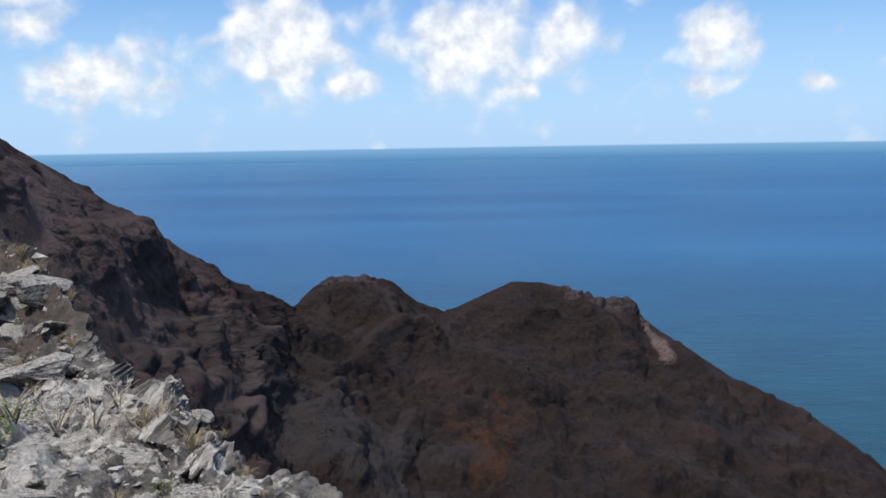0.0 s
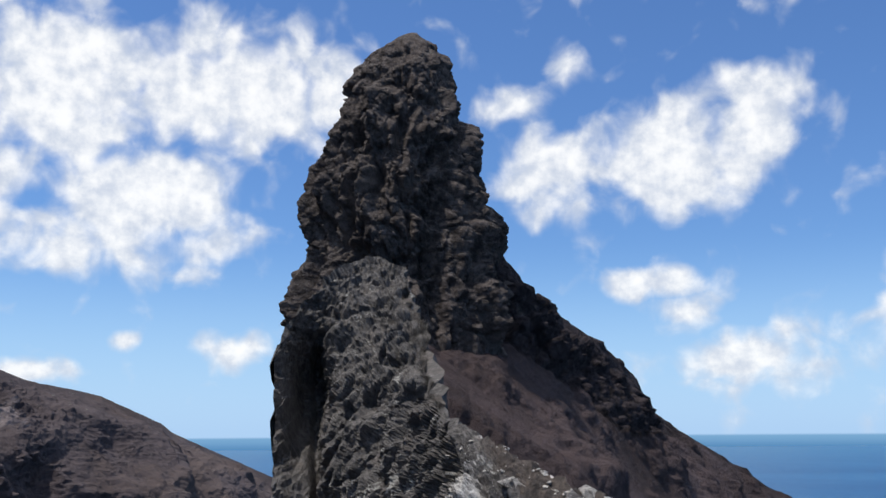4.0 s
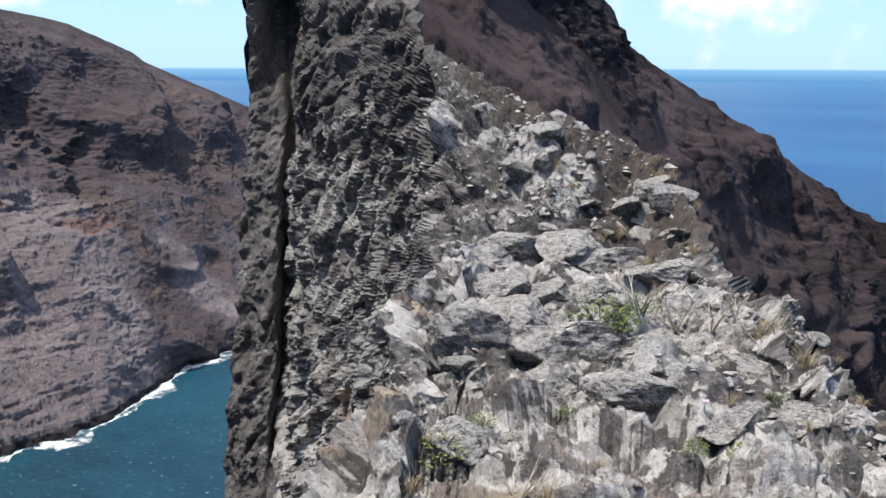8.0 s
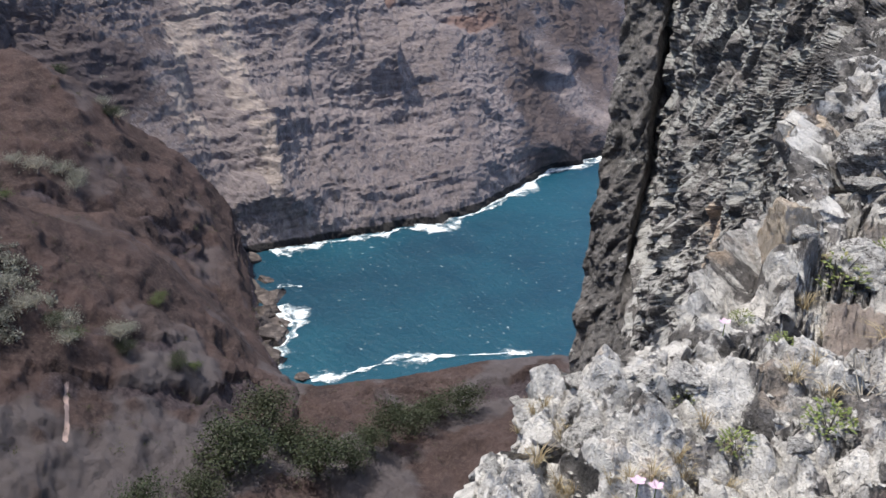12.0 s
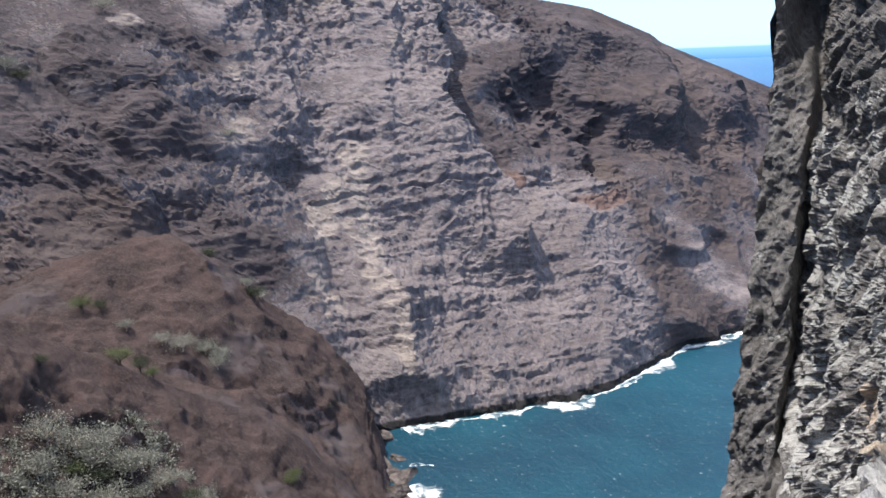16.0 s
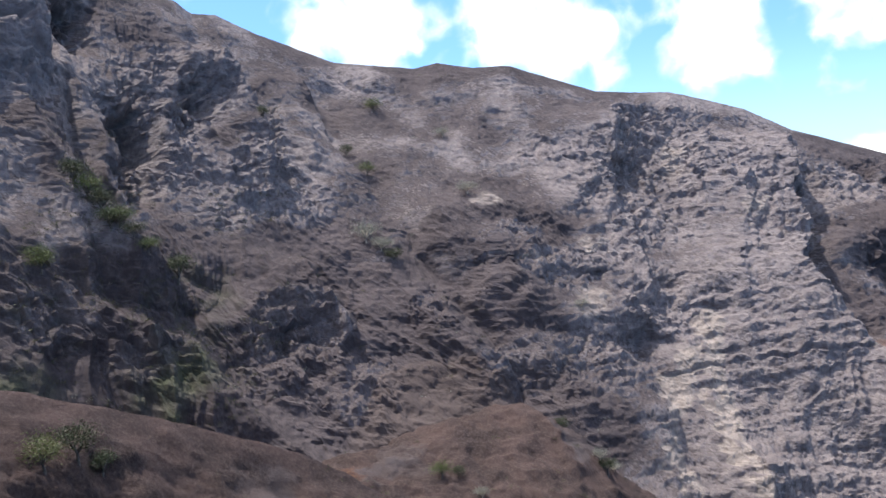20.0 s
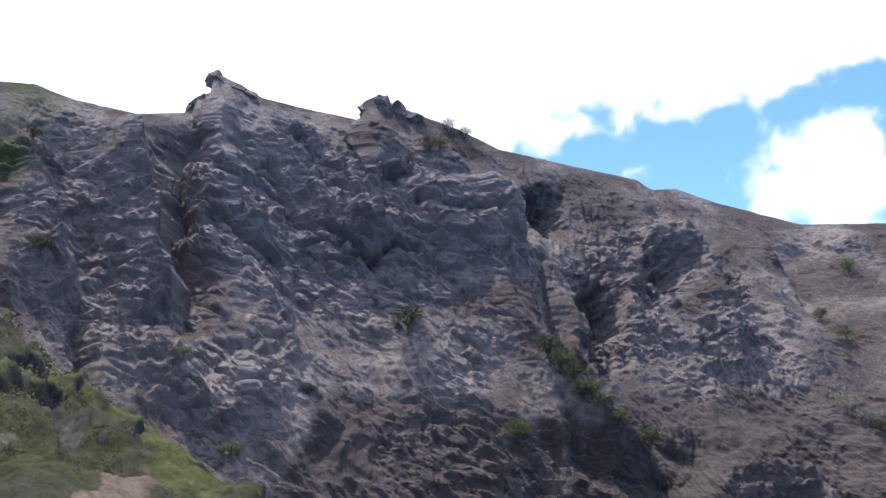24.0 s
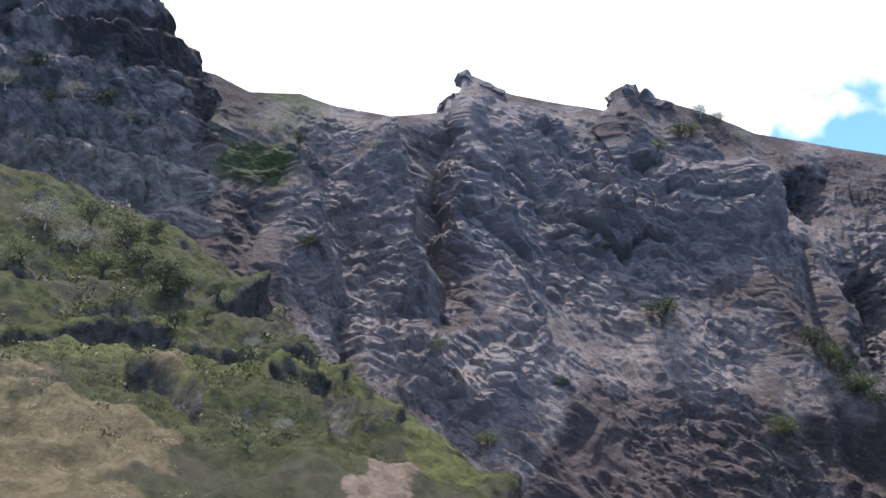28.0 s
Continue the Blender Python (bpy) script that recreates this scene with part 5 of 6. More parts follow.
for line in LEDGES:
    lip = np.maximum(lip, 1 - step(line_distance(Aw, Ew - 0.5, line), 0.1, 0.5))
    ledge_mask = np.maximum(ledge_mask, 1 - step(line_distance(Aw, Ew, line), 0.2, 0.5))
P = P + n * (calm * (np.clip(np.hypot(P[:, 0], P[:, 1]) / 60, 0.3, 1.3) * fbm(P / 9, 5, 0.55, 103) + upper * np.clip(np.hypot(P[:, 0], P[:, 1]) / 100, 0.1, 1.2) * (step(ledge, 0, 0.8) - step(ledge, 0.84, 0.95)) + 0.35 * ridged(P / 5, 4, 0.55, 107)) + 0.16 * fbm(P / 1.3, 4, 0.6, 116) - 1.7 * ledge_mask + 0.8 * lip)[:, None]
fresh = np.maximum(1 - step(line_distance(Aw, Ew, [(129.5, 5.6), (126, 2.6), (124.7, 0.6), (122.5, -1.2)]) + 0.3 * fbm(P / 3, 3, 0.5, 106), 0.3, 1.5), 0.8 * (1 - step(line_distance(Aw, Ew + 0.6, LEDGES[0] + LEDGES[1][1:]) + 0.4 * fbm(P / 3, 3, 0.5, 106), 0.5, 1.8)))
spur = sheet("green_spur", P.reshape(shape), GREEN, {"ledge": ledge_mask + 0.3 * step(fbm(P / 7, 4, 0.55, 110), 0.2, 0.7), "fresh": fresh, "dry": 0.8 * (1 - step(np.hypot((A - 145.0) / 8.5, (E - 1.0) / 4.6) + 0.28 * fbm(P / 4, 5, 0.62, 105) + 0.25 * fbm(P / 12, 3, 0.5, 112), 0.55, 1.15)), "bare": 0.75 * (1 - step(np.hypot((A - 127.0) / 2.2, (E + 1.4) / 1.5) + 0.4 * fbm(P / 3, 4, 0.6, 104), 0.5, 1.2))})
tagged(spur, "grassy green spur with dark rock ledges", "hillside", kind="structure")

az = np.linspace(136.6, 166, 260)
K_FOOT = [(136.6, 13.0, 176), (137.2, 12.6, 168), (141, 12, 165), (166, 11, 165)]
K_MID = [(136.6, 18.4, 182), (137.4, 18.0, 174), (141, 17.6, 172), (166, 18, 172)]
K_TOP = [(136.6, 21.6, 190), (137.2, 22.2, 188), (137.7, 23.3, 186), (138.4, 24.6, 184), (139.6, 25.7, 184), (143, 26.2, 186), (147, 26.6, 188), (166, 27, 190)]
K_BACK = [(b, h - 5, d + 40) for b, h, d in K_TOP]
v, marks = loft(az, (K_FOOT, K_MID, K_TOP, K_BACK), (90, 70, 20), 2, 0.2)
side = v[:1] + np.array((-math.sin(radians(139)), math.cos(radians(139)), 0)) * np.linspace(60, 4, 14)[:, None, None]
v = np.concatenate((side, v), 0)
shape = v.shape
P = v.reshape(-1, 3)
n = grid_normals(v).reshape(-1, 3)
n *= np.where((n * (P - (0, 0, EYE))).sum(1, keepdims=True) > 0, -1, 1)
A, E = (q.reshape(-1) for q in seen_angles(v))
dip = P[:, 2] + 2.5 * fbm(P / 25, 3, 0.5, 111)
ledge = dip / 9
ledge = ledge - np.floor(ledge)
P = P + n * (0.8 * ridged(P * (1 / 9, 1 / 9, 1 / 16), 4, 0.5, 113) + 0.45 * facets(P * (1, 1, 0.8), 5.0, 114) + 0.5 * facets(P * (1, 1, 0.9), 1.8, 118) + 3.0 * (step(ledge, 0, 0.7) - step(ledge, 0.75, 1)) + 1.2 * fbm(P / 8, 4, 0.5, 115))[:, None]
cliff = sheet("cliff", P.reshape(shape), LAVA, {"soil": 0.65 * step(fbm(P / 14, 4, 0.55, 117), -0.3, 0.3), "tan": 0.62 * step(19 - E, 0, 1.5), "wet": 0 * A, "red": 0 * A, "green": 0.2 * step(fbm(P / (18, 18, 6), 3, 0.5, 119), 0.0, 0.5) + 0.75 * step(n[:, 2], 0.5, 0.8) * step(23 - E, 0, 2)}, smooth=False)
tagged(cliff, "dark layered cliff with scrub on its ledges", "cliff", kind="structure")

# ---- flanks below the lookout ----
az = np.linspace(0, 360, 300)
EDGE = [(0, -56, 2.4), (60, -60, 2.2), (120, -62, 1.6), (200, -56, 2.0), (300, -50, 2.6), (360, -56, 2.4)]
HALF = [(0, -50, 14), (45, -58, 14), (100, -58, 12), (115, -42, 9), (150, -32, 12), (165, -30, 14), (240, -38, 16), (300, -46, 16), (360, -50, 14)]
LAST = [(0, -40, 47), (10, -36, 46), (20, -26, 36), (30, -14, 31), (36, -8, 31), (44, -40, 45), (55, -56, 56), (70, -55, 56), (90, -53.5, 54), (100, -52.5, 52), (108, -40, 24), (125, -18, 20), (140, -15, 23), (162, -14, 26), (200, -30, 60), (240, -40, 70),
        (298, -50, 41), (330, -46.5, 44), (350, -41, 48), (360, -40, 47)]
v, marks = loft(az, (EDGE, HALF, LAST), (30, 50), 1, 0.15)
P = v.reshape(-1, 3)
n = grid_normals(v).reshape(-1, 3)
n *= np.where(n[:, 2:3] < 0, -1, 1)
P = P + n * (np.clip(np.hypot(P[:, 0], P[:, 1]) / 30, 0.05, 1) * 0.8 * fbm(P / 7, 5, 0.55, 121))[:, None]
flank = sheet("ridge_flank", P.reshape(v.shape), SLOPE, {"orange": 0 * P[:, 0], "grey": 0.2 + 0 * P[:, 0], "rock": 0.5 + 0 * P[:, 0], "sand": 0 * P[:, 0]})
tagged(flank, "steep rocky flanks of the ridge below the lookout", "hillside", kind="structure")

# ---- small things: helpers ----


def part(name, me, parent, label=""):
    ob = new(name, me)
    ob.parent = parent
    if label:
        ob["label"] = label
    return ob


def raw_mesh(name, verts, faces, mat, smooth=False):
    me = bpy.data.meshes.new(name)
    me.from_pydata([tuple(map(float, q)) for q in verts], [], [tuple(map(int, f)) for f in faces])
    me.materials.append(mat)
    if smooth:
        me.polygons.foreach_set("use_smooth", np.ones(len(me.polygons), dtype=bool))
    me.update()
    return me


def leaf_green(name, dark, light, dead):
    m, g, p = material(name)
    each = g.put("ShaderNodeNewGeometry").outputs["Random Per Island"]
    own = g.put("ShaderNodeObjectInfo").outputs["Random"]
    c = g.mix(each, dark, light)
    c = g.mix(g.ramp(each, 0.86, 0.95), c, dead)
    c = g.mix(g.math("MULTIPLY", own, 0.35), c, dead)
    shader = g.put("ShaderNodeBsdfPrincipled", {"Base Color": c, "Roughness": 0.6, "Specular IOR Level": 0.3})
    thin = g.put("ShaderNodeBsdfTranslucent", {"Color": c})
    both = g.put("ShaderNodeMixShader", {0: 0.25, 1: shader.outputs[0], 2: thin.outputs[0]})
    g.put("ShaderNodeOutputMaterial", {0: both.outputs[0]})
    return m


def bark(name, a, b):
    m, g, p = material(name)
    finish(g, g.mix(g.ramp(g.noise(p, 9.0, 5.0, 0.65), 0.35, 0.65), a, b), 0.9)
    return m


LEAF_DARK = leaf_green("dark_leaves", (0.024, 0.034, 0.016), (0.046, 0.060, 0.026), (0.058, 0.058, 0.034))
LEAF_LIGHT = leaf_green("fresh_leaves", (0.085, 0.13, 0.03), (0.20, 0.25, 0.075), (0.25, 0.23, 0.09))
LEAF_MID = leaf_green("green_leaves", (0.050, 0.074, 0.022), (0.105, 0.135, 0.048), (0.135, 0.125, 0.06))
LEAF_GREY = leaf_green("grey_twigs", (0.135, 0.142, 0.115), (0.27, 0.27, 0.225), (0.25, 0.23, 0.19))
STRAW = leaf_green("dry_straw", (0.26, 0.20, 0.11), (0.48, 0.40, 0.25), (0.33, 0.25, 0.15))
PETAL = leaf_green("pink_petals", (0.62, 0.36, 0.50), (0.75, 0.55, 0.68), (0.66, 0.55, 0.6))
BARK, TWIG = bark("grey_bark", (0.06, 0.05, 0.04), (0.16, 0.14, 0.12)), bark("bleached_twigs", (0.30, 0.25, 0.19), (0.55, 0.49, 0.40))


def tube(points, radii, sides=5):
    verts, faces = [], []
    for k, (p, r) in enumerate(zip(points, radii)):
        d = Vector(points[min(k + 1, len(points) - 1)]) - Vector(points[max(k - 1, 0)])
        u = d.orthogonal().normalized()
        w = d.normalized().cross(u)
        for s in range(sides):
            a_ = 2 * math.pi * s / sides
            verts.append(Vector(p) + r * (u * math.cos(a_) + w * math.sin(a_)))
    for k in range(len(points) - 1):
        for s in range(sides):
            faces.append((k * sides + s, k * sides + (s + 1) % sides, (k + 1) * sides + (s + 1) % sides, (k + 1) * sides + s))
    return verts, faces


def join(pieces):
    verts, faces = [], []
    for v_, f_ in pieces:
        base = len(verts)
        verts += list(v_)
        faces += [tuple(i + base for i in f) for f in f_]
    return verts, faces


def limbs(rng, height_, spread, n=5, thick=0.05):
    """A short trunk that forks into bent limbs; returns tubes and the limbs' ends."""
    fork = Vector((rng.uniform(-0.05, 0.05), rng.uniform(-0.05, 0.05), height_ * 0.3))
    out, tips = [tube([(0, 0, -0.08 * height_), fork * 0.5, fork], [thick * 1.3, thick, thick * 0.8])], []
    for k in range(n):
        a_ = 2 * math.pi * (k + rng.random() * 0.6) / n
        end = Vector((math.cos(a_) * spread * rng.uniform(0.4, 0.9), math.sin(a_) * spread * rng.uniform(0.4, 0.9), height_ * rng.uniform(0.6, 0.95)))
        bow = (fork + end) / 2 + Vector((rng.uniform(-0.1, 0.1), rng.uniform(-0.1, 0.1), 0.08 * height_))
        out.append(tube([fork, bow, end], [thick * 0.7, thick * 0.4, thick * 0.12], 4))
        tips.append(end)
    return out, tips


def leaf_cloud(rng, tips, count, size, clump):
    """Small folded leaves in clumps round the limbs' ends."""
    verts, faces = [], []
    for _ in range(count):
        c = rng.choice(tips) + Vector((rng.gauss(0, clump), rng.gauss(0, clump), rng.gauss(0, clump * 0.75)))
        u = Vector((rng.gauss(0, 1), rng.gauss(0, 1), rng.gauss(0, 0.6))).normalized()
        w = u.orthogonal().normalized()
        w.rotate(Matrix.Rotation(rng.uniform(0, 6.28), 3, u))
        s = size * rng.uniform(0.6, 1.3)
        b_ = len(verts)
        verts += [c - u * s, c + w * s * 0.5 - u * 0.1 * s, c + u * s, c - w * s * 0.5 - u * 0.1 * s]
        faces += [(b_, b_ + 1, b_ + 2), (b_, b_ + 2, b_ + 3)]
    return verts, faces


def shrub(name, seed, leaves, count=420, flat_=1.0, bare=False, label="", category="shrub"):
    """One shrub of unit width: stem and crown."""
    rng = random.Random(seed)
    ob = new(name)
    ob.empty_display_size = 0.1
    wood, tips = limbs(rng, 0.8 * flat_, 0.42, 7 if not bare else 11, 0.035 if not bare else 0.022)
    part("stem", raw_mesh("stem", *join(wood), BARK if not bare else TWIG, True), ob)
    tips = tips + [t_ * 0.65 + Vector((0, 0, 0.2 * flat_)) for t_ in tips] + [Vector((rng.uniform(-0.2, 0.2), rng.uniform(-0.2, 0.2), 0.75 * flat_)) for _ in range(3)]
    part("crown", raw_mesh("crown", *leaf_cloud(rng, tips, int(count * 4.4), 0.022, 0.12), leaves), ob)
    tagged(ob, label, category)
    return ob


def surface(ob):
    """The points of a sheet, and the bearings and heights under which they are seen."""
    co = np.empty(len(ob.data.vertices) * 3, np.float32)
    ob.data.vertices.foreach_get("co", co)
    co = co.reshape(-1, 3)
    return (co, *seen_angles(co))


def seat(ground, b, h, reach=0.25):
    """The foremost point of a surface that is seen about that bearing and height."""
    co, A_, E_ = ground
    d = np.hypot(A_ - b, E_ - h)
    ok = np.where(d < reach)[0]
    if not len(ok):
        return Vector(co[int(np.argmin(d))].tolist())
    return Vector(co[int(ok[np.argmin(np.hypot(co[ok, 0], co[ok, 1]))])].tolist())


ON_MOUNTAIN, ON_VALLEY, ON_HILL, ON_RIDGE, ON_PAD, ON_SPUR, ON_CLIFF = (surface(o) for o in (mountain, valley, hill_side, ridge, platform, spur, cliff))


def plant_all(models, ground, spots, group, rng, sink=0.06):
    """Copies of the models at spots of bearing, height, width in degrees."""
    for k, (b, h, w) in enumerate(spots):
        p = seat(ground, b, h)
        size = math.hypot(p.x, p.y) * math.tan(radians(w))
        src = models[k % len(models)]
        m = pose(p.x, p.y, p.z - sink * size, 0, 0, rng.uniform(0, 360))
        ob = copy_thing(src, m)
        s = size * 1.15
        ob.scale = (s * rng.uniform(0.9, 1.1), s * rng.uniform(0.9, 1.1), s * rng.uniform(0.8, 1.05))
        tagged(ob, group=group)


def drop_model(ob):
    for o in (*ob.children_recursive, ob):
        bpy.data.objects.remove(o)


rng = random.Random(7)
tree_a = shrub("tree", 1, LEAF_DARK, 700, 1.15, label="dark green tree with a dense rounded crown", category="tree")
tree_b = shrub("tree", 2, LEAF_DARK, 620, 1.0, label="dark green tree with a dense rounded crown", category="tree")
bush_a = shrub("shrub", 3, LEAF_DARK, 420, 0.8, label="dull green shrub on the steep mountain side")
bush_b = shrub("shrub", 4, LEAF_MID, 380, 0.75, label="fresh green shrub on the steep mountain side")
grey_a = shrub("shrub", 5, LEAF_GREY, 300, 0.75, True, label="leafless grey shrub with bleached twigs")
grey_b = shrub("shrub", 6, LEAF_GREY, 320, 0.65, True, label="leafless grey shrub with bleached twigs")

plant_all([tree_a, tree_b], ON_VALLEY, [(66.9, -31.2, 4.0), (69.9, -33.2, 5.0), (64.1, -33.8, 4.4), (75.5, -35.0, 4.2), (68.3, -32.6, 3.4), (56.6, -31.0, 3.0), (59.2, -32.2, 3.2), (57.8, -31.6, 2.8), (61.6, -33.6, 3.2), (71.4, -34.6, 3.4), (65.4, -32.6, 2.8), (54.4, -30.6, 2.6), (60.6, -32.4, 2.4)],
          "trees in the gully", rng, 0.22)
plant_all([bush_a, bush_b], ON_VALLEY, [(72.1, -27.3, 1.3), (72.9, -23.6, 1.0), (75.1, -26.0, 1.5), (83.7, -12.9, 1.3), (74.1, -13.5, 1.2), (77.8, -24.8, 1.4), (86.0, -15.5, 1.0), (105.4, -10.2, 2.6), (103.6, -9.8, 2.4), (106.6, -10.0, 2.4), (102.3, -10.6, 1.8), (81.9, -16.0, 1.5), (81.0, -16.5, 1.3), (80.3, -16.9, 1.0), (83.9, -22.2, 1.6), (85.0, -21.6, 1.5), (78.8, -24.0, 1.3), (72.7, -23.2, 0.9), (72.0, -26.9, 1.3), (71.3, -27.2, 1.0), (82.7, -13.0, 0.9)], "shrubs in the valley", rng)
plant_all([grey_a, grey_b], ON_VALLEY, [(78.2, -25.0, 1.6), (82.1, -22.0, 2.6), (80.6, -22.8, 2.0), (74.6, -24.8, 1.2), (78.5, -15.6, 1.6), (76.6, -16.9, 1.3), (79.8, -15.2, 1.2), (81.4, -14.2, 1.0), (86.2, -19.7, 2.6), (84.1, -21.3, 2.8), (85.5, -22.8, 2.6), (80.8, -21.8, 1.9), (78.2, -24.3, 1.8), (75.3, -25.3, 2.0), (83.0, -20.6, 2.2), (82.6, -21.8, 2.3), (84.8, -20.4, 2.2), (86.8, -21.4, 2.6),
          (83.4, -23.4, 2.2), (81.6, -23.2, 1.9), (79.6, -22.9, 1.5), (76.4, -16.4, 1.3), (77.3, -15.9, 1.5), (74.6, -12.5, 1.0), (73.9, -13.2, 0.9)], "dry shrubs in the valley", rng)
plant_all([bush_a, bush_b], ON_MOUNTAIN, [(102.4, 5.0, 1.9), (101.7, 4.2, 1.8), (101.1, 3.4, 1.6), (100.4, 2.6, 1.6), (99.6, 1.9, 1.4), (98.7, 0.9, 1.3), (97.3, -0.9, 2.0), (85.9, 8.0, 1.1), (92.2, 8.1, 0.9), (104.7, 1.0, 1.3),
          (87.6, 5.6, 0.9), (86.4, 4.4, 1.0), (110.5, 7.1, 2.2), (120.5, 0.9, 1.5), (130.1, 12.3, 1.4), (122.8, 6.2, 0.9), (101.0, 2.4, 1.7), (104.4, 0.4, 1.4), (108.3, 17.2, 1.4), (107.6, 17.4, 1.2), (113.0, 11.0, 0.8), (109.4, 16.6, 1.1)],
          "shrubs on the mountain", rng)
plant_all([grey_a, grey_b, bush_a], ON_MOUNTAIN, [(86.8, 0.6, 1.6), (86.2, 0.1, 1.4), (85.3, -0.6, 1.2), (80.8, 2.9, 1.2), (82.1, 6.3, 0.9), (76.7, -10.8, 1.1), (74.9, -4.1, 0.8), (106.9, 18.3, 1.2), (106.0, 17.7, 1.0), (104.9, 16.8, 0.9),
          (132.0, 18.8, 1.6), (130.8, 18.2, 1.3), (133.4, 19.0, 1.4), (126.4, 17.6, 1.0), (116.0, 4.0, 0.9)], "dry shrubs on the mountain", rng)
plant_all([bush_a, tree_b, bush_b, grey_a], ON_SPUR, [(140.4, 12.0, 2.2), (138.6, 9.9, 2.0), (141.6, 10.8, 2.4), (143.0, 12.2, 2.2), (139.6, 11.2, 1.9), (137.4, 9.6, 1.6), (136.2, 8.4, 1.5), (144.6, 13.4, 2.2), (142.4, 13.4, 1.7),
          (139.0, 12.8, 1.5), (145.8, 11.6, 1.8), (133.6, 6.8, 1.1), (135.4, 9.8, 1.2), (137.8, 7.9, 1.4), (134.2, 1.4, 1.2), (132.0, 2.2, 1.2)], "shrubs on the green spur", rng)
plant_all([bush_a, grey_b], ON_CLIFF, [(145.5, 21.2, 1.7), (143.6, 20.4, 1.5), (141.8, 19.8, 1.4), (146.8, 20.6, 1.6), (144.6, 19.6, 1.2), (140.4, 19.2, 1.1)], "shrubs on the cliff", rng)
for o in (tree_a, tree_b, bush_a, bush_b, grey_a, grey_b):
    drop_model(o)

# ---- stones on the ridge and the lookout ----


def stone_mesh(seed, cuts=13, level=4):
    """A broken boulder: a ball cut by random planes and worn."""
    rng_ = random.Random(seed)
    bm = bmesh.new()
    bmesh.ops.create_icosphere(bm, subdivisions=level, radius=1.0)
    planes = []
    for _ in range(cuts):
        d = Vector((rng_.gauss(0, 1), rng_.gauss(0, 1), rng_.gauss(0, 1))).normalized()
        planes.append((d, rng_.uniform(0.38, 0.8)))
    for vert in bm.verts:
        for d, r in planes:
            over = vert.co.dot(d) - r
            if over > 0:
                vert.co -= d * over
        vert.co *= 1 + 0.10 * noise.fractal(vert.co * 2.4 + Vector((seed, 0, 0)), 0.45, 2.1, 7) - 0.05 * abs(noise.noise(vert.co * 3.1 + Vector((0, seed, 0))))
    me = bpy.data.meshes.new("stone")
    bm.to_mesh(me)
    bm.free()
    me.materials.append(CRUST_STONE)
    return me


CRUST_STONE = crag("lichened_stone", (0.060, 0.053, 0.050), (0.15, 0.130, 0.120), (0.28, 0.252, 0.232), (0.74, 0.70, 0.655), 1.6, 0.05)
TAN_STONE = crag("tan_stone", (0.34, 0.26, 0.19), (0.58, 0.47, 0.36), (0.72, 0.61, 0.50), (0.74, 0.66, 0.58), 1.6, -0.2)
STONES = [stone_mesh(k) for k in range(9)]
SMALL_STONES = [stone_mesh(20 + k, 11, 2) for k in range(6)]


def lay(ground, parent, b, h, wide_, deep_, tall, turn_, k, tilt=0.0, sink=0.25):
    p = seat(ground, b, h, 0.3)
    ob = part("stone", STONES[k % len(STONES)], parent)
    ob.matrix_basis = pose(p.x, p.y, p.z - sink * tall * 0.5, tilt, 0, turn_) @ Matrix.Diagonal((wide_, deep_, tall, 1))
    return ob


# the rocks on the mountain's crest
CREST_ROCKS = []
for k in range(4):
    me = STONES[k + 2].copy()
    me.materials[0] = LAVA
    CREST_ROCKS.append(me)
for k, (b, h, w, t_) in enumerate(((120.53, 21.43, 4.6, 3.6), (119.47, 20.95, 4.4, 2.6), (121.69, 20.26, 4.2, 3.4), (122.07, 19.95, 3.0, 2.6), (118.71, 20.55, 3.5, 2.0), (110.87, 20.01, 3.8, 3.2),
                                   (111.80, 19.52, 4.2, 4.2), (110.03, 19.56, 4.4, 3.2), (112.06, 19.28, 2.6, 2.4), (109.13, 19.03, 4.0, 2.2), (120.24, 20.51, 5.0, 3.5))):
    p = spot(b, h, 334.0 if b < 115 else 327.5)
    ob = part("stone", CREST_ROCKS[k % 4], mountain)
    ob.matrix_basis = pose(float(p[0]), float(p[1]), float(p[2]), 12, 0, 37 * k) @ Matrix.Diagonal((w, w, t_, 1))

# the ledge of pale slabs: bearing, height, half sizes in metres, turn
SLABS = [(33.0, -10.9, 0.42, 0.34, 0.17, 10), (30.5, -10.7, 0.40, 0.30, 0.16, 30), (28.0, -10.6, 0.45, 0.34, 0.18, -10), (25.4, -11.0, 0.42, 0.30, 0.18, 25), (23.0, -11.4, 0.36, 0.28, 0.16, 5),
         (32.0, -12.6, 0.34, 0.26, 0.17, 40), (29.4, -12.8, 0.40, 0.30, 0.19, 15), (26.8, -12.9, 0.36, 0.28, 0.17, -20), (24.4, -13.4, 0.36, 0.26, 0.16, 30), (21.8, -13.8, 0.36, 0.30, 0.17, 0),
         (33.6, -15.0, 0.30, 0.26, 0.20, 20), (31.0, -15.2, 0.42, 0.32, 0.24, -15), (28.2, -15.8, 0.38, 0.30, 0.20, 35), (25.0, -16.2, 0.42, 0.30, 0.20, 10)]
for k, (b, h, w, d, t_, r_) in enumerate(SLABS):
    lay(ON_RIDGE, ridge, b, h, w, d, t_, r_, k, 4 * math.sin(k), 0.35)
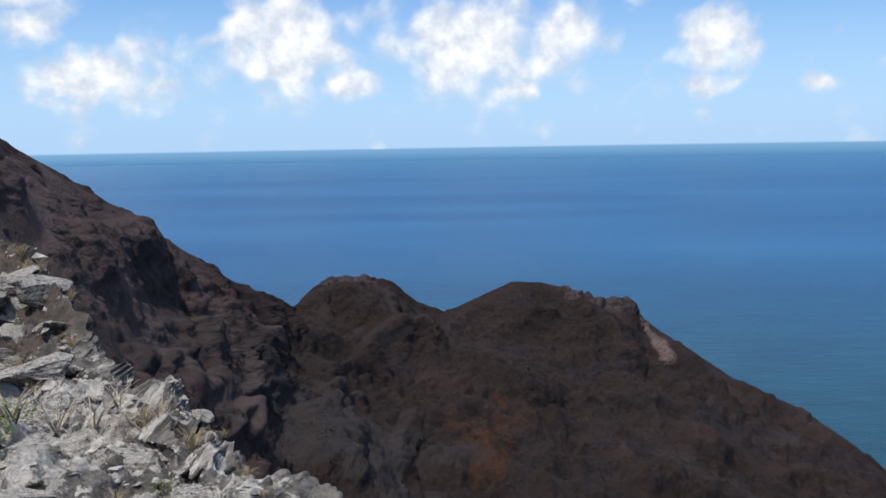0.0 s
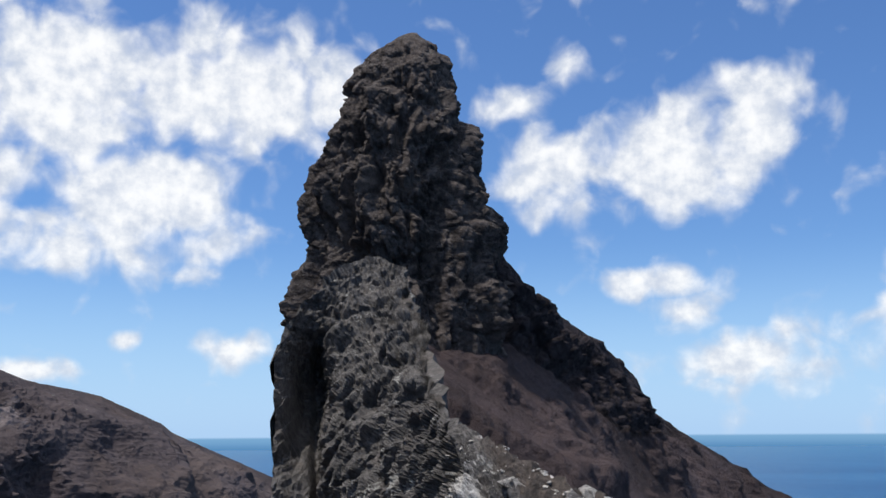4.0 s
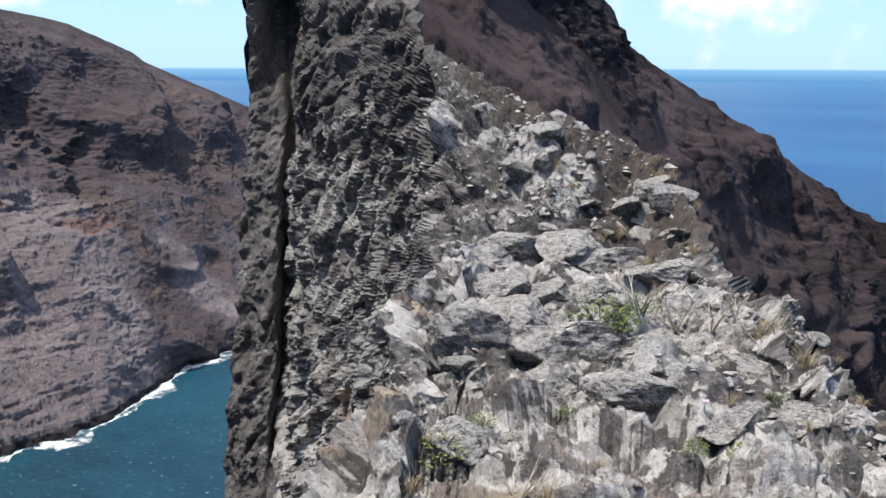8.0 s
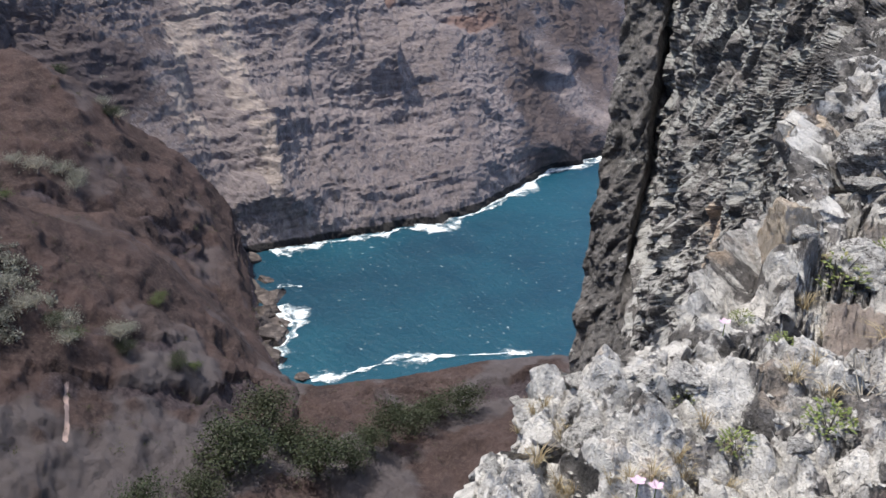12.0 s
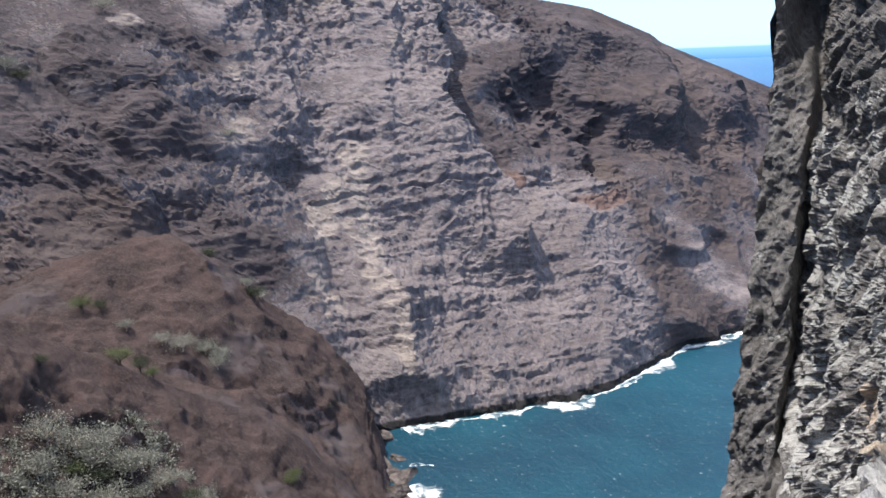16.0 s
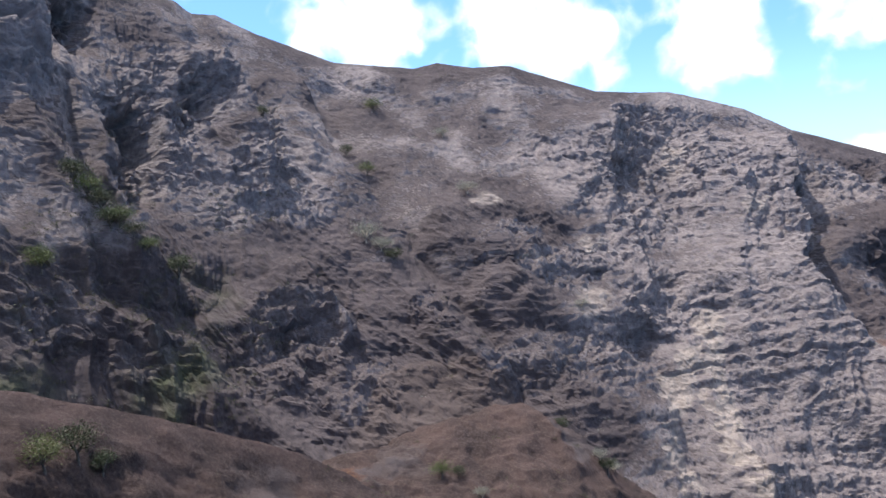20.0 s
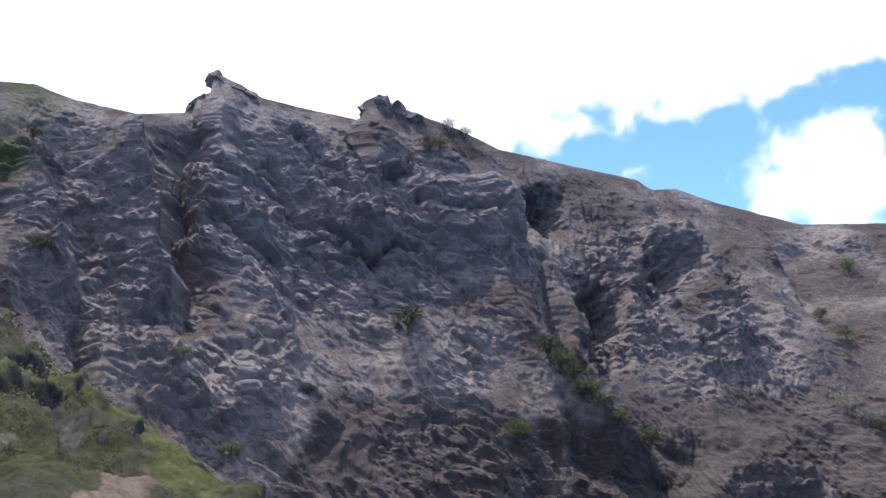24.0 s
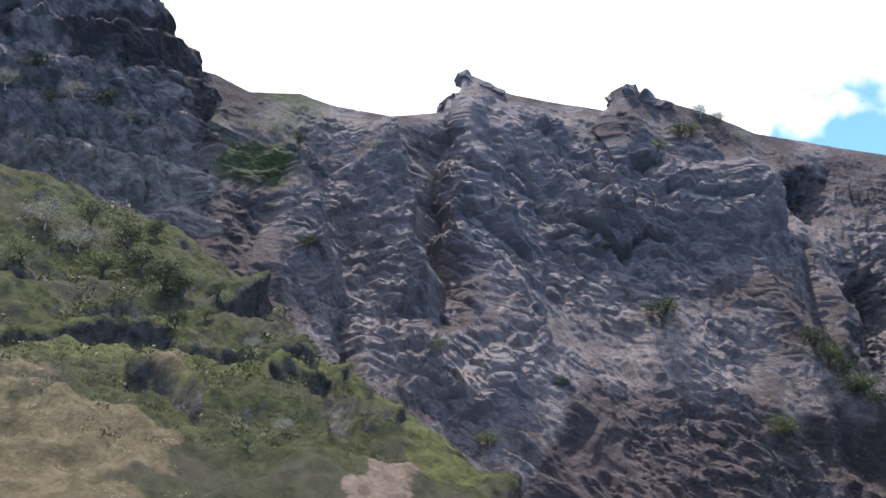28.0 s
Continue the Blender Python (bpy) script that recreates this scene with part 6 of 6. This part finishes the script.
SLABS_NEAR = [(39.6, -20.2, 0.21, 0.19, 0.24, -25), (41.0, -21.6, 0.17, 0.18, 0.16, 30), (37.3, -14.2, 0.20, 0.24, 0.12, 15), (33.9, -17.8, 0.16, 0.16, 0.15, 0), (21.0, -16.0, 0.34, 0.28, 0.18, 40), (17.8, -16.6, 0.30, 0.24, 0.16, 15),
              (29.6, -18.0, 0.34, 0.24, 0.15, 70), (24.0, -18.6, 0.30, 0.22, 0.13, 20), (35.2, -21.8, 0.22, 0.18, 0.14, 50), (31.8, -23.6, 0.24, 0.20, 0.13, 0), (19.2, -20.2, 0.26, 0.18, 0.14, 60),
              (14.6, -19.4, 0.24, 0.18, 0.12, 10), (49.6, -29.8, 0.12, 0.10, 0.07, 30), (53.0, -32.8, 0.12, 0.10, 0.07, 60), (46.4, -29.4, 0.11, 0.10, 0.07, 0)]
for k, (b, h, w, d, t_, r_) in enumerate(SLABS_NEAR):
    ob = lay(ON_PAD if b > 42 else ON_RIDGE, platform if b > 42 else ridge, b, h, w, d, t_, r_, k + 3, 6 * math.cos(k), 0.4)
    if k < 3:
        ob.data = ob.data.copy()
        ob.data.materials[0] = TAN_STONE
        tagged(ob, "pale tan broken stone")

rng = random.Random(11)


def strew(ground, parent, count, area, lo, hi, meshes, seed):
    """Loose stones, each its own object, over a window of bearings, heights and distances."""
    r_ = random.Random(seed)
    co, A_, E_ = ground
    b0, b1, h0, h1, d1 = area
    D_ = np.hypot(co[:, 0], co[:, 1])
    pick = np.where((A_ > b0) & (A_ < b1) & (E_ > h0) & (E_ < h1) & (D_ < d1))[0]
    for _ in range(count):
        p = co[int(r_.choice(pick))]
        s = lo * (hi / lo) ** (r_.random() ** 2.2)
        ob = part("stone", r_.choice(meshes), parent)
        ob.matrix_basis = pose(float(p[0]), float(p[1]), float(p[2]) + 0.05 * s, r_.uniform(-25, 25), r_.uniform(-25, 25), r_.uniform(0, 360)) @ Matrix.Diagonal((s, s * r_.uniform(0.6, 1.0), s * r_.uniform(0.4, 0.75), 1))


strew(ON_RIDGE, ridge, 130, (10, 40, -24, -9, 9), 0.03, 0.16, SMALL_STONES, 31)
strew(ON_RIDGE, ridge, 80, (21, 36, -10, -1, 28), 0.08, 0.38, SMALL_STONES, 32)
strew(ON_PAD, platform, 200, (0, 62, -46, -24, 4), 0.012, 0.09, SMALL_STONES, 33)


def gravel(ground, count, area, lo, hi, seed, label):
    """Countless small chips of rock in one joined spread."""
    r_ = np.random.RandomState(seed)
    co, A_, E_ = ground
    b0, b1, h0, h1, d1 = area
    D_ = np.hypot(co[:, 0], co[:, 1])
    pick = np.where((A_ > b0) & (A_ < b1) & (E_ > h0) & (E_ < h1) & (D_ < d1))[0]
    c = co[r_.choice(pick, count)]
    size = (lo * (hi / lo) ** (r_.rand(count) ** 2))[:, None, None]
    corner = np.array(((1, 0, 0), (-1, 0, 0), (0, 1, 0), (0, -1, 0), (0, 0, 0.6), (0, 0, -0.6)))[None] * r_.uniform(0.5, 1.2, (count, 6, 1)) + r_.uniform(-0.3, 0.3, (count, 6, 3))
    spin = r_.uniform(0, 6.28, count)
    rot = np.stack((np.stack((np.cos(spin), -np.sin(spin)), 1), np.stack((np.sin(spin), np.cos(spin)), 1)), 1)
    corner[:, :, :2] = np.einsum("nij,nkj->nki", rot, corner[:, :, :2])
    v_ = (c[:, None] + corner * size).reshape(-1, 3)
    f_ = np.array(((0, 2, 4), (2, 1, 4), (1, 3, 4), (3, 0, 4), (2, 0, 5), (1, 2, 5), (3, 1, 5), (0, 3, 5)))
    f_ = (f_[None] + 6 * np.arange(count)[:, None, None]).reshape(-1, 3)
    ob = new("gravel", raw_mesh("gravel", v_, f_, CRUST_STONE))
    return tagged(ob, label, "gravel", kind="stuff")


gravel(ON_PAD, 1500, (-5, 60, -52, -22, 4.5), 0.006, 0.028, 61, "loose pale chips of rock on the lookout")
gravel(ON_RIDGE, 1600, (10, 40, -26, -9, 12), 0.010, 0.05, 62, "loose pale chips of rock along the ridge")
gravel(ON_RIDGE, 700, (22, 37, -9, 0, 32), 0.02, 0.09, 63, "grey rubble on the ridge")

# ---- plants at the lookout ----


def leafy_plant(seed, n=46, label="small green leafy plant growing between pale rocks"):
    """Low plant: reddish stems with fleshy oval leaves."""
    rng_ = random.Random(seed)
    ob = new("leafy_plant")
    for s in range(5):
        a_ = 2 * math.pi * s / 5 + rng_.random()
        tip = Vector((math.cos(a_) * 0.4, math.sin(a_) * 0.4, rng_.uniform(0.5, 0.85)))
        part("stem", raw_mesh("stem", *tube([(0, 0, -0.05), tip * 0.5 + Vector((0, 0, 0.08)), tip], [0.022, 0.016, 0.006], 4), BARK, True), ob)
    verts, faces = [], []
    for _ in range(n * 3):
        a_, r_ = rng_.uniform(0, 6.28), 0.55 * math.sqrt(rng_.random())
        c = Vector((math.cos(a_) * r_, math.sin(a_) * r_, rng_.uniform(0.15, 0.9) * (1.1 - r_)))
        d = (Vector((math.cos(a_), math.sin(a_), rng_.uniform(0.1, 1.3))) + Vector((rng_.gauss(0, 0.4), rng_.gauss(0, 0.4), 0))).normalized()
        w = d.cross(Vector((0, 0, 1))).normalized()
        up_ = w.cross(d)
        s = rng_.uniform(0.08, 0.15)
        b_ = len(verts)
        verts += [c, c + d * s * 0.45 + w * s * 0.3 + up_ * 0.03, c + d * s * 0.45 - w * s * 0.3 + up_ * 0.03, c + d * s * 0.9 + w * s * 0.2, c + d * s * 0.9 - w * s * 0.2, c + d * s * 1.15]
        faces += [(b_, b_ + 1, b_ + 2), (b_ + 1, b_ + 3, b_ + 4, b_ + 2), (b_ + 3, b_ + 5, b_ + 4)]
    part("foliage", raw_mesh("foliage", verts, faces, LEAF_LIGHT), ob)
    return tagged(ob, label, "plant")


def tuft(seed, n=44, mat=None, label="tuft of dry straw-coloured grass"):
    rng_ = random.Random(seed)
    verts, faces = [], []
    for _ in range(n):
        a_ = rng_.uniform(0, 6.28)
        out = Vector((math.cos(a_), math.sin(a_), 0))
        h_, l_ = rng_.uniform(0.5, 1.0), rng_.uniform(0.15, 0.8)
        side_ = out.cross(Vector((0, 0, 1))) * 0.014
        p0 = out * rng_.uniform(0, 0.12)
        p1, p2 = p0 + out * l_ * 0.35 + Vector((0, 0, h_ * 0.6)), p0 + out * l_ + Vector((0, 0, h_ * rng_.uniform(0.5, 1.0)))
        b_ = len(verts)
        verts += [p0 - side_, p0 + side_, p1 + side_ * 0.8, p1 - side_ * 0.8, p2]
        faces += [(b_, b_ + 1, b_ + 2, b_ + 3), (b_ + 3, b_ + 2, b_ + 4)]
    return tagged(new("grass_tuft", raw_mesh("grass_tuft", verts, faces, mat or STRAW)), label, "grass tuft")


def dead_twigs(seed):
    """A dead little bush: bleached forked twigs."""
    rng_ = random.Random(seed)
    ob = new("dead_bush")
    for k in range(7):
        a_ = 2 * math.pi * k / 7 + rng_.random()
        tip = Vector((math.cos(a_) * rng_.uniform(0.3, 0.7), math.sin(a_) * rng_.uniform(0.3, 0.7), rng_.uniform(0.5, 1.0)))
        mid_ = tip * 0.5 + Vector((rng_.uniform(-0.12, 0.12), rng_.uniform(-0.12, 0.12), 0.05))
        fork = tip * 0.8 + Vector((rng_.uniform(-0.3, 0.3), rng_.uniform(-0.3, 0.3), 0.15))
        part("twig", raw_mesh("twig", *join([tube([(0, 0, -0.05), mid_, tip], [0.018, 0.012, 0.004], 4), tube([mid_, fork], [0.010, 0.003], 4)]), TWIG, True), ob)
    return tagged(ob, "dead little bush with bleached forked twigs", "dead bush")


def set_out(models, spots, group):
    """spots: bearing, height, metres wide, whether on the platform."""
    for k, (b, h, s) in enumerate(spots):
        ground = ON_PAD if (h < -27.5 or b > 46) else ON_RIDGE
        p = seat(ground, b, h, 0.35)
        ob = copy_thing(models[k % len(models)], pose(p.x, p.y, p.z - 0.02, 0, 0, 77 * k))
        ob.scale = (s, s, s * 0.9)
        tagged(ob, group=group)


rng = random.Random(17)
leafy = [leafy_plant(k) for k in (1, 2)]
set_out(leafy, [(26.4, -15.2, 0.34), (25.0, -14.9, 0.22), (23.6, -14.0, 0.20), (36.6, -22.8, 0.20), (34.0, -21.0, 0.13), (46.2, -30.4, 0.10), (18.0, -21.8, 0.12), (20.6, -21.4, 0.10), (28.4, -20.6, 0.10), (40.0, -27.2, 0.09),
                (43.8, -33.0, 0.10), (38.0, -31.0, 0.13), (42.6, -25.6, 0.08), (16.2, -18.4, 0.10)], "leafy plants at the lookout")
straw = [tuft(k) for k in (1, 2, 3)]
spots = [(rng.uniform(10, 40), rng.uniform(-31, -15), rng.uniform(0.04, 0.12)) for _ in range(46)] + [(rng.uniform(44, 58), rng.uniform(-40, -31), rng.uniform(0.05, 0.1)) for _ in range(34)]
spots += [(rng.uniform(20, 30), rng.uniform(-13, -5), rng.uniform(0.1, 0.22)) for _ in range(18)] + [(33.5, -26.5, 0.2), (32.5, -27.0, 0.2), (30.0, -25.5, 0.22), (16.4, -15.4, 0.22), (14.8, -16.6, 0.2), (17.4, -14.8, 0.2)]
set_out(straw, spots, "dry grass tufts")
twigs = [dead_twigs(k) for k in (1, 2)]
set_out(twigs, [(32.0, -25.2, 0.26), (31.0, -26.4, 0.22), (24.0, -13.6, 0.42), (22.0, -14.6, 0.34), (20.0, -14.6, 0.34), (16.8, -15.2, 0.3), (13.6, -22.0, 0.16), (36.0, -29.0, 0.16), (18.4, -13.6, 0.3)], "dead bushes at the lookout")
for o in leafy + straw + twigs:
    drop_model(o)


def flower(b, h):
    p = seat(ON_PAD if h < -28 else ON_RIDGE, b, h, 0.35)
    ob = new("flower")
    ob.location = p
    part("stem", raw_mesh("stem", *tube([(0, 0, -0.01), (0.004, 0, 0.05)], [0.002, 0.0015], 4), LEAF_LIGHT), ob)
    for k in range(5):
        a_ = 2 * math.pi * k / 5
        d, w = Vector((math.cos(a_), math.sin(a_), 0.35)), Vector((-math.sin(a_), math.cos(a_), 0))
        c = Vector((0.004, 0, 0.05))
        part("petal", raw_mesh("petal", [c, c + d * 0.014 + w * 0.009, c + d * 0.022, c + d * 0.014 - w * 0.009], [(0, 1, 2, 3)], PETAL), ob)
    return tagged(ob, "tiny pink five-petalled flower among the rocks", "flower", group="pink flowers")


for b, h in ((50.6, -36.2), (49.7, -36.4), (20.6, -19.4), (43.8, -26.6)):
    flower(b, h)

# ---- surf ----


def surf(name, line, width, seed, label):
    """A broken strip of foam along a line of points on the water."""
    line = np.array(line)
    n_ = len(line)
    s = np.arange(n_)
    side_ = np.gradient(line, axis=0)
    side_ = np.stack((-side_[:, 1], side_[:, 0]), 1)
    side_ /= np.maximum(np.linalg.norm(side_, axis=1, keepdims=True), 1e-6)
    w = width * np.clip(0.65 + 0.75 * fbm(np.stack((s / 9.0, 0 * s + seed, 0 * s), 1), 3, 0.6, seed), 0.12, 2)
    rows_ = []
    thick = []
    for u in np.linspace(-1, 1, 9):
        p = line + side_ * (w * u)[:, None]
        rows_.append(np.column_stack((p, np.full(n_, 0.12 + 0.12 * (1 - u * u)))))
        thick.append(0.26 - 0.40 * u * u + 0.22 * fbm(np.stack((s / 6.0, 0 * s + 3 * u, 0 * s + seed), 1), 3, 0.6, seed + 1))
    ob = sheet(name, np.stack(rows_, 1), FOAM, {"thick": np.stack(thick, 1)})
    return tagged(ob, label, "surf", kind="stuff")


def shore(ground_ob, nu, b0, b1, out=0.0):
    co = surface(ground_ob)[0].reshape(nu, -1, 3)
    pts = []
    for col in co:
        up_ = np.where(col[:, 2] > 0.3)[0]
        if len(up_) and up_[0] > 0:
            q = col[up_[0]]
            b = math.degrees(math.atan2(-q[0], q[1]))
            if b0 < b < b1:
                d = math.hypot(q[0], q[1])
                pts.append((q[0] * (1 - out / d), q[1] * (1 - out / d)))
    pts = np.array(pts)
    k = np.ones(7) / 7
    return np.column_stack([np.convolve(np.pad(pts[:, c], 3, mode="edge"), k, "valid") for c in (0, 1)])


surf("surf", shore(mountain, FACE_COLUMNS, 44.5, 66.2, 2.2), 4.6, 3, "white surf breaking along the foot of the cliff")


def ground_line(spots):
    return np.array([tuple(spot(b, h, (EYE) / math.tan(radians(-h)))[:2]) for b, h in spots])


def even(line, n_):
    line = np.array(line)
    s = np.concatenate(((0,), np.cumsum(np.linalg.norm(np.diff(line, axis=0), axis=1))))
    u = np.linspace(0, s[-1], n_)
    return np.column_stack((np.interp(u, s, line[:, 0]), np.interp(u, s, line[:, 1])))


surf("surf", even(ground_line([(66.0, -24.4), (65.2, -24.9), (64.9, -25.6), (65.6, -26.4), (66.3, -27.2), (66.0, -27.9)]), 60), 5.6, 5, "white surf round the rocks at the beach")
surf("surf", even(ground_line([(65.8, -23.2), (64.9, -23.3), (64.4, -23.35)]), 24), 2.6, 8, "patch of white surf over a sunken rock")
surf("surf", even(ground_line([(64.2, -28.6), (61.6, -28.4), (60.0, -28.0), (57.5, -27.6), (55.0, -27.5), (53.0, -27.4), (50.0, -27.2)]), 90), 2.4, 9, "thin white surf below the low shore")


def sea_rock(b, h, w, d, t_, k):
    p = spot(b, h, EYE / math.tan(radians(-h)))
    ob = new("sea_rock", STONES[k % len(STONES)].copy())
    ob.data.materials.clear()
    ob.data.materials.append(BASALT)
    ob.matrix_basis = pose(float(p[0]), float(p[1]), -0.1 * t_, 0, 0, 40 * k) @ Matrix.Diagonal((w, d, t_, 1))
    return tagged(ob, "dark wet boulder standing in the surf", "rock", group="rocks in the surf")


for k, (b, h, w, d, t_) in enumerate(((66.4, -24.6, 5, 4, 2.2), (66.2, -25.8, 4, 5, 2.0), (66.9, -23.7, 4, 3, 1.6), (67.0, -26.6, 4, 4, 2.2), (66.7, -25.2, 6, 5, 3.0), (64.8, -28.4, 3, 2, 1.2), (66.6, -22.8, 3.5, 3, 1.8), (68.0, -22.0, 4, 3, 2.4),
                                      (66.2, -23.9, 5, 4, 2.6), (66.9, -24.9, 7, 5, 3.6), (66.8, -26.2, 6, 6, 3.4), (67.2, -27.2, 6, 5, 3.0), (66.5, -27.6, 4, 3, 1.8), (67.6, -23.2, 6, 4, 3.0), (67.6, -21.6, 6, 4, 2.6), (65.6, -25.3, 3, 3, 1.4), (67.4, -25.5, 8, 6, 4.6), (67.6, -26.6, 7, 6, 4.2))):
    sea_rock(b, h, w, d, t_, k)

# ---- scrub and dry tufts over the slopes ----


def scrub(name, ground, count, area, lo, hi, leaves, seed, mat, label, under=None):
    """One joined spread of low clumps of small leaves; lo, hi: metres."""
    r_ = np.random.RandomState(seed)
    co, A_, E_ = ground
    b0, b1, h0, h1 = area
    pick = np.where((A_ > b0) & (A_ < b1) & (E_ > h0) & (E_ < h1))[0]
    lump = fbm(co[pick] / 12.0, 3, 0.5, seed)
    pick = pick[lump > np.quantile(lump, 0.45)]
    if under is not None:
        rim_ = np.interp(A_[pick], [q[0] for q in under], [q[1] for q in under])
        pick = pick[E_[pick] < rim_ - 1.0]
    c = co[r_.choice(pick, count)]
    size = lo * (hi / lo) ** (r_.rand(count) ** 1.8)
    k = np.repeat(np.arange(count), leaves)
    m = len(k)
    d = np.clip(r_.randn(m, 3), -1.6, 1.6) * (0.32, 0.32, 0.18)
    at = c[k] + (d + (0, 0, 0.15)) * size[k][:, None]
    u = r_.randn(m, 3)
    u /= np.linalg.norm(u, axis=1, keepdims=True)
    w = np.cross(u, r_.randn(m, 3))
    w /= np.linalg.norm(w, axis=1, keepdims=True)
    s = (size[k] * r_.uniform(0.05, 0.12, m))[:, None]
    v_ = np.stack((at - u * s, at + w * s * 0.6, at + u * s, at - w * s * 0.6), 1).reshape(-1, 3)
    quads = np.arange(4 * m).reshape(-1, 4)
    me = bpy.data.meshes.new(name)
    me.vertices.add(4 * m)
    me.vertices.foreach_set("co", v_.reshape(-1).astype(np.float32))
    me.loops.add(4 * m)
    me.loops.foreach_set("vertex_index", quads.reshape(-1).astype(np.int32))
    me.polygons.add(m)
    me.polygons.foreach_set("loop_start", np.arange(0, 4 * m, 4, dtype=np.int32))
    me.update(calc_edges=True)
    me.materials.append(mat)
    return tagged(new(name, me), label, "scrub", kind="stuff")


LEAF_BROWN = leaf_green("withered_scrub", (0.014, 0.011, 0.010), (0.032, 0.024, 0.021), (0.042, 0.030, 0.024))
LEAF_OLIVE = leaf_green("olive_scrub", (0.028, 0.036, 0.015), (0.075, 0.08, 0.034), (0.11, 0.095, 0.05))
scrub("scrub", ON_HILL, 1500, (-30, 15, -26, -6), 0.4, 1.5, 34, 51, LEAF_BROWN, "withered brown scrub over the dark hill slope", skyline)
scrub("scrub", ON_SPUR, 900, (128, 160, 4, 17), 0.5, 2.2, 36, 53, LEAF_OLIVE, "low olive scrub over the grassy spur")
scrub("scrub", ON_SPUR, 1400, (124, 160, -6, 8), 0.25, 1.1, 22, 59, LEAF_OLIVE, "olive tussocks and shrubs on the lower spur")
scrub("scrub", ON_SPUR, 500, (132, 160, -4, 8), 0.15, 0.6, 12, 54, STRAW, "dry yellow grass on the spur")
scrub("scrub", ON_MOUNTAIN, 900, (80, 137, -8, 20), 0.6, 2.4, 24, 55, LEAF_OLIVE, "thin olive scrub on the mountain")
scrub("scrub", ON_MOUNTAIN, 600, (48, 110, -12, 10), 0.6, 2.0, 22, 56, LEAF_GREY, "dry grey scrub on the mountain")
scrub("scrub", ON_VALLEY, 900, (56, 100, -36, -11), 0.4, 1.8, 26, 57, LEAF_OLIVE, "sparse scrub over the valley")
scrub("scrub", ON_CLIFF, 350, (137, 152, 16, 26), 0.6, 2.2, 26, 58, LEAF_OLIVE, "olive scrub on the cliff ledges")
scrub("scrub", ON_MOUNTAIN, 700, (92, 106, -9, 4), 0.7, 2.4, 30, 71, LEAF_OLIVE, "dark olive scrub at the foot of the mountain")
scrub("scrub", ON_VALLEY, 260, (79, 89, -24.5, -19), 0.9, 2.8, 90, 72, LEAF_GREY, "grey-green thicket on the valley slope")
